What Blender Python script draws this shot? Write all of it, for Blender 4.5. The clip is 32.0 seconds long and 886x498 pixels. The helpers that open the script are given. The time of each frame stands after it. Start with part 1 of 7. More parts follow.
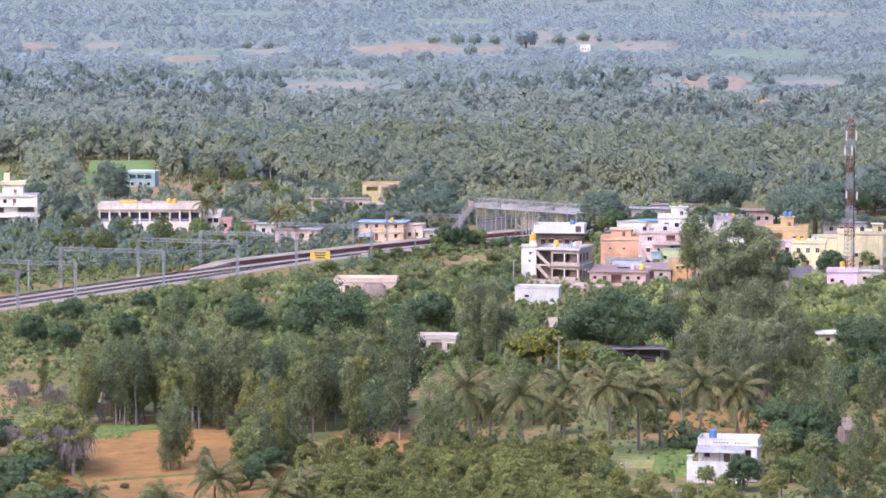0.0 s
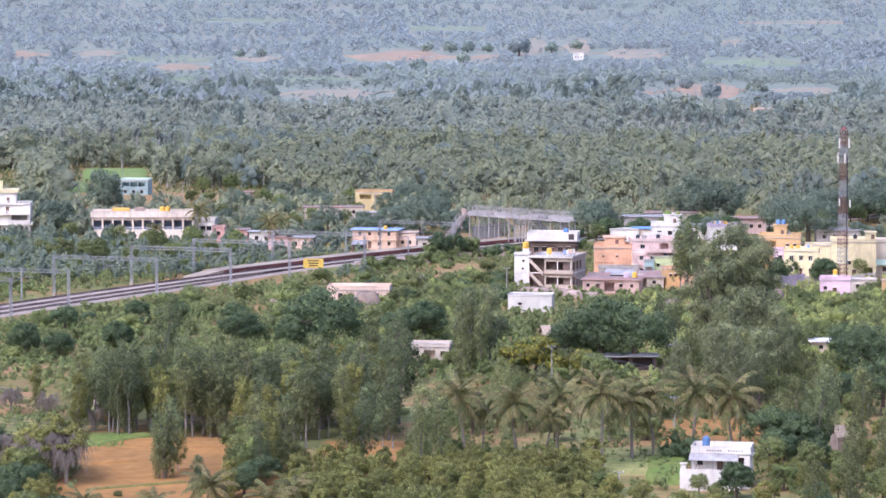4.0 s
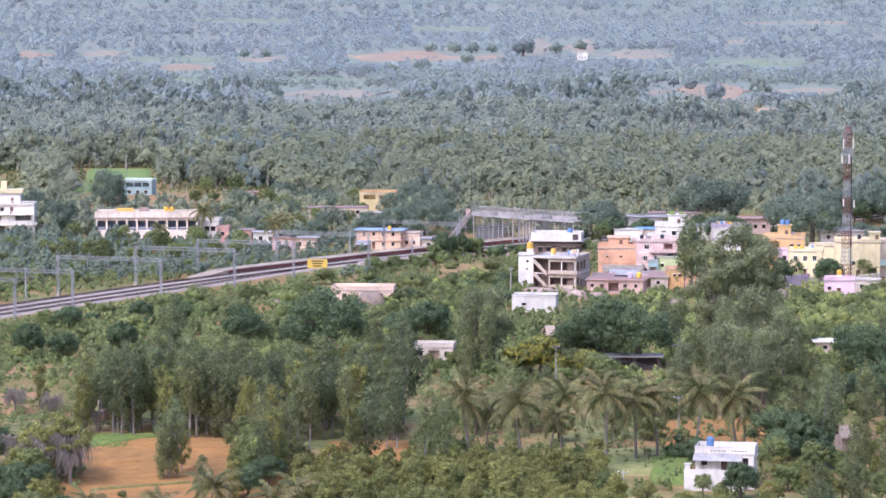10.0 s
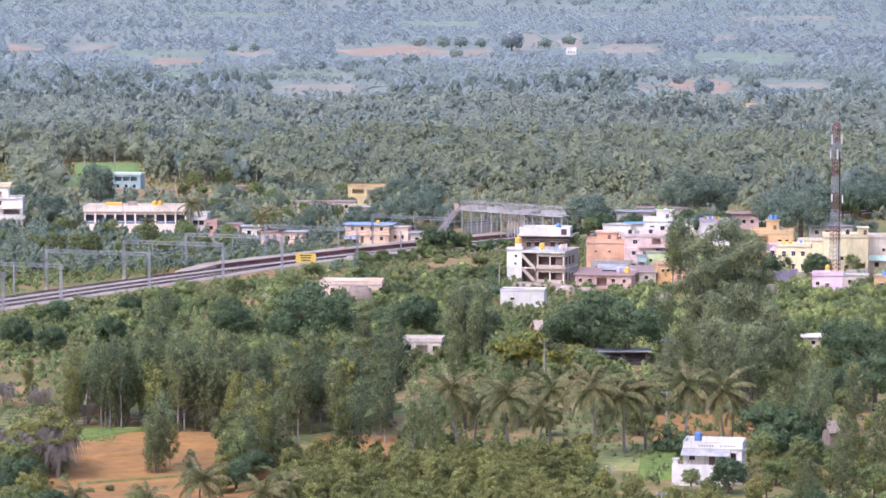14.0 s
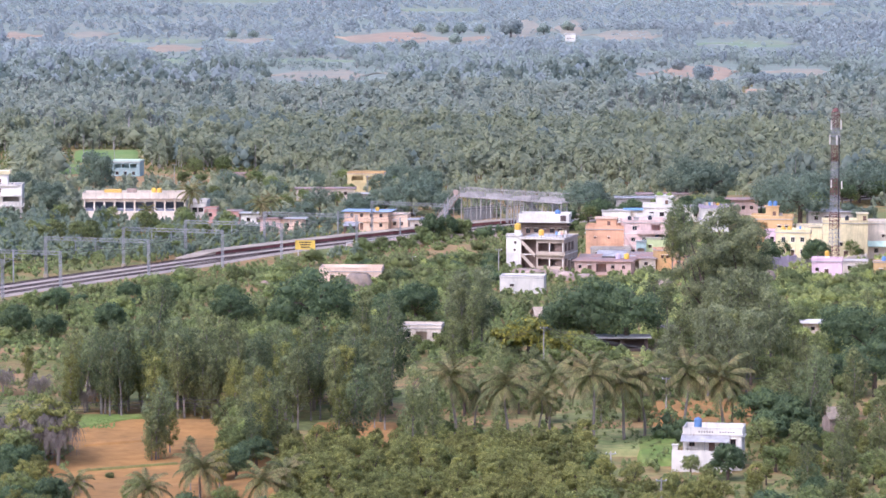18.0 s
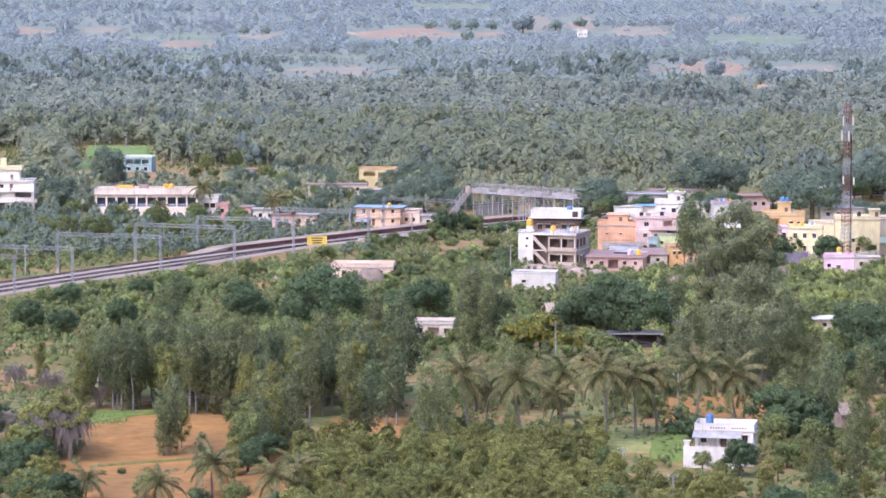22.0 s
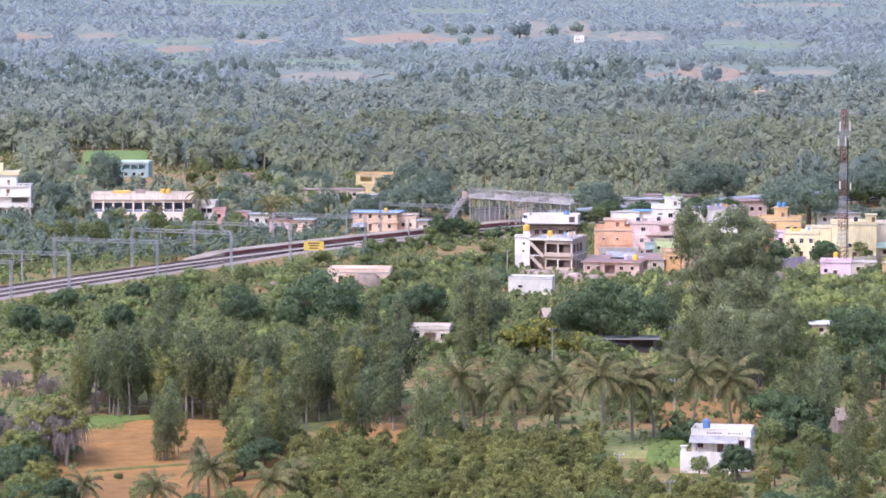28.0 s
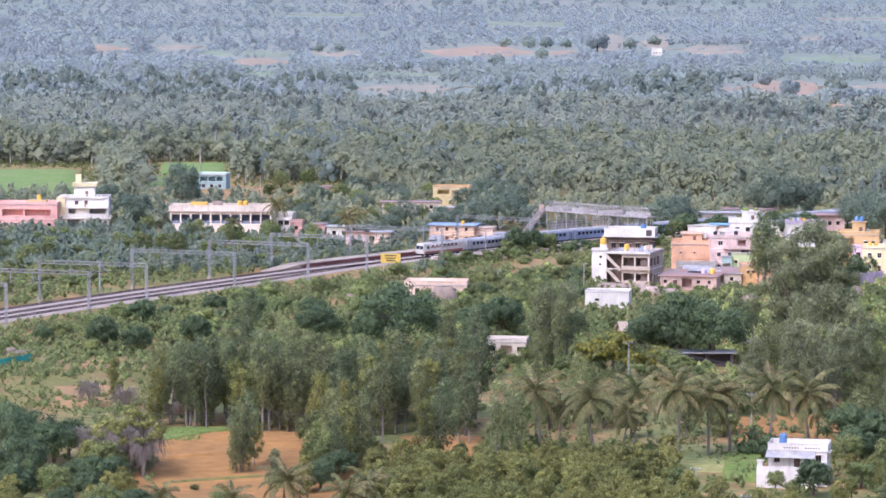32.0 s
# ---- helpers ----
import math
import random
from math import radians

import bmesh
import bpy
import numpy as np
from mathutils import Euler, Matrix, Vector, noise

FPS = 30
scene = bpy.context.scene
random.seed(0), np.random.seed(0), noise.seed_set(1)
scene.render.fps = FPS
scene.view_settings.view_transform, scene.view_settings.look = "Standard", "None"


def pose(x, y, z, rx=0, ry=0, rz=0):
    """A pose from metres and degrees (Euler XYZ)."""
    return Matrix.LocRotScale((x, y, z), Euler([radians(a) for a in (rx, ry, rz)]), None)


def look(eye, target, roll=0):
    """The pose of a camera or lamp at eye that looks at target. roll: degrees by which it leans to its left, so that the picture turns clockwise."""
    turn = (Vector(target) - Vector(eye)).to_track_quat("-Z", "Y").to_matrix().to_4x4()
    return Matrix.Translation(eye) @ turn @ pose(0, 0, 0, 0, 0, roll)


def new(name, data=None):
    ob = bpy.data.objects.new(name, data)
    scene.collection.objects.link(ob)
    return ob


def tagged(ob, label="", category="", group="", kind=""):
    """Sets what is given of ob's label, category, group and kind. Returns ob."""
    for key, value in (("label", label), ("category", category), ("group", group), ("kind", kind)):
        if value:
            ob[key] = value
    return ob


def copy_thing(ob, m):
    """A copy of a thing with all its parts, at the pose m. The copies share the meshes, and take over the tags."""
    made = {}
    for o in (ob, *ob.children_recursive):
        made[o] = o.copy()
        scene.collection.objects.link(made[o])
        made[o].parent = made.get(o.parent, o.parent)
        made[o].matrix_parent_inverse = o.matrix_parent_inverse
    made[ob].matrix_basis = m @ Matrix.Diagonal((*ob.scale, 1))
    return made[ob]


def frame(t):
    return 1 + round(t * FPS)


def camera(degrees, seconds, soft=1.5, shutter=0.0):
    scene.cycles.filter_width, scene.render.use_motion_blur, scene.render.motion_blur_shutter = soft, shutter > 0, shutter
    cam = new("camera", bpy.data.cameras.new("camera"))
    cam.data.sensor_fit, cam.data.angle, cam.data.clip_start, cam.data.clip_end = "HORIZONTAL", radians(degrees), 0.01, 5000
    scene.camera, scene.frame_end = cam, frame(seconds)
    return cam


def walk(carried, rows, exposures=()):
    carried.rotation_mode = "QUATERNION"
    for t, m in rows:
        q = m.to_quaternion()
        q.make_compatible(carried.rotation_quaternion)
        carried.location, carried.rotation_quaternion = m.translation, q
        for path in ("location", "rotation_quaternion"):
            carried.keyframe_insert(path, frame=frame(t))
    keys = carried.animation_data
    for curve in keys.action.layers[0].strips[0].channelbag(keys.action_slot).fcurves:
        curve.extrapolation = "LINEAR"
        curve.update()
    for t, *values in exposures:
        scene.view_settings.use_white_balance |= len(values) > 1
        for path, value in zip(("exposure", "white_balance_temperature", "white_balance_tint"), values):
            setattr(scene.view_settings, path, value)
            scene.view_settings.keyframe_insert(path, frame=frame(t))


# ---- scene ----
import itertools

# ---- camera ----
cam = camera(15.45, 32.0, soft=1.6)
EYE = (0.0, 0.0, 80.0)
# seconds and the turn of the hand-held camera, in degrees
WAY = [
    (0, 85.109, 0.002, 0.168), (0.5, 85.197, 0.026, 0.162), (1, 85.228, -0.032, 0.129),
    (1.5, 85.218, -0.023, 0.075), (2, 85.168, -0.045, 0.054), (2.5, 85.133, -0.075, 0.056),
    (3, 85.151, -0.017, 0.050), (3.5, 85.199, 0.006, 0.043), (5.5, 85.319, -0.048, 0.069),
    (6, 85.304, -0.026, 0.078), (6.5, 85.333, 0.035, 0.087), (7, 85.392, 0.007, 0.110),
    (7.5, 85.381, 0.026, 0.133), (8, 85.369, 0.032, 0.160), (8.5, 85.378, -0.016, 0.146),
    (9, 85.319, -0.078, 0.134), (9.5, 85.243, -0.109, 0.126), (10, 85.252, 0.005, 0.118),
    (10.5, 85.277, 0.019, 0.107), (11, 85.303, -0.064, 0.088), (11.5, 85.333, -0.065, 0.080),
    (12, 85.329, -0.137, 0.080), (12.5, 85.241, -0.089, 0.049), (13, 85.180, -0.052, -0.002),
    (13.5, 85.170, -0.054, -0.023), (14, 85.157, -0.109, -0.076), (14.5, 85.096, -0.127, -0.140),
    (16.5, 84.919, 0.024, -0.183), (17, 84.910, -0.022, -0.146), (17.5, 84.915, -0.027, -0.130),
    (18, 84.922, -0.007, -0.095), (18.5, 84.895, -0.029, -0.033), (19, 84.849, -0.000, 0.000),
    (19.5, 84.849, -0.009, 0.041), (20, 84.865, 0.004, 0.060), (20.5, 84.893, 0.028, 0.086),
    (21, 84.924, 0.045, 0.104), (21.5, 84.906, -0.078, 0.120), (22, 84.849, -0.023, 0.115),
    (22.5, 84.863, -0.008, 0.112), (23, 84.906, 0.057, 0.094), (23.5, 84.966, 0.072, 0.056),
    (24, 85.005, 0.097, 0.023), (24.5, 84.982, 0.050, -0.017), (25, 84.954, 0.035, -0.017),
    (25.5, 84.924, 0.034, -0.017), (27.5, 84.964, -0.027, 0.054), (28, 84.940, -0.028, 0.058),
    (28.5, 84.955, 0.008, 0.075), (29, 84.955, -0.030, 0.114), (29.5, 84.978, -0.107, 0.226),
    (30, 84.981, -0.251, 0.380), (30.5, 84.989, -0.191, 0.576),
    (31, 85.054, -0.237, 0.846), (31.5, 85.137, -0.180, 1.125), (32, 85.163, -0.161, 1.421),
]

walk(cam, [(t, pose(*EYE, rx, ry, rz)) for t, rx, ry, rz in WAY],
     exposures=[(0.0, 0.88, 5030, 26), (32.0, 0.88, 5030, 26)])

# ---- world and sun: bright, hazy sky, soft sun from behind the camera on the left ----
SUN_UP, SUN_ROUND = 48.0, 215.0
world = bpy.data.worlds.new("sky")
scene.world = world
world.use_nodes = True
wn = world.node_tree
sky = wn.nodes.new("ShaderNodeTexSky")
sky.sky_type, sky.sun_disc = "NISHITA", False
sky.sun_elevation, sky.sun_rotation = radians(SUN_UP), radians(SUN_ROUND)
sky.dust_density, sky.air_density, sky.ozone_density = 5.0, 1.0, 0.6
wn.links.new(sky.outputs[0], wn.nodes["Background"].inputs[0])
wn.nodes["Background"].inputs[1].default_value = 0.15
sun = new("sun", bpy.data.lights.new("sun", "SUN"))
sun.data.energy, sun.data.angle, sun.data.color = 0.62, radians(20), (1.0, 0.95, 0.87)
az = radians(SUN_ROUND)
sun.matrix_basis = look((math.sin(az) * math.cos(radians(SUN_UP)), math.cos(az) * math.cos(radians(SUN_UP)), math.sin(radians(SUN_UP))), (0, 0, 0))


# ---- materials ----
def material(name, color, rough=0.8, grain=2.0, amount=0.25, stain=0.0, metal=0.0, bump=0.0, second=None, blotch=0.08, per_thing=0.0, per_piece=0.0, sheen=0.0, gloss=0.5, leaf=0.0, detail=4.0, tips=0.0):
    """A procedural surface: base colour, fine grain, large blotches, rain streaks (stain), variation from thing to thing and piece to piece."""
    m = bpy.data.materials.new(name)
    m.use_nodes = True
    t = m.node_tree
    bsdf = t.nodes["Principled BSDF"]
    link = t.links.new

    def node(kind, **values):
        n = t.nodes.new(kind)
        for key, value in values.items():
            if key == "op":
                n.operation = value
            else:
                n.inputs[key].default_value = value
        return n

    place = t.nodes.new("ShaderNodeNewGeometry")
    fine = node("ShaderNodeTexNoise", Scale=grain, Detail=5.0, Roughness=0.6)
    broad = node("ShaderNodeTexNoise", Scale=blotch, Detail=detail, Roughness=0.65)
    link(place.outputs["Position"], fine.inputs["Vector"])
    link(place.outputs["Position"], broad.inputs["Vector"])
    mix = t.nodes.new("ShaderNodeMix")
    mix.data_type = "RGBA"
    mix.inputs[6].default_value = (*color, 1)
    mix.inputs[7].default_value = (*(second or [c * 0.72 for c in color]), 1)
    ramp = t.nodes.new("ShaderNodeMapRange")
    ramp.inputs[1].default_value, ramp.inputs[2].default_value = 0.42, 0.6
    link(broad.outputs[0], ramp.inputs[0])
    link(ramp.outputs[0], mix.inputs[0])
    value = node("ShaderNodeMapRange")
    value.inputs[1].default_value, value.inputs[2].default_value = 0.25, 0.75
    value.inputs[3].default_value, value.inputs[4].default_value = 1 - amount, 1 + amount
    link(fine.outputs[0], value.inputs[0])
    last = value.outputs[0]
    if stain:
        squash = node("ShaderNodeVectorMath", op="MULTIPLY")
        squash.inputs[1].default_value = (1.6, 1.6, 0.16)
        streak = node("ShaderNodeTexNoise", Scale=1.3, Detail=5.0, Roughness=0.7)
        link(place.outputs["Position"], squash.inputs[0])
        link(squash.outputs[0], streak.inputs["Vector"])
        wash = node("ShaderNodeMapRange")
        wash.inputs[1].default_value, wash.inputs[2].default_value = 0.5, 0.72
        wash.inputs[3].default_value, wash.inputs[4].default_value = 1.0, 1 - stain
        link(streak.outputs[0], wash.inputs[0])
        times = node("ShaderNodeMath", op="MULTIPLY")
        link(last, times.inputs[0])
        link(wash.outputs[0], times.inputs[1])
        last = times.outputs[0]
    for share, source in ((per_thing, ("ShaderNodeObjectInfo", "Random")), (per_piece, ("ShaderNodeNewGeometry", "Random Per Island"))):
        if share:
            info = t.nodes.new(source[0])
            span = node("ShaderNodeMapRange")
            span.inputs[3].default_value, span.inputs[4].default_value = 1 - share, 1 + share
            link(info.outputs[source[1]], span.inputs[0])
            times = node("ShaderNodeMath", op="MULTIPLY")
            link(last, times.inputs[0])
            link(span.outputs[0], times.inputs[1])
            last = times.outputs[0]
    scaled = node("ShaderNodeVectorMath", op="SCALE")
    if tips:
        # some sprays are young growth, yellower than the rest
        info = t.nodes.new("ShaderNodeNewGeometry")
        share = node("ShaderNodeMapRange")
        share.inputs[1].default_value, share.inputs[2].default_value, share.inputs[4].default_value = 0.55, 1.0, tips
        link(info.outputs["Random Per Island"], share.inputs[0])
        young = t.nodes.new("ShaderNodeMix")
        young.data_type = "RGBA"
        young.inputs[7].default_value = (color[0] * 1.5, color[1] * 1.4, color[2] * 0.9, 1)
        link(share.outputs[0], young.inputs[0])
        link(mix.outputs[2], young.inputs[6])
        mix = young
    link(mix.outputs[2], scaled.inputs[0])
    link(last, scaled.inputs["Scale"])
    link(scaled.outputs[0], bsdf.inputs["Base Color"])
    bsdf.inputs["Roughness"].default_value = rough
    bsdf.inputs["Metallic"].default_value = metal
    bsdf.inputs["Specular IOR Level"].default_value = gloss
    if sheen:
        bsdf.inputs["Sheen Weight"].default_value = sheen
        bsdf.inputs["Sheen Roughness"].default_value = 0.6
    if bump:
        b = node("ShaderNodeBump", Strength=0.5, Distance=bump)
        link(fine.outputs[0], b.inputs["Height"])
        link(b.outputs[0], bsdf.inputs["Normal"])
    if leaf:
        thin = t.nodes.new("ShaderNodeBsdfTranslucent")
        link(scaled.outputs[0], thin.inputs[0])
        both = t.nodes.new("ShaderNodeMixShader")
        both.inputs[0].default_value = leaf
        link(bsdf.outputs[0], both.inputs[1])
        link(thin.outputs[0], both.inputs[2])
        link(both.outputs[0], t.nodes["Material Output"].inputs[0])
    return m


EARTH = material("dry_grassy_earth", (0.195, 0.20, 0.07), 0.95, 0.6, 0.35, second=(0.32, 0.205, 0.085), blotch=0.06, bump=0.1, gloss=0.1)
OCHRE = material("ploughed_ochre_soil", (0.385, 0.203, 0.063), 0.95, 0.35, 0.25, second=(0.30, 0.167, 0.058), blotch=0.07, bump=0.08, gloss=0.1)
REDSOIL = material("red_soil", (0.36, 0.21, 0.095), 0.95, 0.5, 0.2, second=(0.275, 0.21, 0.085), blotch=0.05, gloss=0.1)
CROP = material("low_green_crop", (0.165, 0.225, 0.05), 0.9, 0.8, 0.35, second=(0.22, 0.235, 0.065), blotch=0.15, bump=0.1, gloss=0.1)
GRASS = material("fresh_field_grass", (0.24, 0.275, 0.085), 0.9, 0.8, 0.3, second=(0.30, 0.27, 0.10), blotch=0.1, bump=0.1, gloss=0.1)
PADDY = material("bright_green_paddy", (0.185, 0.265, 0.07), 0.9, 0.4, 0.2, second=(0.225, 0.275, 0.085), blotch=0.06, gloss=0.1)
PASTURE = material("dry_yellow_green_pasture", (0.185, 0.175, 0.05), 0.9, 0.9, 0.35, second=(0.24, 0.175, 0.068), blotch=0.08, gloss=0.1)
# Far ground and fields: pale copies with the distance haze mixed in.
FARLAND = material("hazed_far_grassland", (0.2322, 0.2614, 0.195), 0.95, 0.05, 0.2, second=(0.2628, 0.267, 0.2041), blotch=0.006, gloss=0.1)
FARSOIL = material("hazed_far_soil", (0.3511, 0.2892, 0.1983), 0.95, 0.05, 0.15, second=(0.2888, 0.2726, 0.1983), blotch=0.02, gloss=0.1)
FARRED = material("hazed_orange_soil", (0.3907, 0.2726, 0.1756), 0.95, 0.05, 0.15, second=(0.3285, 0.2614, 0.1756), blotch=0.02, gloss=0.1)
FARCROP = material("hazed_far_crop", (0.2209, 0.2726, 0.1587), 0.95, 0.05, 0.15, second=(0.2549, 0.2726, 0.1756), blotch=0.015, gloss=0.1)
BALLAST = material("grey_track_ballast", (0.40, 0.325, 0.25), 0.95, 3.0, 0.25, second=(0.33, 0.27, 0.22), blotch=0.15, bump=0.05, gloss=0.1)
RAILS = material("rust_brown_rail", (0.085, 0.05, 0.04), 0.9, 4.0, 0.2, gloss=0.2)
SLEEPER = material("concrete_sleeper", (0.343, 0.3, 0.243), 0.9, 3.0, 0.2)
PLATRED = material("dark_red_painted_platform_wall", (0.27, 0.085, 0.07), 0.8, 1.5, 0.25, stain=0.3)
PAVING = material("beige_platform_paving", (0.43, 0.345, 0.25), 0.9, 1.5, 0.15, gloss=0.1)
CONCRETE = material("weathered_concrete", (0.437, 0.39, 0.324), 0.9, 1.2, 0.2, stain=0.35)
RUBBLE = material("brown_rubble_and_earth", (0.36, 0.27, 0.21), 0.95, 1.0, 0.3, second=(0.45, 0.34, 0.27), blotch=0.2, bump=0.1, gloss=0.1)
GALV = material("galvanised_steel", (0.365, 0.35, 0.33), 0.55, 2.0, 0.15, metal=0.2)
STEEL = material("grey_painted_bridge_steel", (0.43, 0.39, 0.345), 0.65, 1.0, 0.2, metal=0.1, stain=0.3)
RUSTRED = material("red_oxide_painted_steel", (0.22, 0.10, 0.08), 0.6, 1.5, 0.2, metal=0.2)
WIRE = material("dark_wire", (0.12, 0.12, 0.12), 0.6, 2.0, 0.1, metal=0.5)
WHITE = material("white_paint", (0.811, 0.74, 0.612), 0.75, 0.8, 0.06, stain=0.2)
CREAM = material("cream_white_paint", (0.749, 0.63, 0.477), 0.8, 0.8, 0.08, stain=0.25)
BEIGE = material("beige_render", (0.541, 0.43, 0.315), 0.85, 1.0, 0.1, stain=0.2)
ORANGE = material("apricot_orange_paint", (0.74, 0.42, 0.23), 0.8, 0.8, 0.1, stain=0.18)
APRICOT = material("faded_apricot_paint", (0.74, 0.50, 0.325), 0.8, 0.8, 0.12, stain=0.28)
BRIGHTYEL = material("bright_yellow_paint", (0.76, 0.59, 0.27), 0.8, 0.8, 0.1, stain=0.25)
PEACH = material("pale_peach_paint", (0.80, 0.575, 0.40), 0.8, 0.8, 0.1, stain=0.2)
PINK = material("pale_pink_paint", (0.80, 0.575, 0.475), 0.8, 0.8, 0.08, stain=0.25)
DUSTYPINK = material("dusty_pink_paint", (0.63, 0.43, 0.335), 0.85, 0.8, 0.12, stain=0.35)
# Brown brick of the sheds; also paints shade into open bays and recesses.
BRICKSHADE = material("brown_brick_and_bay_shade", (0.235, 0.165, 0.125), 0.95, 2.5, 0.25, stain=0.2)
SALMON = material("salmon_paint", (0.76, 0.41, 0.32), 0.8, 0.8, 0.1, stain=0.2)
ROSE = material("lilac_pink_paint", (0.74, 0.505, 0.535), 0.8, 0.8, 0.1, stain=0.2)
YELLOW = material("pale_yellow_paint", (0.80, 0.665, 0.365), 0.8, 0.8, 0.08, stain=0.25)
GOLD = material("ochre_yellow_paint", (0.64, 0.41, 0.17), 0.8, 0.8, 0.1, stain=0.2)
LIME = material("lime_green_paint", (0.65, 0.70, 0.33), 0.8, 0.8, 0.08, stain=0.2)
MINT = material("pale_mint_paint", (0.645, 0.78, 0.612), 0.8, 0.8, 0.08, stain=0.15)
TEAL = material("pale_teal_paint", (0.42, 0.53, 0.475), 0.8, 0.8, 0.1, stain=0.25)
LILAC = material("lilac_paint", (0.58, 0.47, 0.54), 0.8, 0.8, 0.1, stain=0.25)
BLUEWALL = material("grey_blue_paint", (0.20, 0.215, 0.25), 0.8, 0.8, 0.1, stain=0.2)
BLUEROOF = material("blue_coated_sheet", (0.22, 0.38, 0.66), 0.55, 1.0, 0.12)
PALEBLUE = material("faded_blue_sheet", (0.34, 0.43, 0.56), 0.6, 1.0, 0.15)
TILE = material("weathered_clay_tiles", (0.34, 0.20, 0.15), 0.9, 2.5, 0.3, second=(0.28, 0.22, 0.19), blotch=0.2)
SHEETROOF = material("grey_cement_sheet", (0.416, 0.39, 0.342), 0.85, 1.0, 0.2, second=(0.30, 0.28, 0.27), blotch=0.2)
THATCH = material("dry_thatch", (0.40, 0.31, 0.21), 0.95, 2.0, 0.3, bump=0.05)
ROOFTOP = material("rain_stained_roof_screed", (0.52, 0.46, 0.378), 0.9, 0.6, 0.2, second=(0.36, 0.33, 0.31), blotch=0.2)
GLASS = material("dark_window_glass", (0.03, 0.035, 0.04), 0.15, 1.0, 0.1)
# Near-black brown with shade put into the colour.
SHADE = material("shade_dark_brown", (0.09, 0.06, 0.05), 0.6, 1.5, 0.2)
WOOD = material("brown_door_wood", (0.20, 0.11, 0.07), 0.6, 2.0, 0.2)
TANKYEL = material("yellow_plastic_tank", (0.85, 0.50, 0.06), 0.45, 1.0, 0.06)
TANKBLUE = material("blue_plastic_tank", (0.15, 0.27, 0.48), 0.45, 1.0, 0.06)
TANKBLACK = material("black_plastic_tank", (0.03, 0.03, 0.035), 0.45, 1.0, 0.06)
SIGNYEL = material("yellow_enamel_sign", (0.66, 0.44, 0.06), 0.5, 1.0, 0.08, stain=0.2)
BLACK = material("black_sign_paint", (0.03, 0.03, 0.03), 0.6, 1.0, 0.05)
NET = material("teal_shade_net", (0.07, 0.40, 0.30), 0.8, 2.0, 0.15)
ROCK = material("brown_granite", (0.29, 0.21, 0.14), 0.95, 0.9, 0.25, second=(0.24, 0.185, 0.14), blotch=0.2, bump=0.15)
BARK = material("pale_grey_bark", (0.27, 0.23, 0.185), 0.9, 2.0, 0.3, stain=0.4)
DARKBARK = material("brown_bark", (0.14, 0.10, 0.075), 0.95, 2.0, 0.3)
TWIG = material("grey_brown_twigs", (0.265, 0.22, 0.168), 0.9, 1.5, 0.2)
# Leaf colours are lifted above true leaf tones to count in haze.
GUM = material("eucalyptus_leaves", (0.2711, 0.2827, 0.1193), 0.8, 0.8, 0.15, second=(0.2159, 0.2359, 0.1101), blotch=0.06, per_thing=0.25, per_piece=0.25, leaf=0.5, gloss=0.15, tips=0.4)
OLDLEAF = material("old_eucalyptus_leaves", (0.2094, 0.2383, 0.1134), 0.8, 0.8, 0.15, second=(0.1648, 0.1971, 0.0987), blotch=0.12, per_thing=0.2, per_piece=0.25, leaf=0.5, gloss=0.15, tips=0.4)
PALEGUM = material("grey_green_eucalyptus_leaves", (0.3233, 0.3378, 0.1741), 0.8, 0.8, 0.15, second=(0.2562, 0.2785, 0.15), blotch=0.12, per_thing=0.2, per_piece=0.25, leaf=0.5, gloss=0.15, tips=0.4)
# Paler broad leaves for trees behind the town, haze mixed into the colour.
HAZEBROAD = material("hazed_broad_leaves", (0.2444, 0.29, 0.1898), 0.75, 0.8, 0.15, second=(0.208, 0.255, 0.1725), blotch=0.08, per_thing=0.15, per_piece=0.2, leaf=0.5, gloss=0.15)
MANGO = material("dark_green_broad_leaves", (0.1597, 0.2076, 0.0984), 0.7, 0.8, 0.15, second=(0.1355, 0.1835, 0.0904), blotch=0.06, per_thing=0.18, per_piece=0.25, leaf=0.5, gloss=0.2, tips=0.4)
YOUNG = material("yellow_green_leaves", (0.3022, 0.2915, 0.0914), 0.8, 0.8, 0.15, second=(0.239, 0.2545, 0.0877), blotch=0.06, per_thing=0.25, per_piece=0.25, leaf=0.5, gloss=0.15, tips=0.4)
LIMELEAF = material("lime_green_leaves", (0.3863, 0.4095, 0.1456), 0.8, 0.8, 0.15, second=(0.305, 0.351, 0.1325), blotch=0.06, per_thing=0.2, per_piece=0.2, leaf=0.55, gloss=0.15, tips=0.4)
SCRUB = material("scrub_leaves", (0.2273, 0.2695, 0.1003), 0.8, 0.8, 0.15, second=(0.2545, 0.2695, 0.1089), blotch=0.05, per_thing=0.25, per_piece=0.25, leaf=0.5, gloss=0.15, tips=0.4)
FROND = material("palm_fronds", (0.1773, 0.1862, 0.0622), 0.6, 0.8, 0.2, second=(0.2688, 0.2171, 0.0853), blotch=0.3, per_thing=0.2, per_piece=0.4, leaf=0.4, gloss=0.3)
BLOSSOM = material("yellow_blossom", (0.27, 0.25, 0.05), 0.7, 1.6, 0.3, second=(0.19, 0.235, 0.085), blotch=0.5, per_piece=0.3, leaf=0.4, gloss=0.2, tips=0.9)
# Far palm leaves carry the haze in their greyed colour.
HAZEFROND = material("hazed_palm_leaves", (0.2368, 0.2575, 0.2032), 0.7, 0.5, 0.06, per_piece=0.1, leaf=0.3, gloss=0.2)
FARTRUNK = material("pale_far_trunk", (0.52, 0.47, 0.41), 0.9, 0.5, 0.1)
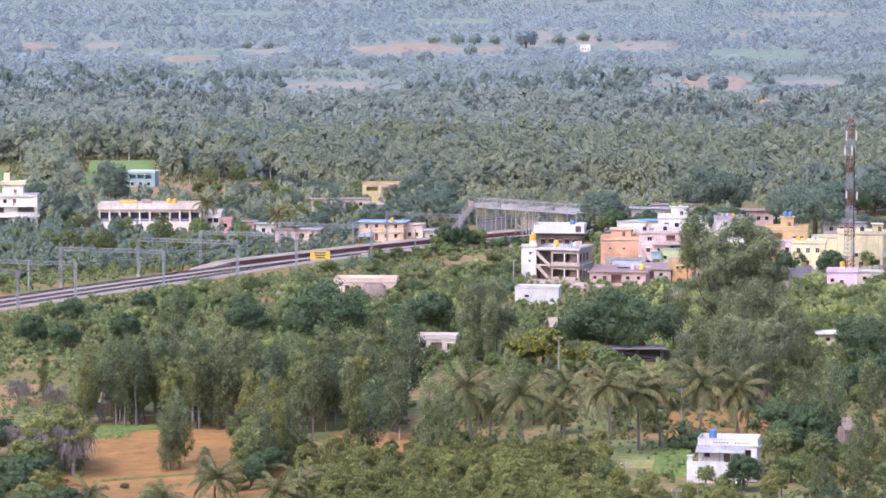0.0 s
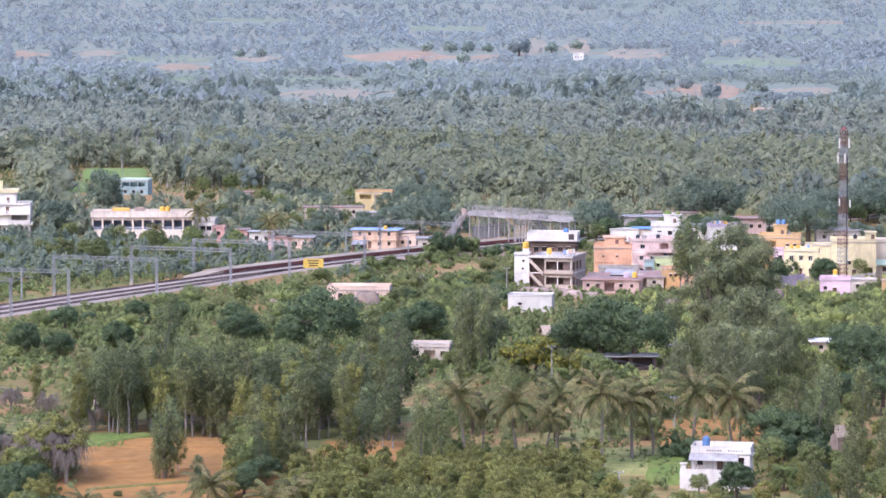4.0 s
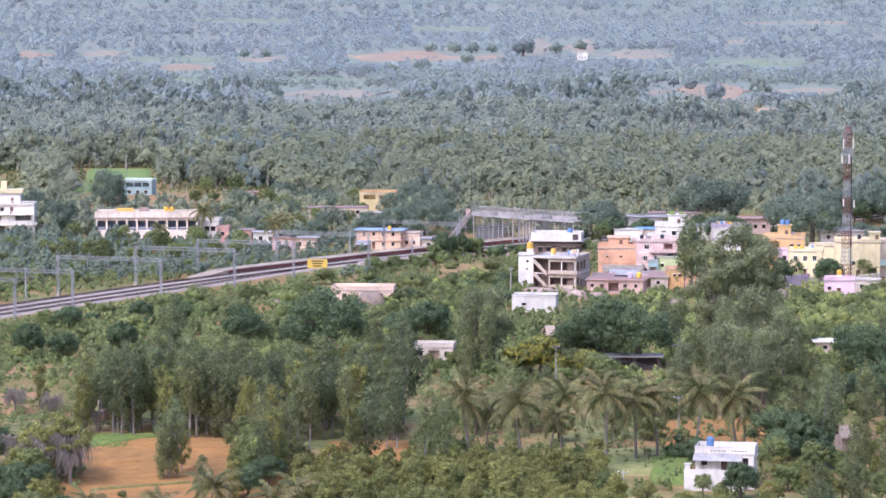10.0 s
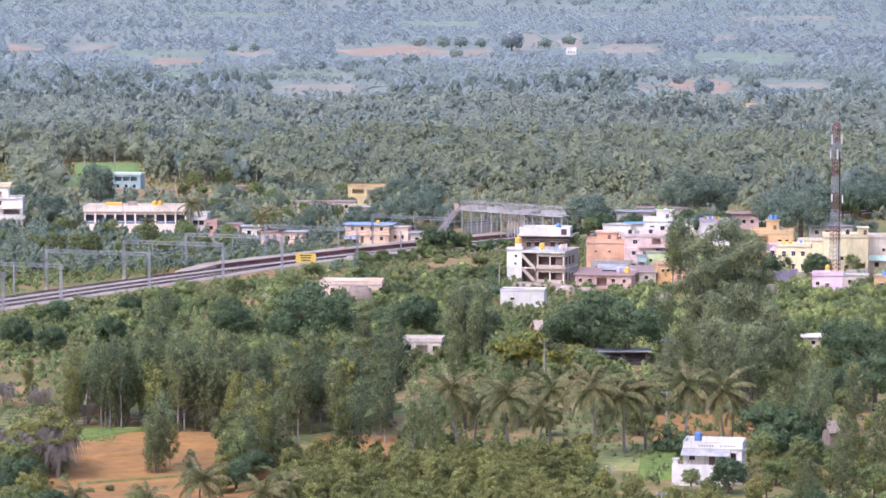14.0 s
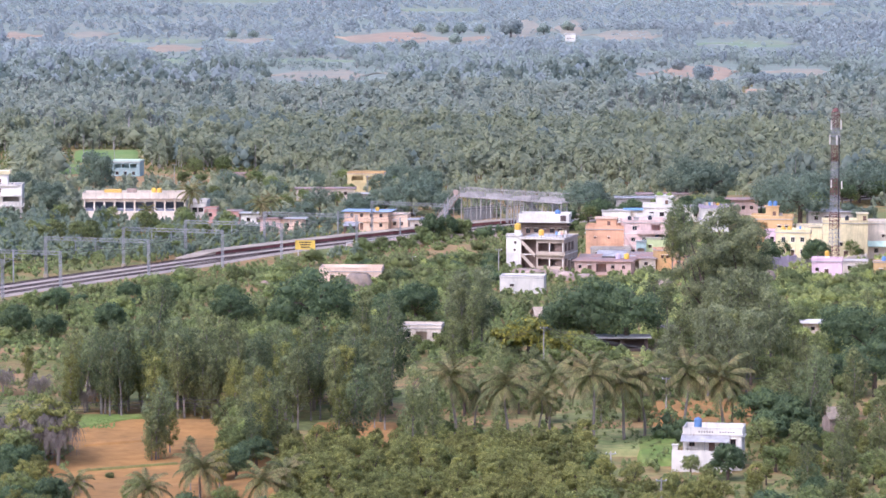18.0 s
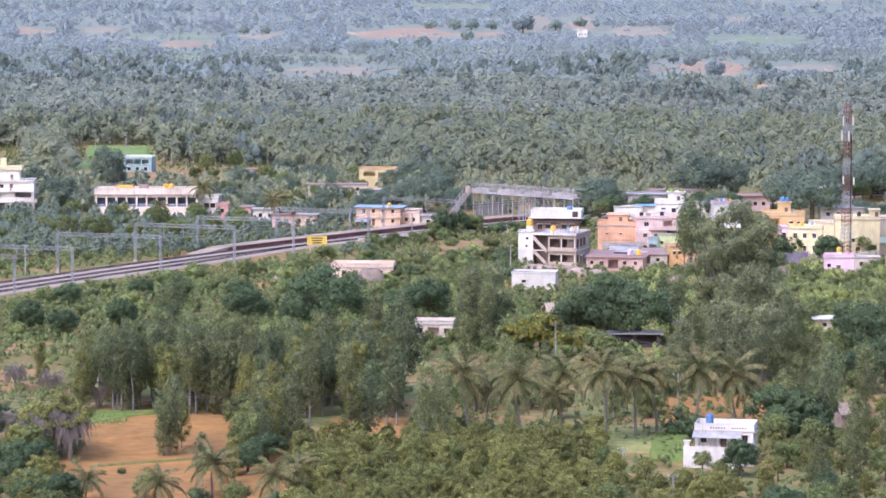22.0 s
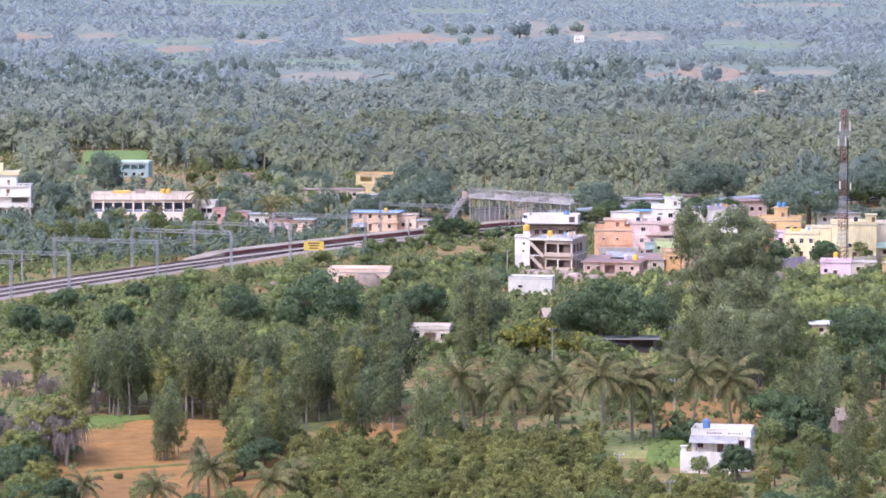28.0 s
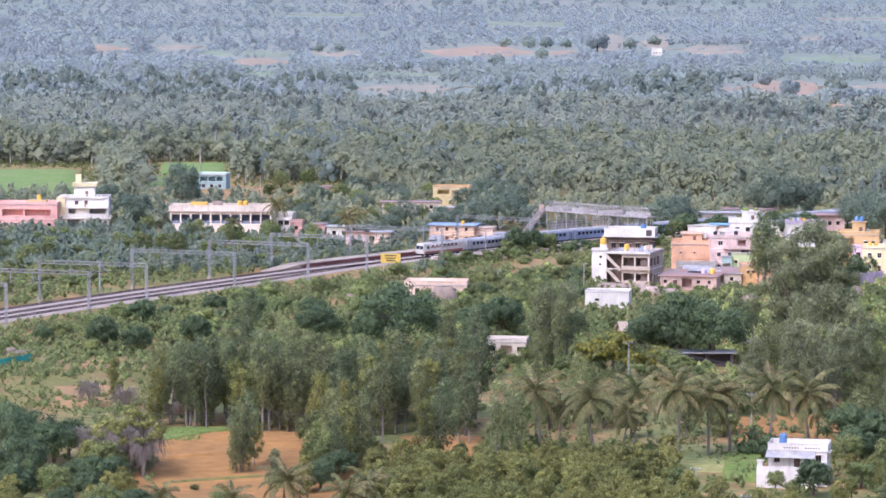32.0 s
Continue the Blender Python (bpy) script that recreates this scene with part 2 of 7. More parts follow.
# Woods beyond the town: haze is put into leaf colours and sheen.
WOODS = material("hazed_wood_leaves", (0.4132, 0.4245, 0.2402), 0.8, 0.5, 0.05, second=(0.2975, 0.3252, 0.2109), blotch=0.09, per_piece=0.08, sheen=0.1, leaf=0.55, gloss=0.1, detail=1.5)
PALEWOODS = material("hazed_pale_wood_leaves", (0.4647, 0.4867, 0.3448), 0.8, 0.4, 0.05, second=(0.362, 0.4002, 0.3103), blotch=0.07, per_piece=0.06, sheen=0.1, leaf=0.55, gloss=0.1, detail=1.5)
DARKWOODS = material("hazed_dark_wood_leaves", (0.2632, 0.297, 0.2145), 0.75, 0.5, 0.06, second=(0.2128, 0.2585, 0.2035), blotch=0.08, per_piece=0.02, sheen=0.1, leaf=0.5, gloss=0.1, detail=0.0)
THICKET = material("dark_olive_bush_leaves", (0.2884, 0.325, 0.207), 0.75, 0.5, 0.1, second=(0.2215, 0.27, 0.1898), blotch=0.1, per_piece=0.1, leaf=0.5, gloss=0.2, detail=1.0)
# Farther woods, paler and bluer still: the air's haze is painted in.
FARWOODS = material("hazed_green_far_leaves", (0.5148, 0.5665, 0.4599), 0.8, 0.3, 0.04, second=(0.453, 0.5099, 0.4331), blotch=0.02, per_piece=0.03, sheen=0.1, leaf=0.6, gloss=0.1, detail=2.0)
FARDARK = material("hazed_dark_far_leaves", (0.4479, 0.4892, 0.4438), 0.8, 0.3, 0.04, second=(0.4067, 0.4532, 0.4224), blotch=0.045, per_piece=0.02, sheen=0.15, leaf=0.55, gloss=0.1, detail=0.0)
BLUEWOODS = material("hazed_blue_far_leaves", (0.5663, 0.6231, 0.5668), 0.8, 0.3, 0.04, second=(0.4942, 0.5562, 0.5294), blotch=0.008, per_piece=0.03, sheen=0.1, leaf=0.6, gloss=0.1, detail=2.5)
LOCOWHITE = material("ivory_white_train_paint", (0.70, 0.62, 0.51), 0.5, 1.0, 0.08, stain=0.25)
LOCORED = material("brick_red_train_paint", (0.32, 0.12, 0.08), 0.5, 1.0, 0.1, stain=0.2)
COACHGREY = material("pale_blue_grey_train_paint", (0.37, 0.36, 0.35), 0.5, 1.0, 0.1, stain=0.3)
COACHBLUE = material("pale_blue_train_paint", (0.25, 0.31, 0.43), 0.4, 1.0, 0.08, stain=0.25)
COACHROOF = material("silver_grey_train_roof", (0.44, 0.43, 0.41), 0.6, 1.0, 0.15, stain=0.2)
UNDER = material("grimy_underframe", (0.07, 0.055, 0.05), 0.8, 1.0, 0.2)


# ---- mesh helpers ----
class Form:
    """Collects the faces of one mesh."""

    def __init__(self):
        self.v, self.f = [], []

    def poly(self, pts, faces):
        n = len(self.v)
        self.v += [tuple(p) for p in pts]
        self.f += [tuple(n + i for i in f) for f in faces]
        return self

    def box(self, x0, x1, y0, y1, z0, z1):
        p = list(itertools.product((x0, x1), (y0, y1), (z0, z1)))
        return self.poly(p, [(0, 1, 3, 2), (4, 6, 7, 5), (0, 4, 5, 1), (2, 3, 7, 6), (0, 2, 6, 4), (1, 5, 7, 3)])

    def tube(self, p, q, r, r2=None, n=6):
        p, q = Vector(p), Vector(q)
        r2 = r if r2 is None else r2
        way = (q - p).normalized()
        a = way.orthogonal().normalized()
        b = way.cross(a)
        pts = [p + (a * math.cos(k * math.tau / n) + b * math.sin(k * math.tau / n)) * r for k in range(n)]
        pts += [q + (a * math.cos(k * math.tau / n) + b * math.sin(k * math.tau / n)) * r2 for k in range(n)]
        faces = [(k, (k + 1) % n, n + (k + 1) % n, n + k) for k in range(n)] + [tuple(range(n))[::-1], tuple(range(n, 2 * n))]
        return self.poly(pts, faces)

    def path(self, pts, r, n=3):
        pts = [Vector(p) for p in pts]
        k0 = len(self.v)
        for i, p in enumerate(pts):
            way = (pts[min(i + 1, len(pts) - 1)] - pts[max(i - 1, 0)]).normalized()
            a = Vector((0, 0, 1)).cross(way).normalized()
            b = way.cross(a)
            self.v += [tuple(p + (a * math.cos(k * math.tau / n) + b * math.sin(k * math.tau / n)) * r) for k in range(n)]
        self.f += [(k0 + i * n + k, k0 + i * n + (k + 1) % n, k0 + (i + 1) * n + (k + 1) % n, k0 + (i + 1) * n + k) for i in range(len(pts) - 1) for k in range(n)]
        return self

    def bar(self, p, q, w):
        return self.tube(p, q, w * 0.7, n=4)

    def lathe(self, profile, x=0, y=0, n=14):
        pts = [(x + r * math.cos(k * math.tau / n), y + r * math.sin(k * math.tau / n), z) for r, z in profile for k in range(n)]
        faces = [(i * n + k, i * n + (k + 1) % n, (i + 1) * n + (k + 1) % n, (i + 1) * n + k) for i in range(len(profile) - 1) for k in range(n)]
        return self.poly(pts, faces + [tuple(range(n))[::-1], tuple(range((len(profile) - 1) * n, len(profile) * n))])

    def prism(self, outline, x0, x1):
        """An outline of (y, z) drawn out along x."""
        n = len(outline)
        pts = [(x0, y, z) for y, z in outline] + [(x1, y, z) for y, z in outline]
        return self.poly(pts, [(k, (k + 1) % n, n + (k + 1) % n, n + k) for k in range(n)] + [tuple(range(n))[::-1], tuple(range(n, 2 * n))])

    def facade(self, o, u, n, w, z0, z1, holes, depth=0.25):
        """A wall face from o along u, with holes (u0, u1, v0, v1) that have reveals going in against the normal n."""
        o, u, n = Vector(o), Vector(u), Vector(n)
        us = sorted({0.0, w, *[h[0] for h in holes], *[h[1] for h in holes]})
        vs = sorted({z0, z1, *[h[2] for h in holes], *[h[3] for h in holes]})

        def at(a, b, d=0.0):
            return o + u * a - n * d + Vector((0, 0, b))

        for a, b in zip(us, us[1:]):
            for c, d in zip(vs, vs[1:]):
                if not any(h[0] < (a + b) / 2 < h[1] and h[2] < (c + d) / 2 < h[3] for h in holes):
                    self.poly([at(a, c), at(b, c), at(b, d), at(a, d)], [(0, 1, 2, 3)])
        for a, b, c, d in holes:
            ring = [(a, c), (b, c), (b, d), (a, d)]
            self.poly([at(*p) for p in ring] + [at(*p, depth) for p in ring], [(k, (k + 1) % 4, 4 + (k + 1) % 4, 4 + k) for k in range(4)])
        return self

    def weld(self):
        """Joins corners that lie on one another."""
        seen = {}
        spot = [seen.setdefault(tuple(round(c, 3) for c in p), len(seen)) for p in self.v]
        self.v = list(seen)
        self.f = [tuple(spot[i] for i in f) for f in self.f]
        return self

    def mesh(self, name, mat, smooth=False):
        me = bpy.data.meshes.new(name)
        me.from_pydata(self.v, [], self.f)
        me.materials.append(mat)
        if smooth:
            me.polygons.foreach_set("use_smooth", [True] * len(me.polygons))
        me.update()
        return me


def part(name, form, mat, parent=None, label="", smooth=False, at=None):
    """One mesh object under a thing or a part."""
    me = form if isinstance(form, bpy.types.Mesh) else form.mesh(name, mat, smooth)
    ob = new(name, me)
    if parent is not None:
        ob.parent = parent
    if at is not None:
        ob.matrix_basis = at
    return tagged(ob, label)


def thing(name, m, label, category, group="", kind=""):
    ob = new(name)
    ob.empty_display_size = 0.2
    ob.matrix_basis = m
    return tagged(ob, label, category, group, kind)


def raw_mesh(name, verts, faces, normals, mat):
    """A mesh from arrays of vertices, faces and soft normals."""
    me = bpy.data.meshes.new(name)
    me.vertices.add(len(verts))
    me.vertices.foreach_set("co", np.asarray(verts, dtype=np.float32).ravel())
    k = faces.shape[1]
    me.loops.add(faces.size)
    me.loops.foreach_set("vertex_index", faces.astype(np.int32).ravel())
    me.polygons.add(len(faces))
    me.polygons.foreach_set("loop_start", np.arange(0, faces.size, k, dtype=np.int32))
    me.materials.append(mat)
    me.update(calc_edges=True)
    if normals is not None:
        me.polygons.foreach_set("use_smooth", np.ones(len(faces), dtype=bool))
        me.normals_split_custom_set_from_vertices(np.asarray(normals, dtype=np.float32))
    return me


def ground_z(x, y):
    """The height of the land: the hill of the onlooker, the plain, and a far slope raised to fit the camera's view."""
    z = 78.0 * max(0.0, 1 - math.hypot(x, y) / 400) ** 2.2
    return z + 78.0 * max(0.0, (y - 2400) / 2500) ** 1.5


# ---- ground ----
def make_ground():
    ys = np.concatenate([np.arange(-600, 400, 40), np.arange(400, 1200, 10), np.arange(1200, 2500, 50), np.arange(2500, 8000, 150)])
    xs = np.concatenate([np.arange(-3000, -300, 300), np.arange(-300, 301, 10), np.arange(600, 3001, 300)])
    v = []
    for y in ys:
        for x in xs:
            bump = 0.0 if y < 420 else 0.5 * noise.noise((x * 0.02, y * 0.02, 0)) - 0.5
            v.append((x, y, ground_z(x, y) + bump))
    n = len(xs)
    i, j = np.meshgrid(np.arange(len(ys) - 1), np.arange(n - 1), indexing="ij")
    a = (i * n + j).ravel()
    me = raw_mesh("ground", np.array(v), np.stack([a, a + 1, a + n + 1, a + n], 1), None, EARTH)
    # Ground past 2050 m takes the tone that has haze painted in.
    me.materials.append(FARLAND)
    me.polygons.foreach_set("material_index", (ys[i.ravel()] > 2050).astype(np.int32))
    tagged(new("ground", me), "dry grassy plain with patches of red earth", "ground", kind="structure")


make_ground()


def field(name, b0, y0, b1, y1, slant, mat, label, rise=0.12, taper=0.0):
    """A field between two bearings from the camera (in thousandths) and two ranges (in metres), placed to fit its view,
    its far side shifted by slant, on a low bank.
    """
    n = 14
    f = Form()
    for i in range(n + 1):
        for j in range(n + 1):
            a, b = i / n, j / n
            y = y0 + (y1 - y0) * (taper * a + b * (1 - taper * a)) + slant * (a - 0.5)
            x = (b0 + (b1 - b0) * a) * y / 1000
            edge = i in (0, n) or j in (0, n)
            wob = 0.03 * abs(b1 - b0) * y / 1000
            x += wob * noise.noise((x * 0.05, y * 0.05, 1)) * 0.6
            y += 0.03 * abs(y1 - y0) * noise.noise((x * 0.05, y * 0.05, 5)) * 0.6
            f.v.append((x, y, ground_z(x, y) + (-0.6 if edge else rise + 0.06 * noise.noise((x * 0.3, y * 0.3, 2)))))
    f.f = [(i * (n + 1) + j, (i + 1) * (n + 1) + j, (i + 1) * (n + 1) + j + 1, i * (n + 1) + j + 1) for i in range(n) for j in range(n)]
    tagged(new(name, f.mesh(name, mat, True)), label, "field", kind="structure")


field("field_ochre", -125.3, 477, -45.7, 570, 0.0, OCHRE, "bare ploughed ochre field between the trees")
field("field_ochre_low", -114.9, 454, -45.7, 497, 2.0, OCHRE, "bare ochre field beside palms", rise=0.2)
field("field_green", -124.0, 543, -88.0, 570, 0.0, CROP, "wedge of low green crop beside the ploughed field", rise=0.3, taper=0.92)
field("field_ochre_mid", -38.8, 523, -11.1, 563, 0.0, OCHRE, "bare ochre field under the eucalyptus trees")
field("field_palm", 63.3, 558, 106.6, 590, 0.0, OCHRE, "bare sandy earth under the coconut palms")
field("field_grass", 39.1, 525, 68.5, 553, 0.0, GRASS, "grassy field under the coconut palms", rise=0.35)
field("field_lawn", 61.6, 515, 74.6, 544, 0.0, CROP, "green patch beside the white house", rise=0.4)
field("field_bund", -113.1, 509, -78.5, 510, 9.0, PASTURE, "low grassy bund across the ploughed field", rise=0.4)
field("field_bund_two", -111.4, 536, -78.5, 539, 10.0, OCHRE, "low earth bund across the ploughed field", rise=0.45)
field("field_left", -161.6, 598, -114.9, 678, 0.0, PASTURE, "rough pasture with red earth", rise=0.2)
field("field_left_red", -146.0, 651, -114.0, 668, 3.0, REDSOIL, "strip of bare red earth", rise=0.35)
field("field_left_low", -146.0, 598, -125.3, 627, 2.0, REDSOIL, "patch of bare red earth in the pasture", rise=0.3)
field("field_bank", -4.0, 874, 14.5, 914, 4.0, REDSOIL, "grassy bank of reddish earth below the railway", rise=0.25)
field("field_behind", -92.4, 1144, -52.6, 1220, 0.0, REDSOIL, "reddish earth yard", rise=0.2)
field("field_yard", -117.5, 1118, -84.0, 1215, 0.0, REDSOIL, "bare reddish earth yard behind the long building", rise=0.45)
field("field_emerald", -163.3, 1164, -137.4, 1325, 0.0, PADDY, "bright green paddy field", rise=0.3)
field("field_emerald_two", -116.6, 1152, -109.7, 1281, 0.0, PADDY, "bright green field", rise=0.3)
field("field_emerald_three", -111.4, 1295, -91.5, 1372, 0.0, PADDY, "bright green field behind the round tree", rise=0.3)

# ---- railway: the centre line runs over the plain in a slow curve, then straight ----

def make_line():
    pts = []
    x = -330.0
    while x < 1000:
        c = min(x, 40.0)
        y = 945.75 + 1.2086 * c - 0.00313 * c * c + (x - c) * 0.958
        pts.append((x, y))
        slope = 1.2086 - 0.00626 * c
        x += 4.0 / math.hypot(1, slope)
    return np.array(pts)


LINE = make_line()
LINE_S = np.concatenate([[0], np.cumsum(np.hypot(*np.diff(LINE, axis=0).T))])
ZERO = float(np.interp(0.0, LINE[:, 0], LINE_S))


def rail_at(s, off=0.0):
    """Place and heading (degrees) on the line, s metres beyond x = 0, off metres towards the onlooker's side."""
    a = np.array([np.interp(ZERO + s, LINE_S, LINE[:, k]) for k in (0, 1)])
    b = np.array([np.interp(ZERO + s + 3, LINE_S, LINE[:, k]) for k in (0, 1)])
    c = np.array([np.interp(ZERO + s - 3, LINE_S, LINE[:, k]) for k in (0, 1)])
    d = (b - c) / np.hypot(*(b - c))
    p = a + off * np.array([d[1], -d[0]])
    return float(p[0]), float(p[1]), math.degrees(math.atan2(d[1], d[0]))


def sweep(s0, s1, profile, step=4.0, closed=False):
    """A profile of (off, z) carried along the line."""
    f = Form()
    ss = np.arange(s0, s1 + 0.01, step)
    n = len(profile(s0) if callable(profile) else profile)
    for s in ss:
        for off, z in (profile(s) if callable(profile) else profile):
            x, y, _ = rail_at(s, off)
            f.v.append((x, y, z))
    for i in range(len(ss) - 1):
        for k in range(n if closed else n - 1):
            f.f.append((i * n + k, (i + 1) * n + k, (i + 1) * n + (k + 1) % n, i * n + (k + 1) % n))
    if closed:
        f.f += [tuple(range(n)), tuple(range((len(ss) - 1) * n, len(ss) * n))[::-1]]
    return f


RAIL_Z = 1.15
TRACKS = (3.0, -3.4)
S0, S1 = -330.0, 1150.0


def widen(s):
    """How far the bed is widened on the near side for the third track, which joins the second near the station."""
    t = min(1.0, max(0.0, (-62.0 - s) / 75.0))
    return 5.6 * t * t * (3 - 2 * t)


bank = thing("railway_bank", pose(0, 0, 0), "grey ballast railway bed on a low earth embankment", "railway", kind="structure")
part("embankment", sweep(S0, S1, lambda s: [(11.5 + widen(s), -0.8), (6.8 + widen(s), 0.65), (-6.2, 0.65), (-10.5, -0.8)], 8), EARTH, bank, "grassy earth embankment")
part("ballast", sweep(S0, S1, lambda s: [(7.4 + widen(s), 0.3), (5.6 + widen(s), 0.92), (-5.0, 0.92), (-6.6, 0.3)], 8), BALLAST, bank, "grey stone ballast")
for off, joins in ((3.0, 0.0), (-3.4, 0.0), (3.0, 1.0)):
    track = thing("railway_track", pose(0, 0, 0), "railway track with brown rails on concrete sleepers", "railway track", "parallel tracks")
    for side in (0.84, -0.84):
        part("rail", sweep(S0, -66.0 if joins else S1, lambda s: [(off + joins * widen(s) + side - 0.09, 0.95), (off + joins * widen(s) + side - 0.09, RAIL_Z), (off + joins * widen(s) + side + 0.09, RAIL_Z), (off + joins * widen(s) + side + 0.09, 0.95)], 6, True), RAILS, track)
    f = Form()
    for s in np.arange(-330, -66 if joins else 120, 1.2):
        x, y, h = rail_at(s, off + joins * widen(s))
        m = pose(x, y, 0.96, 0, 0, h)
        f.poly([m @ Vector(p) for p in ((-0.13, -1.35, -0.1), (0.13, -1.35, -0.1), (0.13, 1.35, -0.1), (-0.13, 1.35, -0.1), (-0.13, -1.35, 0.06), (0.13, -1.35, 0.06), (0.13, 1.35, 0.06), (-0.13, 1.35, 0.06))],
               [(4, 5, 6, 7), (0, 1, 5, 4), (1, 2, 6, 5), (2, 3, 7, 6), (3, 0, 4, 7)])
    tagged(part("sleeper_bed", f, SLEEPER, track), kind="stuff")

platform = thing("platform", pose(0, 0, 0), "long railway platform with dark red wall and beige paving", "platform", kind="structure")
part("platform_wall", sweep(-94, 330, [(-5.2, 0.6), (-5.2, 1.7), (-5.5, 1.7), (-5.5, 0.6)], 6, True), PLATRED, platform, "dark red painted wall")
part("platform_paving", sweep(-94, 330, [(-5.0, 1.7), (-5.0, 1.9), (-10, 1.9), (-10, -0.5), (-5.3, 1.65)], 6, True), PAVING, platform, "beige paving")
ramp = Form()
for k, s in enumerate((-106, -94)):
    for off, z in ((-5.2, 0.6), (-5.2, 0.8 if k == 0 else 1.86), (-9.9, 0.8 if k == 0 else 1.86), (-9.9, 0.2)):
        x, y, _ = rail_at(s, off)
        ramp.v.append((x, y, z))
ramp.f = [(0, 4, 5, 1), (1, 5, 6, 2), (2, 6, 7, 3), (0, 1, 2, 3), (4, 7, 6, 5)]
part("platform_ramp", ramp, PAVING, platform, "sloping beige end ramp")
low = thing("platform_low", pose(0, 0, 0), "low side platform with white painted coping", "platform", kind="structure")
part("coping", sweep(-50, 34, lambda s: [(6.2 + 4.5 * max(0, min(1, (s + 20) / 24)) + k, z) for k, z in ((0, 0.2), (0, 1.55), (0.4, 1.55), (0.4, 0.2))], 6, True), WHITE, low, "white painted coping")
part("fill", sweep(-50, 34, lambda s: [(6.0 + k * (1 + 0.8 * max(0, min(1, (s + 20) / 24))), z) for k, z in ((0, -0.6), (0.2, 1.3), (4.2, 1.3), (5.5, -0.6))], 6, True), RUBBLE, low, "reddish earth fill")
pier = thing("culvert_pier", pose(*rail_at(-12, 9.8)[:2], 0, 0, 0, 20), "grey concrete culvert pier", "pier")
part("shaft", Form().box(-1.1, 1.1, -0.9, 0.9, -0.5, 2.4), CONCRETE, pier)
part("cap", Form().box(-1.35, 1.35, -1.1, 1.1, 2.4, 2.75), WHITE, pier)


# ---- overhead line ----
def lattice_leg(x, h, w=0.48):
    f = Form()
    for dx, dy in itertools.product((-w / 2, w / 2), repeat=2):
        f.bar((x + dx, dy, -0.6), (x + dx, dy, h), 0.1)
    n = int(h / 0.9)
    for k in range(n):
        z, z2 = h * k / n, h * (k + 1) / n
        for dy in (-w / 2, w / 2):
            f.bar((x - w / 2, dy, z), (x + w / 2, dy, z2), 0.05)
        f.bar((x - w / 2, -w / 2, z2), (x - w / 2, w / 2, z), 0.05)
    return f


def portal(s, span=26.0, shift=2.0, h=8.6, skew=10.0):
    """A lattice portal across the tracks at s."""
    x, y, a = rail_at(s, shift - span / 2)
    p = thing("catenary_portal", pose(x, y, 0.3, 0, 0, a - 90 + skew), "grey lattice steel portal over the tracks", "catenary portal", "portals over the railway")
    part("leg", lattice_leg(0, h), GALV, p)
    part("leg", lattice_leg(span, h), GALV, p)
    f = Form()
    for z, dy in itertools.product((h - 0.75, h), (-0.25, 0.25)):
        f.bar((0, dy, z), (span, dy, z), 0.09)
    n = int(span / 1.1)
    for k in range(n):
        u, u2 = span * k / n, span * (k + 1) / n
        for dy in (-0.25, 0.25):
            f.bar((u, dy, h - 0.75 if k % 2 else h), (u2, dy, h if k % 2 else h - 0.75), 0.045)
    part("beam", f, GALV, p)
    for u in (span / 2 - shift + 3.0 - 2.2, span / 2 - shift - 2.6 - 2.2):
        d = Form().bar((u, 0, h - 0.7), (u, 0, h - 3.4), 0.14)
        d.bar((u, 0, h - 3.2), (u + 2.0, 0, h - 2.3), 0.07).bar((u, 0, h - 1.9), (u + 2.0, 0, h - 2.3), 0.07)
        part("drop_arm", d, GALV, p)
    for u in (0, span):
        part("footing", Form().box(u - 0.5, u + 0.5, -0.5, 0.5, -0.9, 0.25), PAVING, p, "pale concrete footing")


PORTALS = (-286, -252, -219, -195, -157, -124, -97, -62, -14)
for s in PORTALS:
    portal(s, *((24.0, -1.0, 9.8) if s == -14 else (28.5, 1.2, 9.8)))


def mast(s, off, h=9.0, arm=0.0):
    x, y, a = rail_at(s, off)
    p = thing("catenary_mast", pose(x, y, 0.2, 0, 0, a - 90), "slender grey steel overhead line mast", "mast", "masts beside the railway")
    f = Form().box(-0.16, 0.16, -0.1, 0.1, -0.6, h)
    part("pole", f, GALV, p)
    part("footing", Form().box(-0.4, 0.4, -0.4, 0.4, -0.7, 0.2), WHITE, p, "white painted footing")
    if arm:
        part("bracket", Form().bar((0, 0, 6.6), (arm, 0, 6.2), 0.1).bar((0, 0, 7.7), (arm, 0, 6.2), 0.07), GALV, p)


for s, off, h, arm in ((-280, -7.5, 8.5, 3), (-228, -7.5, 8.5, 3), (-178, -7.5, 8.5, 3), (-28, 8.6, 7.0, -3), (-28, -14.0, 8.0, 3), (14, -8, 9.5, 3)):
    mast(s, off, h, arm)


def wires(name, chains, r, label, group):
    pts = []
    for a, b, sag in chains:
        a, b = Vector(a), Vector(b)
        pts += [a.lerp(b, k / 8) - Vector((0, 0, sag * 4 * (k / 8) * (1 - k / 8))) for k in range(8)]
    f = Form().path(pts + [chains[-1][1]], r)
    return tagged(new(name, f.mesh(name, WIRE)), label, "wire", group)


for off in TRACKS:
    knots = [-330, *PORTALS, 120]
    for z, sag in ((6.3, 0.05), (7.5, 0.7)):
        wires("contact_wire", [((*rail_at(a, off)[:2], z + 0.3), (*rail_at(b, off)[:2], z + 0.3), sag) for a, b in zip(knots, knots[1:])], 0.035, "thin overhead railway wire", "overhead wires")


# ---- buildings ----
FOOTPRINTS = []
WINDOW_MESHES = {}


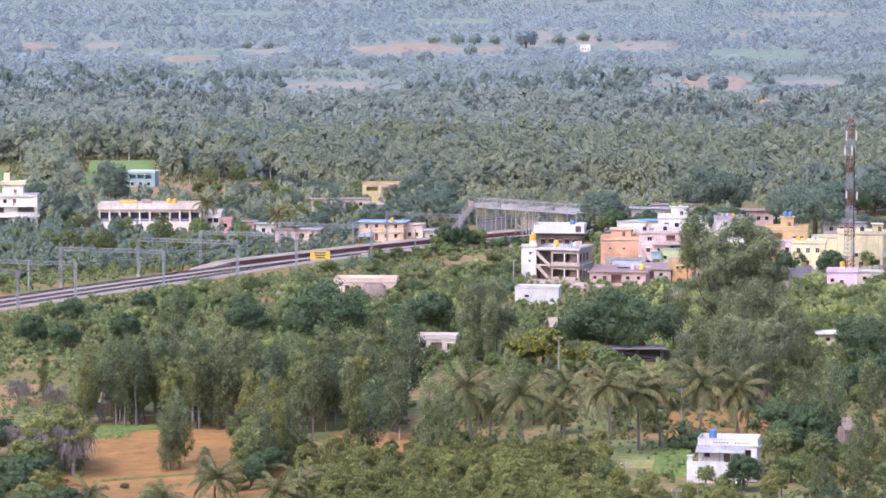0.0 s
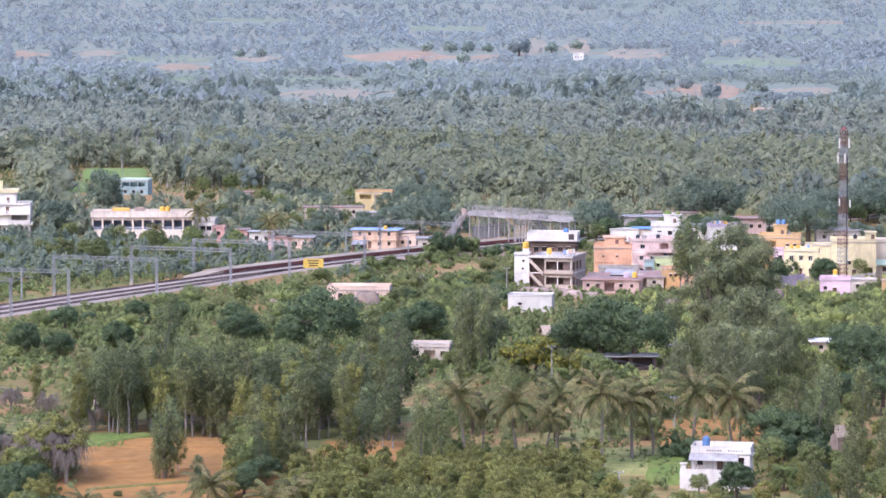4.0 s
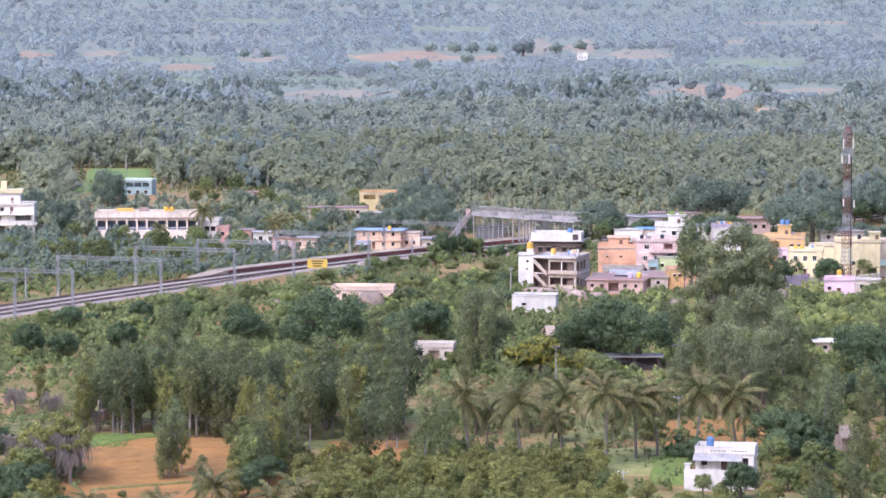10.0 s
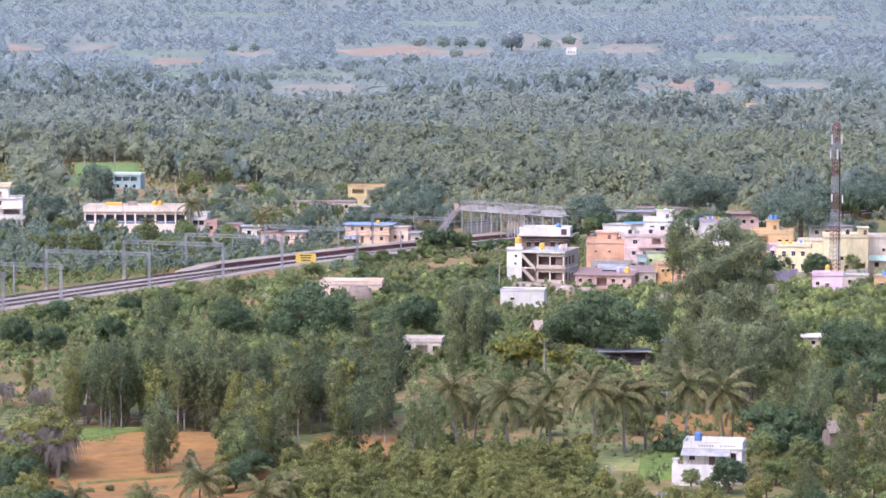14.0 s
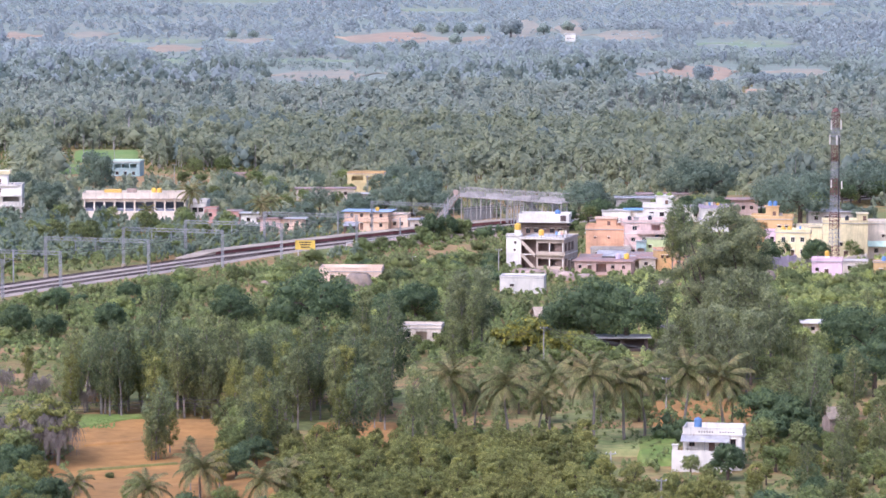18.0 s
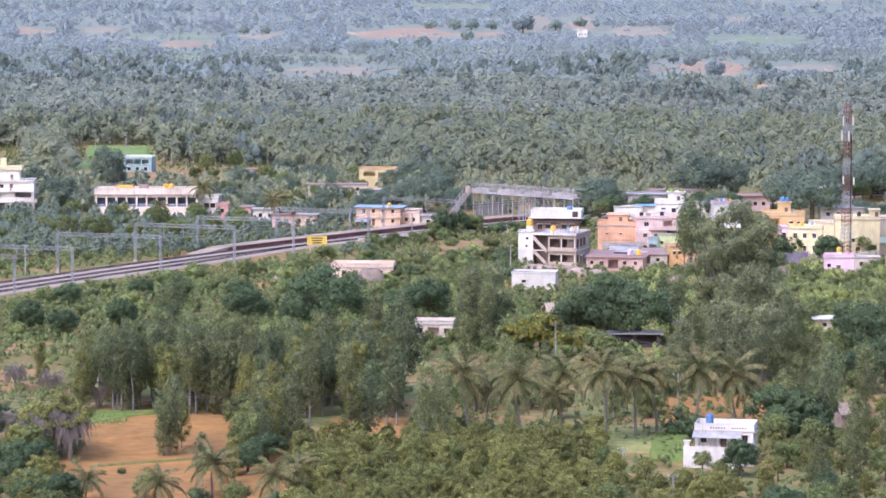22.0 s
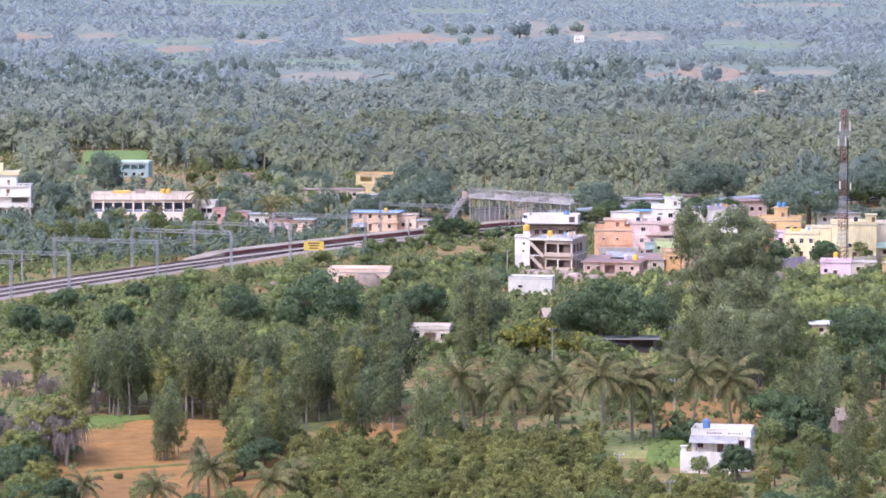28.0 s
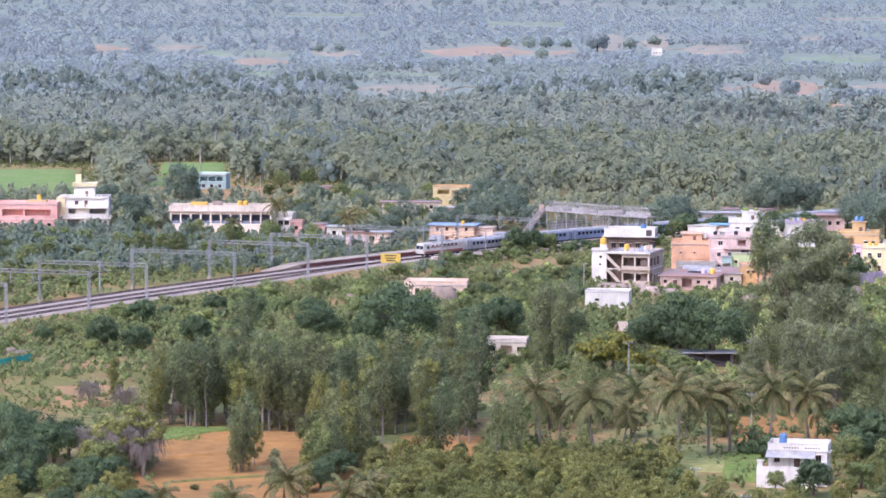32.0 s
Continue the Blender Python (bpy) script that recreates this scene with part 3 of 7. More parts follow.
def opening(parent, kind, at, w, h, frame_mat, pane_mat):
    """A window or a door of the size w by h at a pose in its wall (x along the wall, y inwards)."""
    key = (kind, round(w, 2), round(h, 2), frame_mat.name, pane_mat.name)
    if key not in WINDOW_MESHES:
        f = Form()
        e = 0.09
        f.box(0, w, 0.06, 0.16, h - e, h).box(0, e, 0.06, 0.16, 0, h - e).box(w - e, w, 0.06, 0.16, 0, h - e)
        if kind == "window":
            f.box(e, w - e, 0.06, 0.16, 0, e).box(w / 2 - 0.04, w / 2 + 0.04, 0.06, 0.16, e, h - e)
        g = Form().box(e * 0.5, w - e * 0.5, 0.17, 0.21, 0.01, h - e * 0.5)
        s = Form().box(-0.18, w + 0.18, -0.42, 0.0, h + 0.08, h + 0.17) if kind == "window" else Form().box(-0.1, w + 0.1, -0.5, 0, h + 0.05, h + 0.15)
        WINDOW_MESHES[key] = (f.mesh("frame", frame_mat), g.mesh("pane", pane_mat), s.mesh("sunshade", WHITE))
    f, g, s = WINDOW_MESHES[key]
    ob = part(kind, f, None, parent, at=at)
    part("pane" if kind == "window" else "leaf", g, None, ob)
    part("sunshade", s, None, ob)


def house(label, x, y, rot, w, d, storeys, wall, front=(), left=(), right=(), parapet=0.9, band=None, cap=None, roof=None, cabin=None, name="house", category="house", frame_mat=None, base=-0.6, over=0.12, z=0.0, bay=None):
    """A flat-roofed house with its front left corner at (x, y). storeys: heights. Openings on front, left and right: (kind, u, v, width, height),
    kind window, door or room (an open bay with a room behind). cabin: (x0, x1, y0, y1, height) of a stair cabin on the roof."""
    t = thing(name, pose(x, y, z, 0, 0, rot), label, category)
    h = sum(storeys)
    f = Form()
    sides = (((0, 0, 0), (1, 0, 0), (0, -1, 0), w, front, 0), ((0, d, 0), (0, -1, 0), (-1, 0, 0), d, left, -90), ((w, 0, 0), (0, 1, 0), (1, 0, 0), d, right, 90), ((w, d, 0), (-1, 0, 0), (0, 1, 0), w, (), 180))
    for o, u, n, wide, holes, turn in sides:
        f.facade(o, u, n, wide, base, h, [(a, a + b, v, v + c) for _, a, v, b, c in holes])
        for kind, a, v, b, c in holes:
            at = Matrix.Translation(Vector(o) + Vector(u) * a + Vector((0, 0, v))) @ pose(0, 0, 0, 0, 0, turn)
            if kind == "room":
                g = Form()
                g.poly([at @ Vector(p) for p in ((0, 0.24, 0), (b, 0.24, 0), (b, 0.24, c), (0, 0.24, c), (0, 2.6, 0), (b, 2.6, 0), (b, 2.6, c), (0, 2.6, c))], [(0, 1, 5, 4), (1, 2, 6, 5), (2, 3, 7, 6), (3, 0, 4, 7), (4, 5, 6, 7)])
                part("open_bay", g, bay or wall, t)
            else:
                opening(t, kind, at, b, c, frame_mat or WOOD, GLASS if kind == "window" else WOOD)
    part("wall", f.weld(), wall, t)
    lev = 0.0
    for k, s in enumerate(storeys):
        lev += s
        if k < len(storeys) - 1:
            g = Form().box(-over, w + over, -over, 0.0, lev - 0.15, lev + 0.1).box(-over, 0, 0, d, lev - 0.15, lev + 0.1).box(w, w + over, 0, d, lev - 0.15, lev + 0.1)
            part("floor_band", g, band or wall, t)
    part("roof", Form().box(-over * 2, w + over * 2, -over * 2, d + over * 2, h, h + 0.18), roof or ROOFTOP, t)
    if parapet:
        e = 0.16
        g = Form().box(-over, w + over, -over, e - over, h + 0.18, h + parapet).box(-over, w + over, d - e + over, d + over, h + 0.18, h + parapet)
        g.box(-over, e - over, e - over, d - e + over, h + 0.18, h + parapet).box(w - e + over, w + over, e - over, d - e + over, h + 0.18, h + parapet)
        part("parapet", g, cap or wall, t)
        part("coping", Form().box(-over - 0.08, w + over + 0.08, -over - 0.08, e - over + 0.04, h + parapet, h + parapet + 0.09), band or cap or wall, t)
    if cabin:
        a, b, c, e, q = cabin
        g = Form()
        dw = min(0.9, (b - a) * 0.4)
        g.facade((a, c, 0), (1, 0, 0), (0, -1, 0), b - a, h + 0.18, h + q, [((b - a) * 0.55, (b - a) * 0.55 + dw, h + 0.3, h + 2.1)])
        g.facade((a, e, 0), (0, -1, 0), (-1, 0, 0), e - c, h + 0.18, h + q, []).facade((b, c, 0), (0, 1, 0), (1, 0, 0), e - c, h + 0.18, h + q, []).facade((b, e, 0), (-1, 0, 0), (0, 1, 0), b - a, h + 0.18, h + q, [])
        head = part("stair_cabin", g, cap or wall, t)
        part("door", Form().box(a + (b - a) * 0.55, a + (b - a) * 0.55 + dw, c + 0.1, c + 0.16, h + 0.3, h + 2.1), WOOD, head)
        part("cabin_roof", Form().box(a - 0.3, b + 0.3, c - 0.3, e + 0.3, h + q, h + q + 0.16), cap or wall, head)
    m = Matrix.Rotation(radians(rot), 2)
    c = Vector((x, y)) + m @ Vector((w / 2, d / 2))
    FOOTPRINTS.append((c.x, c.y, max(w, d) / 2 + 1.5))
    if w > 2 * d:
        FOOTPRINTS.append((x, y, d)), FOOTPRINTS.append((*(Vector((x, y)) + m @ Vector((w, 0))), d))
    t["top"] = h + 0.18
    return t


def on_top(t, x, y, z=None):
    p = t.matrix_basis @ Vector((x, y, t["top"] if z is None else z))
    return p


def water_tank(p, mat, label, r=0.75, h=1.5, plinth=0.0):
    t = thing("water_tank", pose(*p), label, "water tank", "rooftop water tanks")
    if plinth:
        part("plinth", Form().box(-r, r, -r, r, 0, plinth), WHITE, t, "white masonry plinth")
    prof = [(r * 0.97, plinth)]
    for k in range(4):
        z = plinth + h * 0.8 * (k + 0.5) / 4
        prof += [(r, z - 0.08), (r * 0.95, z), (r, z + 0.08)]
    prof += [(r, plinth + h * 0.8), (r * 0.8, plinth + h * 0.93), (r * 0.35, plinth + h * 0.98)]
    part("body", Form().lathe(prof), mat, t, smooth=True)
    part("lid", Form().lathe([(r * 0.36, plinth + h * 0.98), (r * 0.36, plinth + h * 1.04), (r * 0.1, plinth + h * 1.08)]), mat, t)


def row(n, w, v, ww=1.1, hh=1.2, door=None, margin=0.8):
    """n evenly spaced windows along a wall w wide at height v; door: which of them is a door."""
    out = []
    for k in range(n):
        u = margin + (w - 2 * margin) * (k + 0.5) / n
        if k == door:
            out.append(("door", u - 0.5, v - 0.9, 1.0, 2.1))
        else:
            out.append(("window", u - ww / 2, v, ww, hh))
    return out


def roof_clutter(t, w, d, seed):
    """Small things that stand on a flat roof: a room, a pipe frame, a washing line, boxes."""
    rng = np.random.default_rng(seed)
    for k in range(int(rng.integers(2, 5))):
        x, y = rng.uniform(0.6, w - 1.4), rng.uniform(0.8, max(1.0, d - 2))
        p = on_top(t, x, y)
        kind = int(rng.integers(4))
        turn = math.degrees(t.matrix_basis.to_euler().z)
        if kind == 0:
            c = thing("roof_frame", pose(*p, 0, 0, turn), "rusty pipe frame standing on a flat roof", "pipe frame")
            for u in (0, 1.8):
                part("post", Form().bar((u, 0, 0), (u, 0, 1.9), 0.07), RUSTRED, c)
            part("cross_bar", Form().bar((0, 0, 1.85), (1.8, 0, 1.85), 0.06), RUSTRED, c)
        elif kind == 1:
            b = thing("roof_box", pose(*p, 0, 0, turn), "weathered masonry box on a flat roof", "masonry box")
            a, h = rng.uniform(0.7, 1.5), rng.uniform(0.6, 1.3)
            part("body", Form().box(0, a, 0, 1.0, 0, h), CONCRETE, b)
            part("lid", Form().box(-0.08, a + 0.08, -0.08, 1.08, h, h + 0.09), ROOFTOP, b)
        elif kind == 2:
            water_tank(p, TANKBLACK, "black plastic water tank on a roof", 0.55, 1.2, 0.3)
        else:
            c = thing("washing_line", pose(*p, 0, 0, turn), "washing line with pale cloths on a roof", "washing line")
            for u in (0, 2.6):
                part("post", Form().bar((u, 0, 0), (u, 0, 1.7), 0.06), WOOD, c)
            for u in (0.4, 1.1, 1.8):
                part("cloth", Form().box(u, u + 0.55, -0.015, 0.015, 0.75, 1.6), [WHITE, BLUEROOF, SALMON, YELLOW][int(rng.integers(4))], c)


YT, BT = "yellow plastic water tank on a roof", "blue plastic water tank on a roof"

# half-finished beige house with a white stair tower
x, y = 21.5, 841.9
bays = [("room", 0.25, 0.2, 3.9, 7.4), ("room", 4.6, 0.9, 2.9, 1.9), ("room", 7.9, 0.9, 3.2, 1.9), ("room", 4.6, 4.7, 2.9, 2.2), ("room", 7.9, 4.7, 3.2, 2.2)]
# The bays are lined in dark brown that stands in for their shade.
h1 = house("half-finished two-storey beige house with open bays", x, y, -17, 11.6, 14, (3.9, 4.0), BEIGE, bays, parapet=0.45, cap=BEIGE, band=WHITE, bay=BRICKSHADE, right=[("room", 0.8, 4.6, 2.6, 2.2), ("room", 4.4, 4.6, 2.4, 2.2), ("room", 7.6, 4.6, 2.4, 2.2), ("room", 1.0, 0.8, 2.4, 2.0), ("door", 4.6, 0.1, 1.2, 2.2), ("window", 7.6, 1.0, 1.2, 1.3)])
for z0 in (7.1, 3.7):
    stair = Form()
    for k in range(12):
        stair.box(0.5 + k * 0.29, 0.79 + k * 0.29, -0.9, 0.25, z0 - 0.3 - k * 0.29, z0 - k * 0.29)
    flight = part("outdoor_stair", stair, CONCRETE, h1, "bare concrete stair flight")
    part("stair_parapet", Form().poly([(0.4, -0.98, z0 - 0.4), (4.0, -0.98, z0 - 3.9), (4.0, -0.98, z0 - 2.75), (0.4, -0.98, z0 + 0.75), (0.4, -0.9, z0 - 0.4), (4.0, -0.9, z0 - 3.9), (4.0, -0.9, z0 - 2.75), (0.4, -0.9, z0 + 0.75)], [(0, 1, 2, 3), (7, 6, 5, 4), (3, 2, 6, 7), (1, 0, 4, 5), (0, 3, 7, 4), (2, 1, 5, 6)]), BEIGE, flight, "sloping plastered stair wall")
part("landing", Form().box(0.2, 1.6, -0.95, 0.2, 3.6, 3.8), CONCRETE, h1)
part("roof_slab_edge", Form().box(-0.3, 11.9, -0.7, -0.26, 7.9, 8.25), WHITE, h1, "white painted roof edge")
part("balcony_slab", Form().box(4.3, 12.0, -0.7, -0.13, 3.75, 3.95), BEIGE, h1)
part("balcony_wall", Form().box(4.3, 12.0, -0.7, -0.58, 3.95, 4.75), BEIGE, h1)
for u, z in ((7.66, 0.9), (11.2, 0.9), (7.66, 4.7), (11.2, 4.7)):
    part("column", Form().box(u, u + 0.22, -0.2, 0.05, z, z + (1.9 if z < 2 else 2.2)), WHITE, h1, "white painted column")
for k, (u, z) in enumerate(((5.2, 9.0), (8.4, 9.2), (11.0, 9.1), (11.2, 9.0))):
    part("column_stub", Form().box(u, u + 0.28, 0.6 + 3 * (k % 2), 0.88 + 3 * (k % 2), 7.95, z), CONCRETE, h1)
x2, y2 = 17.8, 841.9
h2 = house("white plastered stair tower beside the beige house", x2, y2, -4, 3.8, 6, (4.2, 4.2), WHITE, [("window", 1.6, 1.4, 0.6, 0.6), ("window", 1.9, 4.7, 0.5, 0.5), ("window", 2.0, 6.6, 0.6, 0.6)], parapet=0.4, name="stair_tower", category="stair tower")
water_tank(on_top(h2, 2.9, 1.4), TANKYEL, YT, 0.85, 1.7, 1.5)
water_tank(on_top(h1, 5.0, 2.0), TANKYEL, YT, 0.7, 1.5, 0.6)
# low white building with a deep parapet
x, y = 24.2, 940.3
# The dark brown lower wall paints the shade below the parapet band.
h3 = house("white building with a deep blank parapet band", x, y, -7, 13.2, 8, (3.2, 1.0), BRICKSHADE, row(5, 13.2, 1.0, 1.4, 1.5, 2), parapet=2.5, cap=WHITE, over=0.7, name="building", category="building")
part("vent_grille", Form().box(11.4, 13.0, -0.86, -0.72, 4.7, 6.3), SHADE, h3, "brown slatted vent")
water_tank(on_top(h3, 10.4, 2.0, 6.0), TANKBLUE, BT, 0.8, 1.7)
# apricot house
x, y = 40.0, 877.3
h4 = house("apricot orange two-storey house with a stair cabin", x, y, -6, 12.2, 9, (3.6, 3.7), ORANGE, [("window", 2.2, 4.9, 0.5, 0.5), ("window", 5.9, 4.9, 0.5, 0.5), ("window", 10.2, 4.5, 0.9, 1.1), ("window", 4.0, 1.2, 1.2, 1.3), ("door", 8.0, 0.1, 1.1, 2.2)], left=row(2, 9, 5), parapet=1.1, cabin=(2.6, 8.0, 2.5, 8.0, 2.8), cap=ORANGE)
part("cabin_coping", Form().box(2.2, 8.4, 2.1, 2.4, 10.0, 10.6), PEACH, h4, "pale scalloped coping")
# grey concrete in front of it
x, y = 40.9, 869.0
house("bare grey concrete house", x, y, -6, 10.5, 4.5, (2.7,), CONCRETE, row(4, 10.5, 0.8, 1.1, 1.2, 1), parapet=0.5)
# pink low houses
x, y = 35.0, 831.2
house("low pale pink house with flat roof", x, y, -10, 14.5, 9, (3.0,), DUSTYPINK, [("window", 1.0, 1.2, 0.8, 0.9), ("door", 3.4, 0.1, 1.0, 2.0), ("room", 5.6, 0.2, 2.6, 2.2), ("window", 9.4, 1.2, 0.9, 0.9), ("window", 12.2, 1.2, 0.8, 0.9)], parapet=0.15, roof=TILE, over=0.3)
x, y = 48.8, 840.3
house("low weathered pink house with stained roof", x, y, -6, 7.5, 5, (2.8,), CREAM, [("room", 0.8, 0.2, 2.4, 2.1), ("window", 4.6, 1.1, 0.9, 0.9)], parapet=0.1, roof=TILE, over=0.3)
x, y = 50.6, 834.2
for k, (mat, lab) in enumerate(((TANKYEL, YT), (LILAC, "lilac plastic water tank on a roof"))):
    water_tank((x - 2.0 - 2.2 * k, y + 1.5, 3.2), mat, lab, 0.7, 1.4)
# pink houses with balcony, stair and teal lower part
x, y = 50.3, 874.0
h5 = house("pale pink three-storey house with white bands", x, y, 4, 11.5, 9, (3.3, 3.2, 2.8), PINK, row(3, 11.5, 1.0, 1.0, 1.2, 1) + row(2, 7.5, 4.3) + [("room", 8.2, 4.0, 2.6, 2.1), ("window", 2.0, 7.3, 1.3, 1.2), ("room", 7.2, 6.8, 2.4, 2.0)], parapet=0.8, band=WHITE, frame_mat=WHITE)
part("balcony", Form().box(3.2, 11.6, -1.3, -0.12, 6.4, 6.6).box(3.2, 11.6, -1.3, -1.2, 6.6, 7.4), PINK, h5, "pink balcony with parapet")
flight = Form()
for k in range(14):
    flight.box(-0.4 + k * 0.3, 0.0 + k * 0.3, -2.2, -1.0, 5.8 - k * 0.4, 6.2 - k * 0.4)
part("outdoor_stair", flight, PINK, h5, "pink outdoor stair flight")
x, y = 55.9, 874.0
h6 = house("lime green single-storey house with blank walls", x, y, -3, 7.0, 7, (5.0,), LIME, [("window", 0.8, 2.6, 0.8, 0.8), ("window", 5.4, 3.1, 0.6, 0.6)], parapet=0.4, band=WHITE)
x, y = 53.3, 872.3
house("teal-painted shop with open front", x, y, -3, 2.6, 4, (4.4,), TEAL, [("room", 0.3, 0.1, 1.9, 2.6)], parapet=0.3, name="shop", category="shop")
water_tank((59.1, 877.3, 5.4), TANKBLUE, BT, 0.55, 1.1)
# orange half-built house
x, y = 56.7, 840.3
h7 = house("unfinished bright orange house", x, y, 8, 4.2, 5, (4.9,), GOLD, row(2, 4.2, 2.9, 0.7, 0.8), parapet=0.5, cap=ORANGE)
x, y = 60.5, 837.3
house("bright orange low house beside a bare tree", x, y, -6, 4.6, 5, (3.6,), ORANGE, row(2, 4.6, 1.2, 0.9, 1.0, 0), parapet=0.4)
# white and mint house on the rise
x, y = 58.0, 917.7
h8 = house("white three-storey house with mint green trim", x, y, -3, 10.4, 9, (3.4, 3.3, 3.3), WHITE, row(3, 10.4, 1, 1.1, 1.2) + row(3, 10.4, 4.3, 1.2, 1.3) + row(3, 10.4, 7.7, 1.2, 1.2), parapet=1.0, band=MINT, cabin=(3.6, 8.2, 2.0, 7, 3.2), cap=WHITE)
part("green_dome", Form().lathe([(1.0, 13.36), (1.1, 13.6), (0.7, 14.1), (0.1, 14.3)], 4.6, 4, 12).lathe([(0.8, 13.36), (0.9, 13.6), (0.5, 13.95), (0.1, 14.1)], 7.4, 4, 12), CROP, h8, "green rooftop ornaments")
x, y = 55.4, 906.8
h9 = house("white house with a yellow slatted window", x, y, -3, 4.6, 6, (4.0, 4.2), WHITE, [("window", 0.9, 5.8, 1.6, 1.7)], parapet=0.7, frame_mat=GOLD)
# sheds behind
x, y = 49.3, 976.2
house("long low white shed", x, y, -5, 8.5, 6, (4.6,), WHITE, row(3, 8.5, 1.4), parapet=0.3, name="shed", category="shed")
x, y = 56.4, 978.3
house("shed with a blue sheet roof", x, y, -5, 6.0, 6, (4.8,), CREAM, row(2, 6, 1.4), parapet=0, roof=BLUEROOF, over=0.35, name="shed", category="shed")
x, y = 56.2, 1024.1
house("long grey godown with cement sheet roof", x, y, -3, 18.0, 8, (5.0,), CONCRETE, row(5, 18, 1.6), parapet=0, roof=SHEETROOF, over=0.3, name="shed", category="shed")
x, y = 65.6, 1062.0
house("long tiled shed with brown roof", x, y, 0, 16.0, 8, (3.4,), CREAM, row(5, 16, 1.2), parapet=0, roof=TILE, over=0.4, name="shed", category="shed")
x, y = 89.0, 1024.1
house("tiled brown shed behind the trees", x, y, 6, 12.0, 8, (4.4,), PINK, row(4, 12, 1.4), parapet=0, roof=TILE, over=0.5, name="shed", category="shed")
x, y = 74.6, 997.4
house("white low house with grey roof", x, y, 4, 9.0, 8, (4.4,), WHITE, row(3, 9, 1.4), parapet=0, roof=SHEETROOF, over=0.4)
# lilac and white house
x, y = 78.0, 959.9
h10 = house("white two-storey house with lilac bands", x, y, 3, 8.0, 7, (3.4, 3.2), WHITE, row(2, 8, 1.2) + row(2, 8, 4.6), parapet=0.9, cap=LILAC, band=LILAC)
water_tank(on_top(h10, 3.0, 3.0), TANKBLUE, BT, 0.6, 1.3)
water_tank(on_top(h10, 5.0, 3.0), TANKYEL, YT, 0.6, 1.3)
# ochre house with blue tanks
x, y = 86.9, 903.3
h11 = house("ochre yellow two-storey house with balconies", x, y, -8, 11.5, 9, (3.6, 4.4), GOLD, row(3, 11.5, 1.1, 1.2, 1.3, 1) + [("room", 1.6, 5.0, 3.0, 2.2), ("window", 7.4, 5.2, 1.0, 1.2), ("window", 9.4, 5.2, 1.0, 1.2)], right=row(2, 9, 5), parapet=1.0, cabin=(4.0, 7.6, 2, 6, 3.4), band=YELLOW)
water_tank(on_top(h11, 5.2, 3.4, 11.6), TANKBLUE, BT, 0.6, 1.3)
water_tank(on_top(h11, 6.6, 3.4, 11.6), TANKBLUE, BT, 0.6, 1.3)
x, y = 90.3, 896.2
house("bright pink low annex", x, y, -8, 3.6, 4, (5.2,), ROSE, row(1, 3.6, 2.6), parapet=0.5)
x, y = 90.8, 874.0
h12 = house("pale yellow two-storey house with white columns", x, y, -8, 9.2, 8, (3.3, 3.4), YELLOW, row(3, 9.2, 1.0, 1.0, 1.3, 1) + row(3, 9.2, 4.2, 1.1, 1.4), right=row(2, 8, 4.2), parapet=0.8, frame_mat=WHITE)
water_tank(on_top(h12, 2.0, 3.0), TANKYEL, YT, 0.6, 1.3)
water_tank(on_top(h12, 3.6, 3.0), TANKYEL, YT, 0.6, 1.3)
# large pale yellow house
x, y = 103.0, 869.0
h13 = house("large pale yellow house with blank walls", x, y, -5, 11.8, 10, (3.4, 6.2), YELLOW, [("window", 1.0, 1.0, 1.2, 1.2), ("window", 4.2, 3.6, 1.0, 1.0), ("door", 5.5, 0.1, 1.1, 2.2), ("room", 8.6, 0.6, 2.4, 2.2)], parapet=0.8, cabin=(9.0, 11.7, 0.2, 5, 2.6))
x, y = 99.8, 903.3
house("small pale yellow house wing", x, y, -5, 7.4, 7, (3.4, 2.4), YELLOW, row(3, 7.4, 1.0) + [("window", 3, 4, 1, 1)], parapet=0.5)
x, y = 115.5, 875.7
h14 = house("white house with a mint green awning wall", x, y, -5, 16.0, 9, (3.8, 5.2), CREAM, row(4, 16, 1.2) + row(2, 16, 5.4, 0.8, 0.8), parapet=0.7)
part("green_awning", Form().prism([(-1.6, 2.9), (-1.6, 3.05), (-0.13, 4.4), (-0.13, 4.2)], 0.2, 15), MINT, h14, "pale green sheet awning")
x, y = 94.3, 819.3
h15 = house("low lilac-pink house with a yellow tank", x, y, -8, 7.6, 6, (4.0,), ROSE, [("window", 0.9, 1.6, 0.9, 0.9), ("door", 3.2, 0.1, 1.0, 2.1)], parapet=0.8)
water_tank(on_top(h15, 3.8, 1.2), TANKYEL, YT, 0.62, 1.3, 1.2)
x, y = 103.0, 829.7
house("low house with a stained white roof", x, y, -6, 6.8, 6, (3.0,), CREAM, row(2, 6.8, 1.0, 0.9, 1.0, 1), parapet=0.3)
x, y = 109.9, 819.3
h16 = house("small ochre yellow house with a blue tank", x, y, -6, 8.0, 5, (3.8,), GOLD, row(3, 8, 1.2, 0.9, 1.0), parapet=0.3)
water_tank(on_top(h16, 2.6, 1.5), TANKBLUE, BT, 0.6, 1.2)
x, y = 111.2, 976.2
house("pale grey sheet-roofed hall", x, y, -3, 17.0, 10, (4.4,), CONCRETE, row(5, 17, 2), parapet=0, roof=SHEETROOF, over=0.3, name="hall", category="hall")
x, y = 135.3, 1092.2
house("long white wall building behind trees", x, y, 0, 22.0, 8, (2.8,), CONCRETE, row(5, 22, 1.2), parapet=0.3, roof=SHEETROOF)


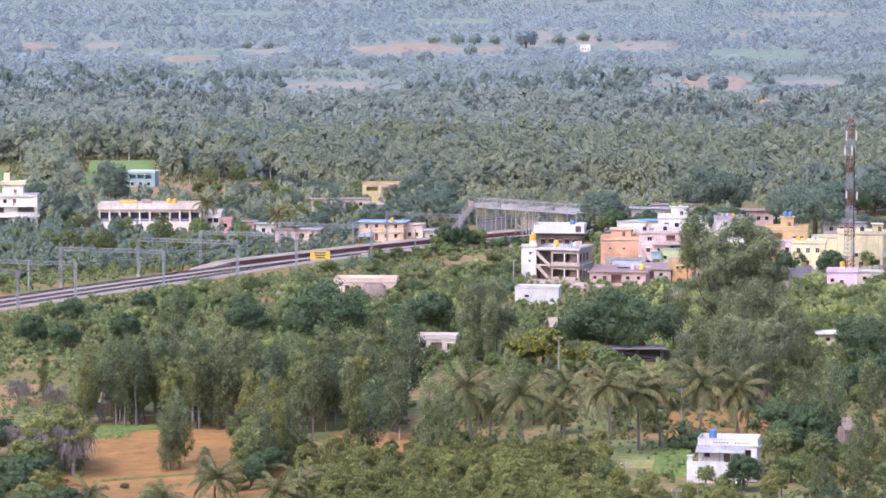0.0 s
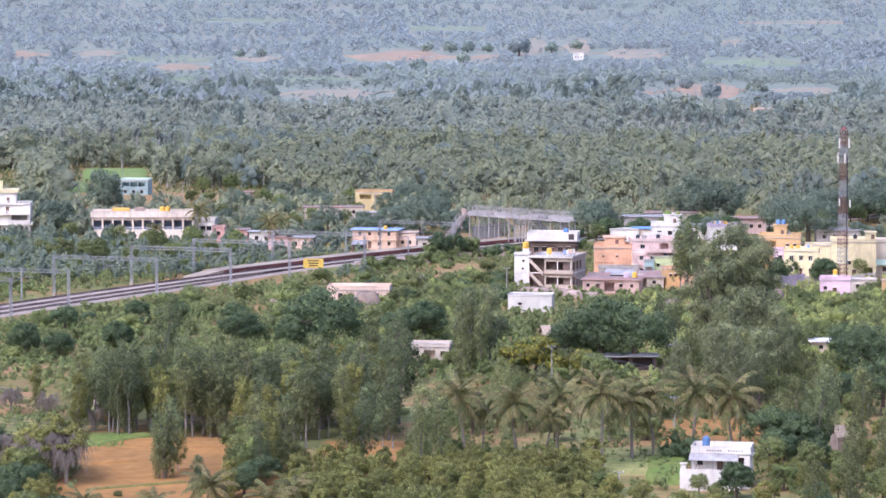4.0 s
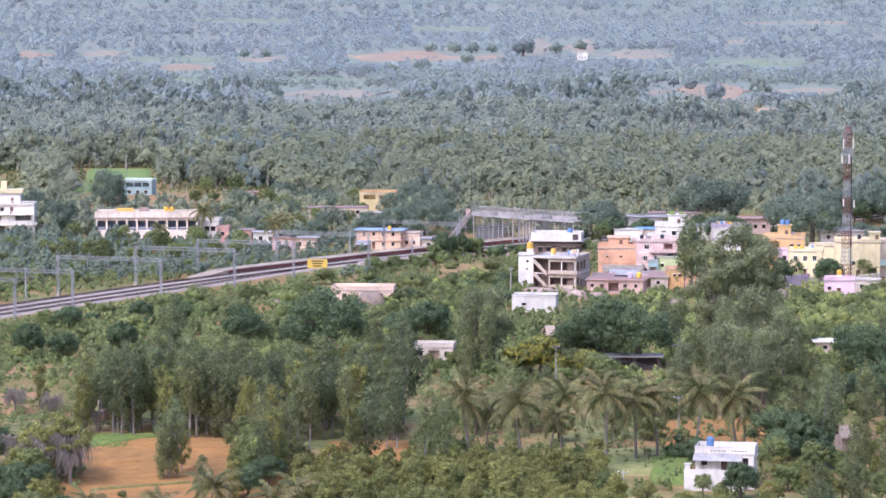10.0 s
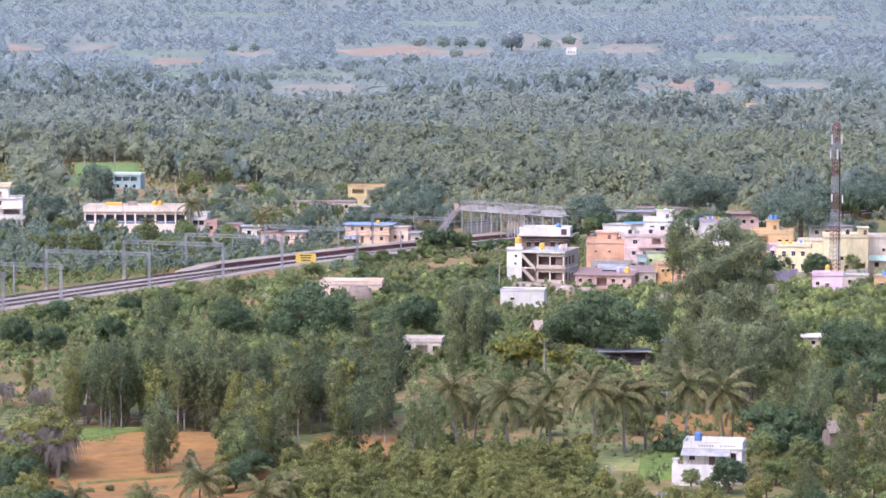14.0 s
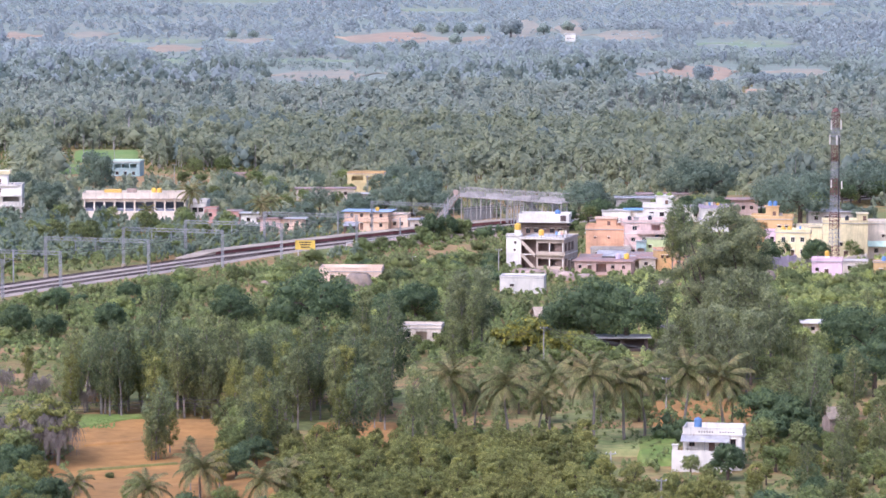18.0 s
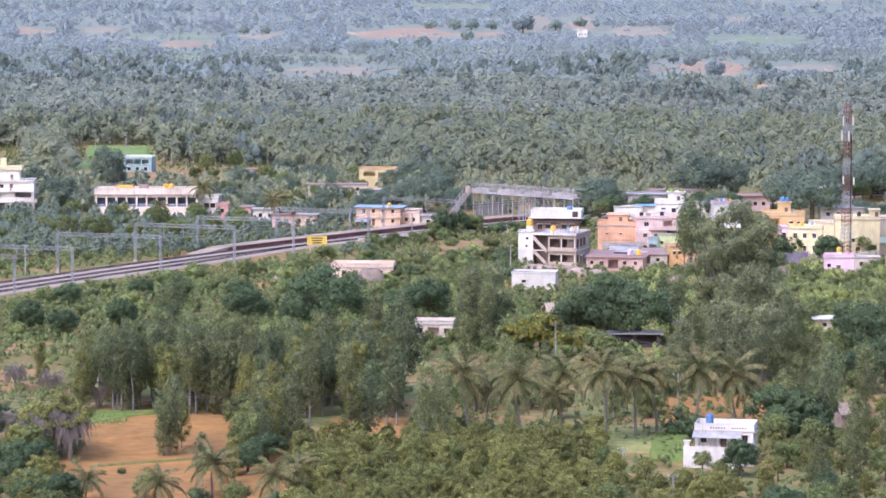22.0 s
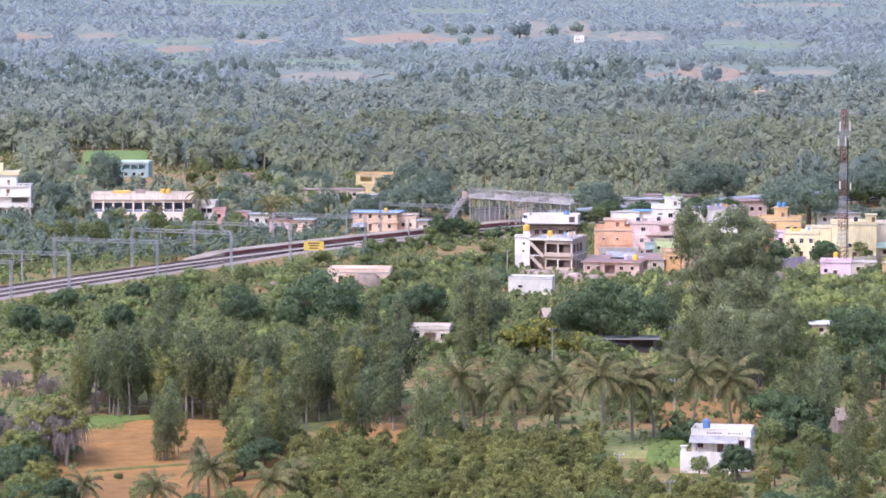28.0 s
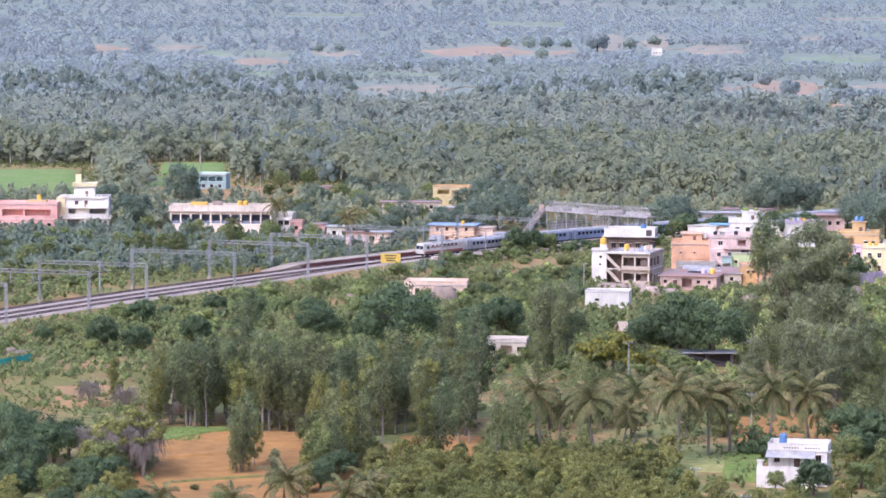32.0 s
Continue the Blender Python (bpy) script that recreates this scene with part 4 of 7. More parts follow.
def boundary_wall(x0, y0, x1, y1, h, mat, label):
    t = thing("boundary_wall", pose(x0, y0, 0, 0, 0, math.degrees(math.atan2(y1 - y0, x1 - x0))), label, "wall")
    n = math.hypot(x1 - x0, y1 - y0)
    part("panel", Form().box(0, n, 0, 0.2, -0.6, h), mat, t)
    for k in range(int(n / 3) + 1):
        part("post", Form().box(k * 3.0 - 0.18, k * 3.0 + 0.18, -0.08, 0.28, -0.6, h + 0.25), mat, t)


boundary_wall(85.6, 843.4, 94.3, 852.9, 2.6, LILAC, "lilac painted boundary wall")
boundary_wall(93.9, 849.7, 97.7, 846.6, 2.2, CONCRETE, "grey boundary wall")
boundary_wall(106.1, 852.9, 114.0, 862.5, 2.0, CREAM, "stained white boundary wall")
boundary_wall(-129.8, 1033.3, -118.7, 1042.7, 1.8, WHITE, "white boundary wall beside the railway trees")
boundary_wall(8.3, 1001.8, 19.0, 1016.4, 3.6, CONCRETE, "pale grey long station wall")
boundary_wall(-10.8, 970.1, -3.3, 986.7, 2.2, CONCRETE, "grey platform wall")

for k, (t, w, d) in enumerate(((h1, 14.5, 11), (h3, 15.6, 8), (h4, 13, 9), (h5, 11.5, 9), (h6, 7, 7), (h8, 10.4, 9), (h10, 11, 8), (h11, 11.5, 9), (h12, 9.2, 8), (h13, 9, 10), (h14, 16, 9), (h15, 7, 6))):
    roof_clutter(t, w, d, 100 + k)

# ---- left side of the place ----
x, y = -144.8, 1012.8
g1 = house("white three-storey house with curved balconies", x, y, 3, 15.5, 10, (3.4, 3.2, 3.0), WHITE, [("room", 2.5, 0.4, 4.0, 2.6), ("window", 7, 1.0, 1.2, 1.2), ("room", 9.0, 0.4, 5.5, 2.6), ("room", 3.0, 4.7, 2.2, 1.6), ("room", 9.6, 4.7, 5.0, 1.6), ("window", 5, 7.6, 1.1, 1.2), ("door", 8, 6.8, 1, 2.1)], right=row(2, 10, 4.4), parapet=0.5, band=WHITE, cabin=(4.6, 11.0, 2.0, 8, 3.4), cap=WHITE, bay=CONCRETE)
for lev, u0, u1, deep in ((3.3, 0.4, 16.2, 1.9), (6.5, 2.6, 15.4, 1.6), (9.6, 2.2, 14.0, 0.6)):
    slab = part("balcony", Form().prism([(-deep, lev), (-deep, lev + 0.3), (-0.13, lev + 0.3), (-0.13, lev)], u0, u1), WHITE, g1, "white balcony slab")
    part("top_rail", Form().box(u0, u1, -deep, -deep + 0.14, lev + 1.05, lev + 1.2), WHITE, slab)
    for k in range(int((u1 - u0) / 1.2) + 1):
        part("baluster", Form().box(u0 + 1.2 * k, u0 + 1.2 * k + 0.42, -deep + 0.02, -deep + 0.12, lev + 0.3, lev + 1.05), WHITE, slab)
for u in (2.4, 8.0, 13.6):
    part("column", Form().box(u, u + 0.35, -1.8, -1.45, -0.3, 3.3), WHITE, g1)
part("side_wing", Form().box(-0.6, 2.0, -0.5, 6, -0.6, 9.9), YELLOW, g1, "pale yellow stair wing")
part("cabin_crown", Form().box(4.0, 11.8, 1.4, 8.4, 13.16, 14.2), YELLOW, g1, "pale yellow roof crown")
part("tank_tower", Form().box(5.0, 6.8, 3.0, 5.0, 14.2, 16.8), YELLOW, g1, "pale yellow tank tower")
for k in range(4):
    part("brace", Form().bar((13.4 + 0.5 * k, -1.5, 0.2), (15.6, -1.5, 6.4 - 1.3 * k), 0.22), WHITE, g1, "white slanting brace")
x, y = -163.4, 1006.2
g2 = house("salmon two-storey house with a long recessed balcony", x, y, 0, 19.0, 9, (3.6, 4.4), SALMON, [("room", 2.0, 4.5, 6.5, 2.0), ("room", 9.0, 4.5, 8.0, 2.0)] + row(5, 19, 1.1, 1.1, 1.2, 2), parapet=0.8, band=PINK)
water_tank(on_top(g2, 13.0, 3.0), TANKYEL, YT, 0.7, 1.6, 1.2)
part("roof_rail", Form().box(9.5, 15.5, 1.5, 4.5, 8.2, 9.3), GOLD, g2, "orange low roof wall")
x, y = -109.3, 1006.2
g3 = house("long white single-storey building with a columned veranda", x, y, 1, 31.5, 10, (6.0,), CREAM, [("room", 0.5 + 3.1 * k, 3.1, 2.5, 2.1) for k in range(10)], parapet=2.0, cap=CREAM, over=0.35, bay=BLUEWALL, roof=RUBBLE, name="building", category="building")
part("veranda_plinth", Form().box(-0.4, 31.9, -2.2, -0.4, -0.6, 2.4), CREAM, g3, "cream veranda plinth")
for k in range(11):
    part("column", Form().box(0.08 + 3.1 * k, 0.43 + 3.1 * k, -0.45, -0.15, 2.4, 6.0), CREAM, g3)
part("blue_dado", Form().box(0, 31.5, -0.10, -0.03, 2.4, 3.05), BLUEWALL, g3, "grey-blue painted dado")
for u in (21.5, 23.2):
    water_tank(on_top(g3, u, 3.0), TANKYEL, YT, 0.8, 1.7, 1.4)
part("roof_goods", Form().box(13.0, 16.0, 4.0, 6.0, 6.1, 9.0), RUBBLE, g3, "brick stair head")
mound = Form().prism([(2.0, 6.1), (2.6, 8.6), (4.2, 8.9), (5.4, 8.2), (6.0, 6.1)], 6.2, 11.4)
part("covered_heap", mound, TANKYEL, g3, "yellow tarpaulin covered heap")
x, y = -77.4, 1015.1
house("white wing with blue-grey windows", x, y, -4, 5.4, 8, (4.2,), WHITE, row(2, 5.4, 1.4, 1.5, 1.4), parapet=0.9)
x, y = -71.5, 997.4
house("small salmon pink hut beside the railway", x, y, -6, 3.8, 4, (3.8,), SALMON, row(1, 3.8, 1.3), parapet=0.4, name="hut", category="hut")
x, y = -120.0, 1197.3
g4 = house("pale teal house with a wide veranda", x, y, -6, 10.8, 8, (3.0, 2.6), TEAL, [("room", 1.2, 3.4, 2.6, 1.6), ("room", 4.2, 3.4, 2.6, 1.6), ("room", 7.2, 3.4, 2.4, 1.6)] + row(3, 10.8, 1.0), parapet=0.7, cap=MINT)
x, y = -142.9, 1164.0
house("small pale yellow house among trees", x, y, 0, 5.4, 5, (2.8,), YELLOW, row(2, 5.4, 1.0), parapet=0.3)
# station house
x, y = -27.6, 963.9
g5 = house("orange station house with a blue-grey roof", x, y, -9, 13.2, 8, (2.7, 2.8), APRICOT, row(4, 13.2, 1.0, 0.9, 1.1, 1) + row(4, 13.2, 3.9, 0.9, 1.1), parapet=0, roof=PALEBLUE, over=0.4, name="station_house", category="station")
water_tank(on_top(g5, 9.6, 2.0), TANKYEL, YT, 0.6, 1.1)
x, y = -14.6, 966.0
house("low peach annex of the station", x, y, -9, 5.8, 6, (4.4,), PEACH, row(2, 5.8, 1.2, 0.9, 1.1), parapet=0.3)
x, y = -31.0, 1118.8
g6 = house("bright yellow two-storey house among trees", x, y, -4, 12.6, 8, (3.4, 3.0), BRIGHTYEL, row(3, 12.6, 1.0) + [("room", 1.5, 4.2, 4.0, 1.5), ("room", 6.5, 4.2, 4.5, 1.5)], parapet=0.7, cap=GOLD)
x, y = -47.2, 1089.6
house("long low house with brown roof and white gable", x, y, 3, 19.5, 7, (3.3,), CREAM, row(4, 19.5, 1.2), parapet=0, roof=TILE, over=0.3)
for px, py, w, mat, roof, lab in ((*(-59.2, 980.4), 7.5, WHITE, SHEETROOF, "small white house with grey roof"), (*(-52.3, 959.9), 6.0, PINK, TILE, "small pink house with tiled roof"), (*(-46.5, 959.9), 7.0, PEACH, SHEETROOF, "small peach house with sheet roof"), (*(-63.8, 988.9), 3.5, SALMON, TILE, "tiny salmon hut with tiled roof"),
                               (*(-74.5, 1164.0), 5.0, CREAM, TILE, "low house with brown tiled roof"), (*(-8.1, 955.9), 6.0, CREAM, SHEETROOF, "low shed beside the platform"), (*(-26.5, 1062.0), 4.5, CONCRETE, SHEETROOF, "grey concrete water house")):
    house(lab, px, py, -5, w, 5, (3.6,), mat, row(2, w, 1.2), parapet=0, roof=roof, over=0.4)
# houses below the railway
x, y = -29.1, 802.1
g7 = house("pale peach flat-roofed house among bushes", x, y, -3, 15.2, 9, (3.1,), PEACH, row(3, 15.2, 1.2, 1.0, 1.2, 1), parapet=1.0, cap=PEACH)
x, y = 15.0, 782.9
house("long white roadside house with blank wall", x, y, -7, 10.6, 7, (3.4,), WHITE, [("window", 2.4, 1.4, 1.0, 0.6)], parapet=0.5, over=0.04)
x, y = -7.5, 675.3
g8 = house("small white flat-roofed house with dark windows", x, y, -5, 8.2, 7, (3.4,), CREAM, [("window", 0.7, 1.5, 1.2, 1.2), ("room", 3.0, 0.6, 2.4, 2.2), ("window", 6.4, 1.5, 1.0, 1.1)], parapet=0.7, band=CREAM)
x, y = 46.5, 674.3
house("cream cottage behind the eucalyptus", x, y, -4, 5.0, 6, (3.4,), CREAM, row(2, 5, 1.2, 0.9, 1.1, 0), parapet=0.2, roof=TILE)
x, y = 78.3, 693.8
house("low shed with pale sheet roof", x, y, -4, 6.0, 6, (2.4,), CREAM, row(2, 6, 0.9, 0.9, 0.8), parapet=0, roof=WHITE, over=0.4, name="shed", category="shed")
x, y = 33.2, 666.4
house("long dark shed under the trees", x, y, 0, 10.0, 5, (2.4,), SHADE, [("room", 0.5, 0.2, 4.0, 1.9), ("room", 5.2, 0.2, 4.2, 1.9)], parapet=0, roof=SHEETROOF, over=0.4, name="shed", category="shed")
x, y = -63.7, 590.4
house("ochre mud hut behind the trees", x, y, 0, 4.2, 4, (2.4,), OCHRE, row(1, 4.2, 1.0, 0.8, 0.8), parapet=0, roof=THATCH, over=0.4, name="hut", category="hut")
x, y = 113.4, 2904.3
house("far white house on the plain", x, y, 0, 9, 8, (6,), WHITE, row(3, 9, 2), parapet=0.6, z=ground_z(x, y))
x, y = 222.7, 1887.7
house("far pale house among woods", x, y, 0, 8, 6, (2.6,), CREAM, row(3, 8, 1.0), parapet=0.4, z=ground_z(x, y) + 0.2)
# far villages: small pale houses and two white towers on the slope
for k, (x, y, w, h) in enumerate(((182.7, 1935.1, 7, 2.6), (190.9, 1943.2, 6, 2.4), (203.8, 1935.1, 5, 2.4), (348.8, 6019.4, 22, 9), (379.9, 6019.2, 26, 8), (413.1, 6019.3, 20, 8), (419.4, 6018.5, 16, 7), (-658.1, 6018.4, 14, 7), (-554.3, 6018.5, 18, 7), (-471.3, 6017.8, 14, 6), (-97.6, 6019.7, 20, 8))):
    house("small pale house in a far village", x, y, 0, w, 6, (h,), CREAM if k % 2 else PEACH, row(2, w, h * 0.35), parapet=0.4, z=ground_z(x, y))
for x, y in ((-256.4, 6018.9), (136.0, 6018.4)):
    house("slender white tower on the far slope", x, y, 0, 6, 6, (7, 7, 8), WHITE, [("window", 2.2, 3, 1.4, 1.6), ("window", 2.2, 10, 1.4, 1.6)], parapet=1.0, name="tower", category="tower", z=ground_z(x, y))

# ---- white house nearest to the hill ----
x, y = 38.9, 511.9
n1 = house("white house with tall parapet and grey awning", x, y, -10, 9.2, 6.0, (2.2, 2.8), WHITE, [("window", 0.9, 3.2, 0.9, 1.2), ("door", 4.0, 2.3, 1.0, 2.1), ("window", 5.6, 3.2, 1.0, 1.3), ("window", 7.4, 3.2, 0.9, 1.3), ("window", 1.5, 0.8, 1.0, 1.0), ("window", 7.5, 0.8, 1.0, 1.0)], right=row(2, 6, 3.4), parapet=1.2, band=WHITE)
part("awning", Form().prism([(-2.2, 4.2), (-2.2, 4.3), (-0.13, 5.0), (-0.13, 4.85)], -0.3, 7.4), SHEETROOF, n1, "grey cement sheet awning")
part("terrace", Form().box(-1.6, 7.8, -2.6, -0.13, -0.6, 2.2), WHITE, n1, "white terrace base")
part("terrace_wall", Form().box(-1.6, 7.8, -2.6, -2.45, 2.2, 2.9).box(-1.6, -1.45, -2.45, -0.13, 2.2, 2.9), WHITE, n1, "low white terrace wall")
part("pillar", Form().box(-1.5, -0.7, -2.3, -1.5, 2.9, 3.6), WHITE, n1)
part("pillar_cap", Form().box(-1.65, -0.55, -2.45, -1.35, 3.6, 3.75), WHITE, n1)
for u in (0.2, 3.6, 7.2):
    part("awning_post", Form().bar((u, -2.3, 2.2), (u, -2.3, 4.4), 0.1), GALV, n1)
for k in range(12):
    u = 2.4 + 0.42 * (k + (2 if k > 5 else 0))
    # Each slot is a dark plate that paints a small opening's shade.
    part("vent_slot", Form().box(u, u + 0.18, -0.15, -0.10, 5.45, 5.7), SHADE, n1)
water_tank(on_top(n1, 2.2, 0.9), TANKBLUE, BT, 0.62, 1.5, 1.0)
part("ladder", Form().bar((0.6, -0.4, 2.2), (1.2, -0.2, 5.3), 0.06).bar((1.1, -0.4, 2.2), (1.7, -0.2, 5.3), 0.06), WOOD, n1, "thin wooden ladder")


def lean_to(x, y, w, d, rot, roof, wall, label):
    """A low shed with an open front, posts and one sloping sheet roof."""
    t = thing("shed", pose(x, y, 0, 0, 0, rot), label, "shed")
    part("back_wall", Form().box(0, w, d - 0.2, d, -0.5, 2.9), wall, t)
    for u in (0.0, w - 0.2):
        part("side_wall", Form().prism([(0.9, -0.5), (d - 0.2, -0.5), (d - 0.2, 2.9), (0.9, 2.3)], u, u + 0.2), wall, t)
    part("front_wall", Form().box(0.2, w * 0.55, 0.9, 1.05, -0.5, 1.9), wall, t)
    for k in range(int(w / 2.2) + 1):
        part("post", Form().bar((0.15 + k * (w - 0.3) / int(w / 2.2), 0.1, -0.5), (0.15 + k * (w - 0.3) / int(w / 2.2), 0.1, 2.2), 0.1), WOOD, t)
    n = int(w / 0.9)
    for k in range(n):
        u, lift = -0.2 + k * (w + 0.4) / n, 0.03 * (k % 2)
        part("roof_sheet", Form().prism([(-0.5, 2.1 + lift), (-0.5, 2.15 + lift), (d + 0.3, 3.2 + lift), (d + 0.3, 3.15 + lift)], u, u + (w + 0.4) / n - 0.02), roof, t)
    FOOTPRINTS.append((x + w / 2, y + d / 2, max(w, d) / 2 + 0.5))


lean_to(41.8, 855.5, 7.5, 5.5, -8, SHEETROOF, BRICKSHADE, "low brown brick shed under a grey sheet roof")
lean_to(36.6, 846.0, 5.6, 4.6, -12, TILE, DUSTYPINK, "low pink shed under a rusty brown roof")
lean_to(50.4, 851.0, 6.2, 5.0, -4, TILE, CONCRETE, "low grey shed under a rusty brown roof")
lean_to(46.0, 843.0, 4.6, 3.8, -14, SHEETROOF, CREAM, "low cream shed under a stained sheet roof")
lean_to(-27.5, 952.5, 4.0, 3.0, -9, SHEETROOF, BRICKSHADE, "small brown lean-to beside the station house")


# ---- huts, rocks and heaps ----
def boulder(x, y, w, d, h, seed, mat=ROCK, label="rounded brown granite boulder", name="boulder", category="rock"):
    rng = np.random.default_rng(seed)
    f = Form()
    n, m = 14, 7
    for i in range(m + 1):
        e = math.pi * 0.5 * i / m
        for k in range(n):
            a = k * math.tau / n
            q = 1 + 0.28 * noise.noise((2 * math.cos(a) + seed, 2 * math.sin(a), 2 * math.sin(e)))
            f.v.append((w / 2 * q * math.cos(a) * math.cos(e) ** 0.6, d / 2 * q * math.sin(a) * math.cos(e) ** 0.6, h * math.sin(e) * (1 + 0.2 * noise.noise((3 * math.cos(a), seed, 3 * e))) - 0.4 * (i == 0)))
    f.f = [(i * n + k, i * n + (k + 1) % n, (i + 1) * n + (k + 1) % n, (i + 1) * n + k) for i in range(m) for k in range(n)]
    ob = tagged(new(name, f.mesh(name, mat, True)), label, category)
    ob.matrix_basis = pose(x, y, -0.1, 0, 0, rng.uniform(0, 360) * 0)
    FOOTPRINTS.append((x, y, w / 2))


boulder(-19.2, 792.4, 7.2, 5, 3.8, 3)
boulder(-42.0, 789.6, 2.6, 2.2, 2.2, 5)
boulder(-39.4, 776.2, 2.4, 2.2, 2.6, 6)
boulder(43.0, 754.5, 7.0, 5, 3.8, 7)
boulder(82.3, 807.7, 3.8, 3.5, 3.0, 8)
boulder(55.9, 799.3, 4, 3, 1.6, 9, RUBBLE, "heap of brown rubble", "debris_mound", "rubble")
for k, (x, y) in enumerate(((21.0, 828.2), (24.4, 822.2), (28.8, 825.2), (32.1, 816.4), (36.9, 813.5))):
    boulder(x, y, 5.5, 3, 1.6 + 0.3 * (k % 2), 20 + k, RUBBLE, "heap of building rubble", "debris_mound", "rubble")
for k, (x, y) in enumerate(((-107.4, 678.3), (-105.0, 674.3), (-103.8, 678.3), (-98.3, 668.4))):
    boulder(x, y, 2.8, 2.2, 1.5 - 0.2 * k, 30 + k)


def thatch_hut(x, y, w, d, label):
    t = thing("thatched_hut", pose(x, y, 0, 0, 0, 12), label, "hut")
    part("wall", Form().box(-w / 2, w / 2, -d / 2, d / 2, -0.5, 2.0), RUBBLE, t)
    part("roof", Form().prism([(-d * 0.65, 1.7), (-d * 0.65, 1.95), (0, 3.7), (d * 0.65, 1.95), (d * 0.65, 1.7), (0, 3.4)], -w * 0.6, w * 0.6), THATCH, t)
    part("door", Form().box(-0.5, 0.5, -d / 2 - 0.06, -d / 2 - 0.01, 0, 1.7), WOOD, t)


thatch_hut(68.1, 554.4, 3.4, 4, "thatched brown mud hut among trees")
thatch_hut(23.8, 715.5, 5.0, 4, "small pale hut with dry thatch roof")


# ---- footbridge ----
def footbridge(s, o0, o1):
    x, y, a = rail_at(s, o0)
    t = thing("footbridge", pose(x, y, 1.2, 0, 0, a - 90), "grey steel railway footbridge with stairs and lattice parapets", "footbridge")
    n, low, top = o1 - o0, 7.5, 9.9
    part("deck", Form().box(0, n, -1.5, 1.5, low - 0.2, low), STEEL, t)
    for dy, side in ((-1.5, -1), (1.5, 1)):
        part("girder", Form().box(0, n, dy - 0.1, dy + 0.1, low - 0.45, low + 0.05), STEEL, t)
        f = Form().bar((0, dy, top), (n, dy, top), 0.12).bar((0, dy, low + 1.25), (n, dy, low + 1.25), 0.07)
        for k in range(int(n / 1.8)):
            u = k * 1.8
            f.bar((u, dy, low), (u, dy, top + (0.5 if k % 4 == 0 else 0)), 0.13)
            f.bar((u, dy, low), (u + 1.8, dy, top), 0.06).bar((u + 1.8, dy, low), (u, dy, top), 0.06)
        part("truss", f, STEEL, t)
        for k in range(int(n / 3.6)):
            if k % 3 != 2:
                part("parapet_panel", Form().box(k * 3.6 + 0.12, k * 3.6 + 3.45, dy + side * 0.09, dy + side * 0.13, low + 0.15, low + 0.95 + 0.25 * (k % 2)), STEEL, t, "pale weathered sheet panel")
    for u in (0.4, 4.4, 8.4, 12.4, 16.4, 20.0, 22.5, 25.0, 29.0, 33.0, 37.0, n - 0.6):
        f = Form()
        if u < 18 or u > 27:
            f.bar((u, -1.3, -1.6), (u, -1.3, low - 0.4), 0.26).bar((u, 1.3, -1.6), (u, 1.3, low - 0.4), 0.26).bar((u, -1.3, 3.4), (u, 1.3, low - 0.6), 0.09).bar((u, 1.3, 3.4), (u, -1.3, low - 0.6), 0.09)
            part("trestle", f, STEEL, t)
            continue
        for dx, dy in itertools.product((-0.7, 0.7), (-1.3, 1.3)):
            f.bar((u + dx, dy, -1.6), (u + dx, dy, low - 0.4), 0.18)
        for k in range(4):
            z = 0.4 + 1.65 * k
            for dy in (-1.3, 1.3):
                f.bar((u - 0.7, dy, z), (u + 0.7, dy, z + 1.65), 0.08).bar((u + 0.7, dy, z), (u - 0.7, dy, z + 1.65), 0.08)
            f.bar((u, -1.3, z), (u, 1.3, z + 1.65), 0.08)
        part("trestle", f, STEEL, t)
    # flights of stairs down to the platforms
    tread, rise = 0.32, 0.27
    for u, way, wide, steel in ((-1.4, -1, 2.4, RUBBLE), (24.0, 1, 2.2, STEEL), (33.5, 1, 2.2, STEEL)):
        stair = part("stair_flight", Form().box(u - wide / 2 + 0.2, u + wide / 2 - 0.2, min(way * 1.4, way * 1.7), max(way * 1.4, way * 1.7), low - 0.4, low - 0.05), STEEL, t)
        for k in range(25):
            z, v0, v1 = low - k * rise, way * (1.5 + k * tread), way * (1.5 + tread + k * tread)
            part("step", Form().box(u - wide / 2, u + wide / 2, min(v0, v1), max(v0, v1), z - 0.14, z), STEEL, stair)
        for dx in (-wide / 2, wide / 2):
            g = Form().bar((u + dx, way * 1.5, low - 0.2), (u + dx, way * 9.5, 0.7), 0.22).bar((u + dx, way * 1.5, low + 1.3), (u + dx, way * 9.5, 2.1), 0.1)
            for k in range(7):
                v, z = 1.5 + k * 1.33, low - 0.1 - k * 1.12
                g.bar((u + dx, way * v, z), (u + dx, way * v, z + 1.4), 0.08)
                if k in (2, 4):
                    g.bar((u + dx, way * v, -1.6), (u + dx, way * v, z), 0.15)
            part("stair_rail", g, steel, stair, "brown painted stair rail" if steel is RUBBLE else "")
    part("rust_panel", Form().box(-2.6, -0.6, -1.65, -1.58, low - 0.6, low + 1.6), RUBBLE, t, "orange-brown sheet panel at the landing")
    part("landing", Form().box(-2.8, 0, -1.5, 1.5, low - 0.2, low - 0.004), STEEL, t)


footbridge(35.0, -21.0, 20.0)


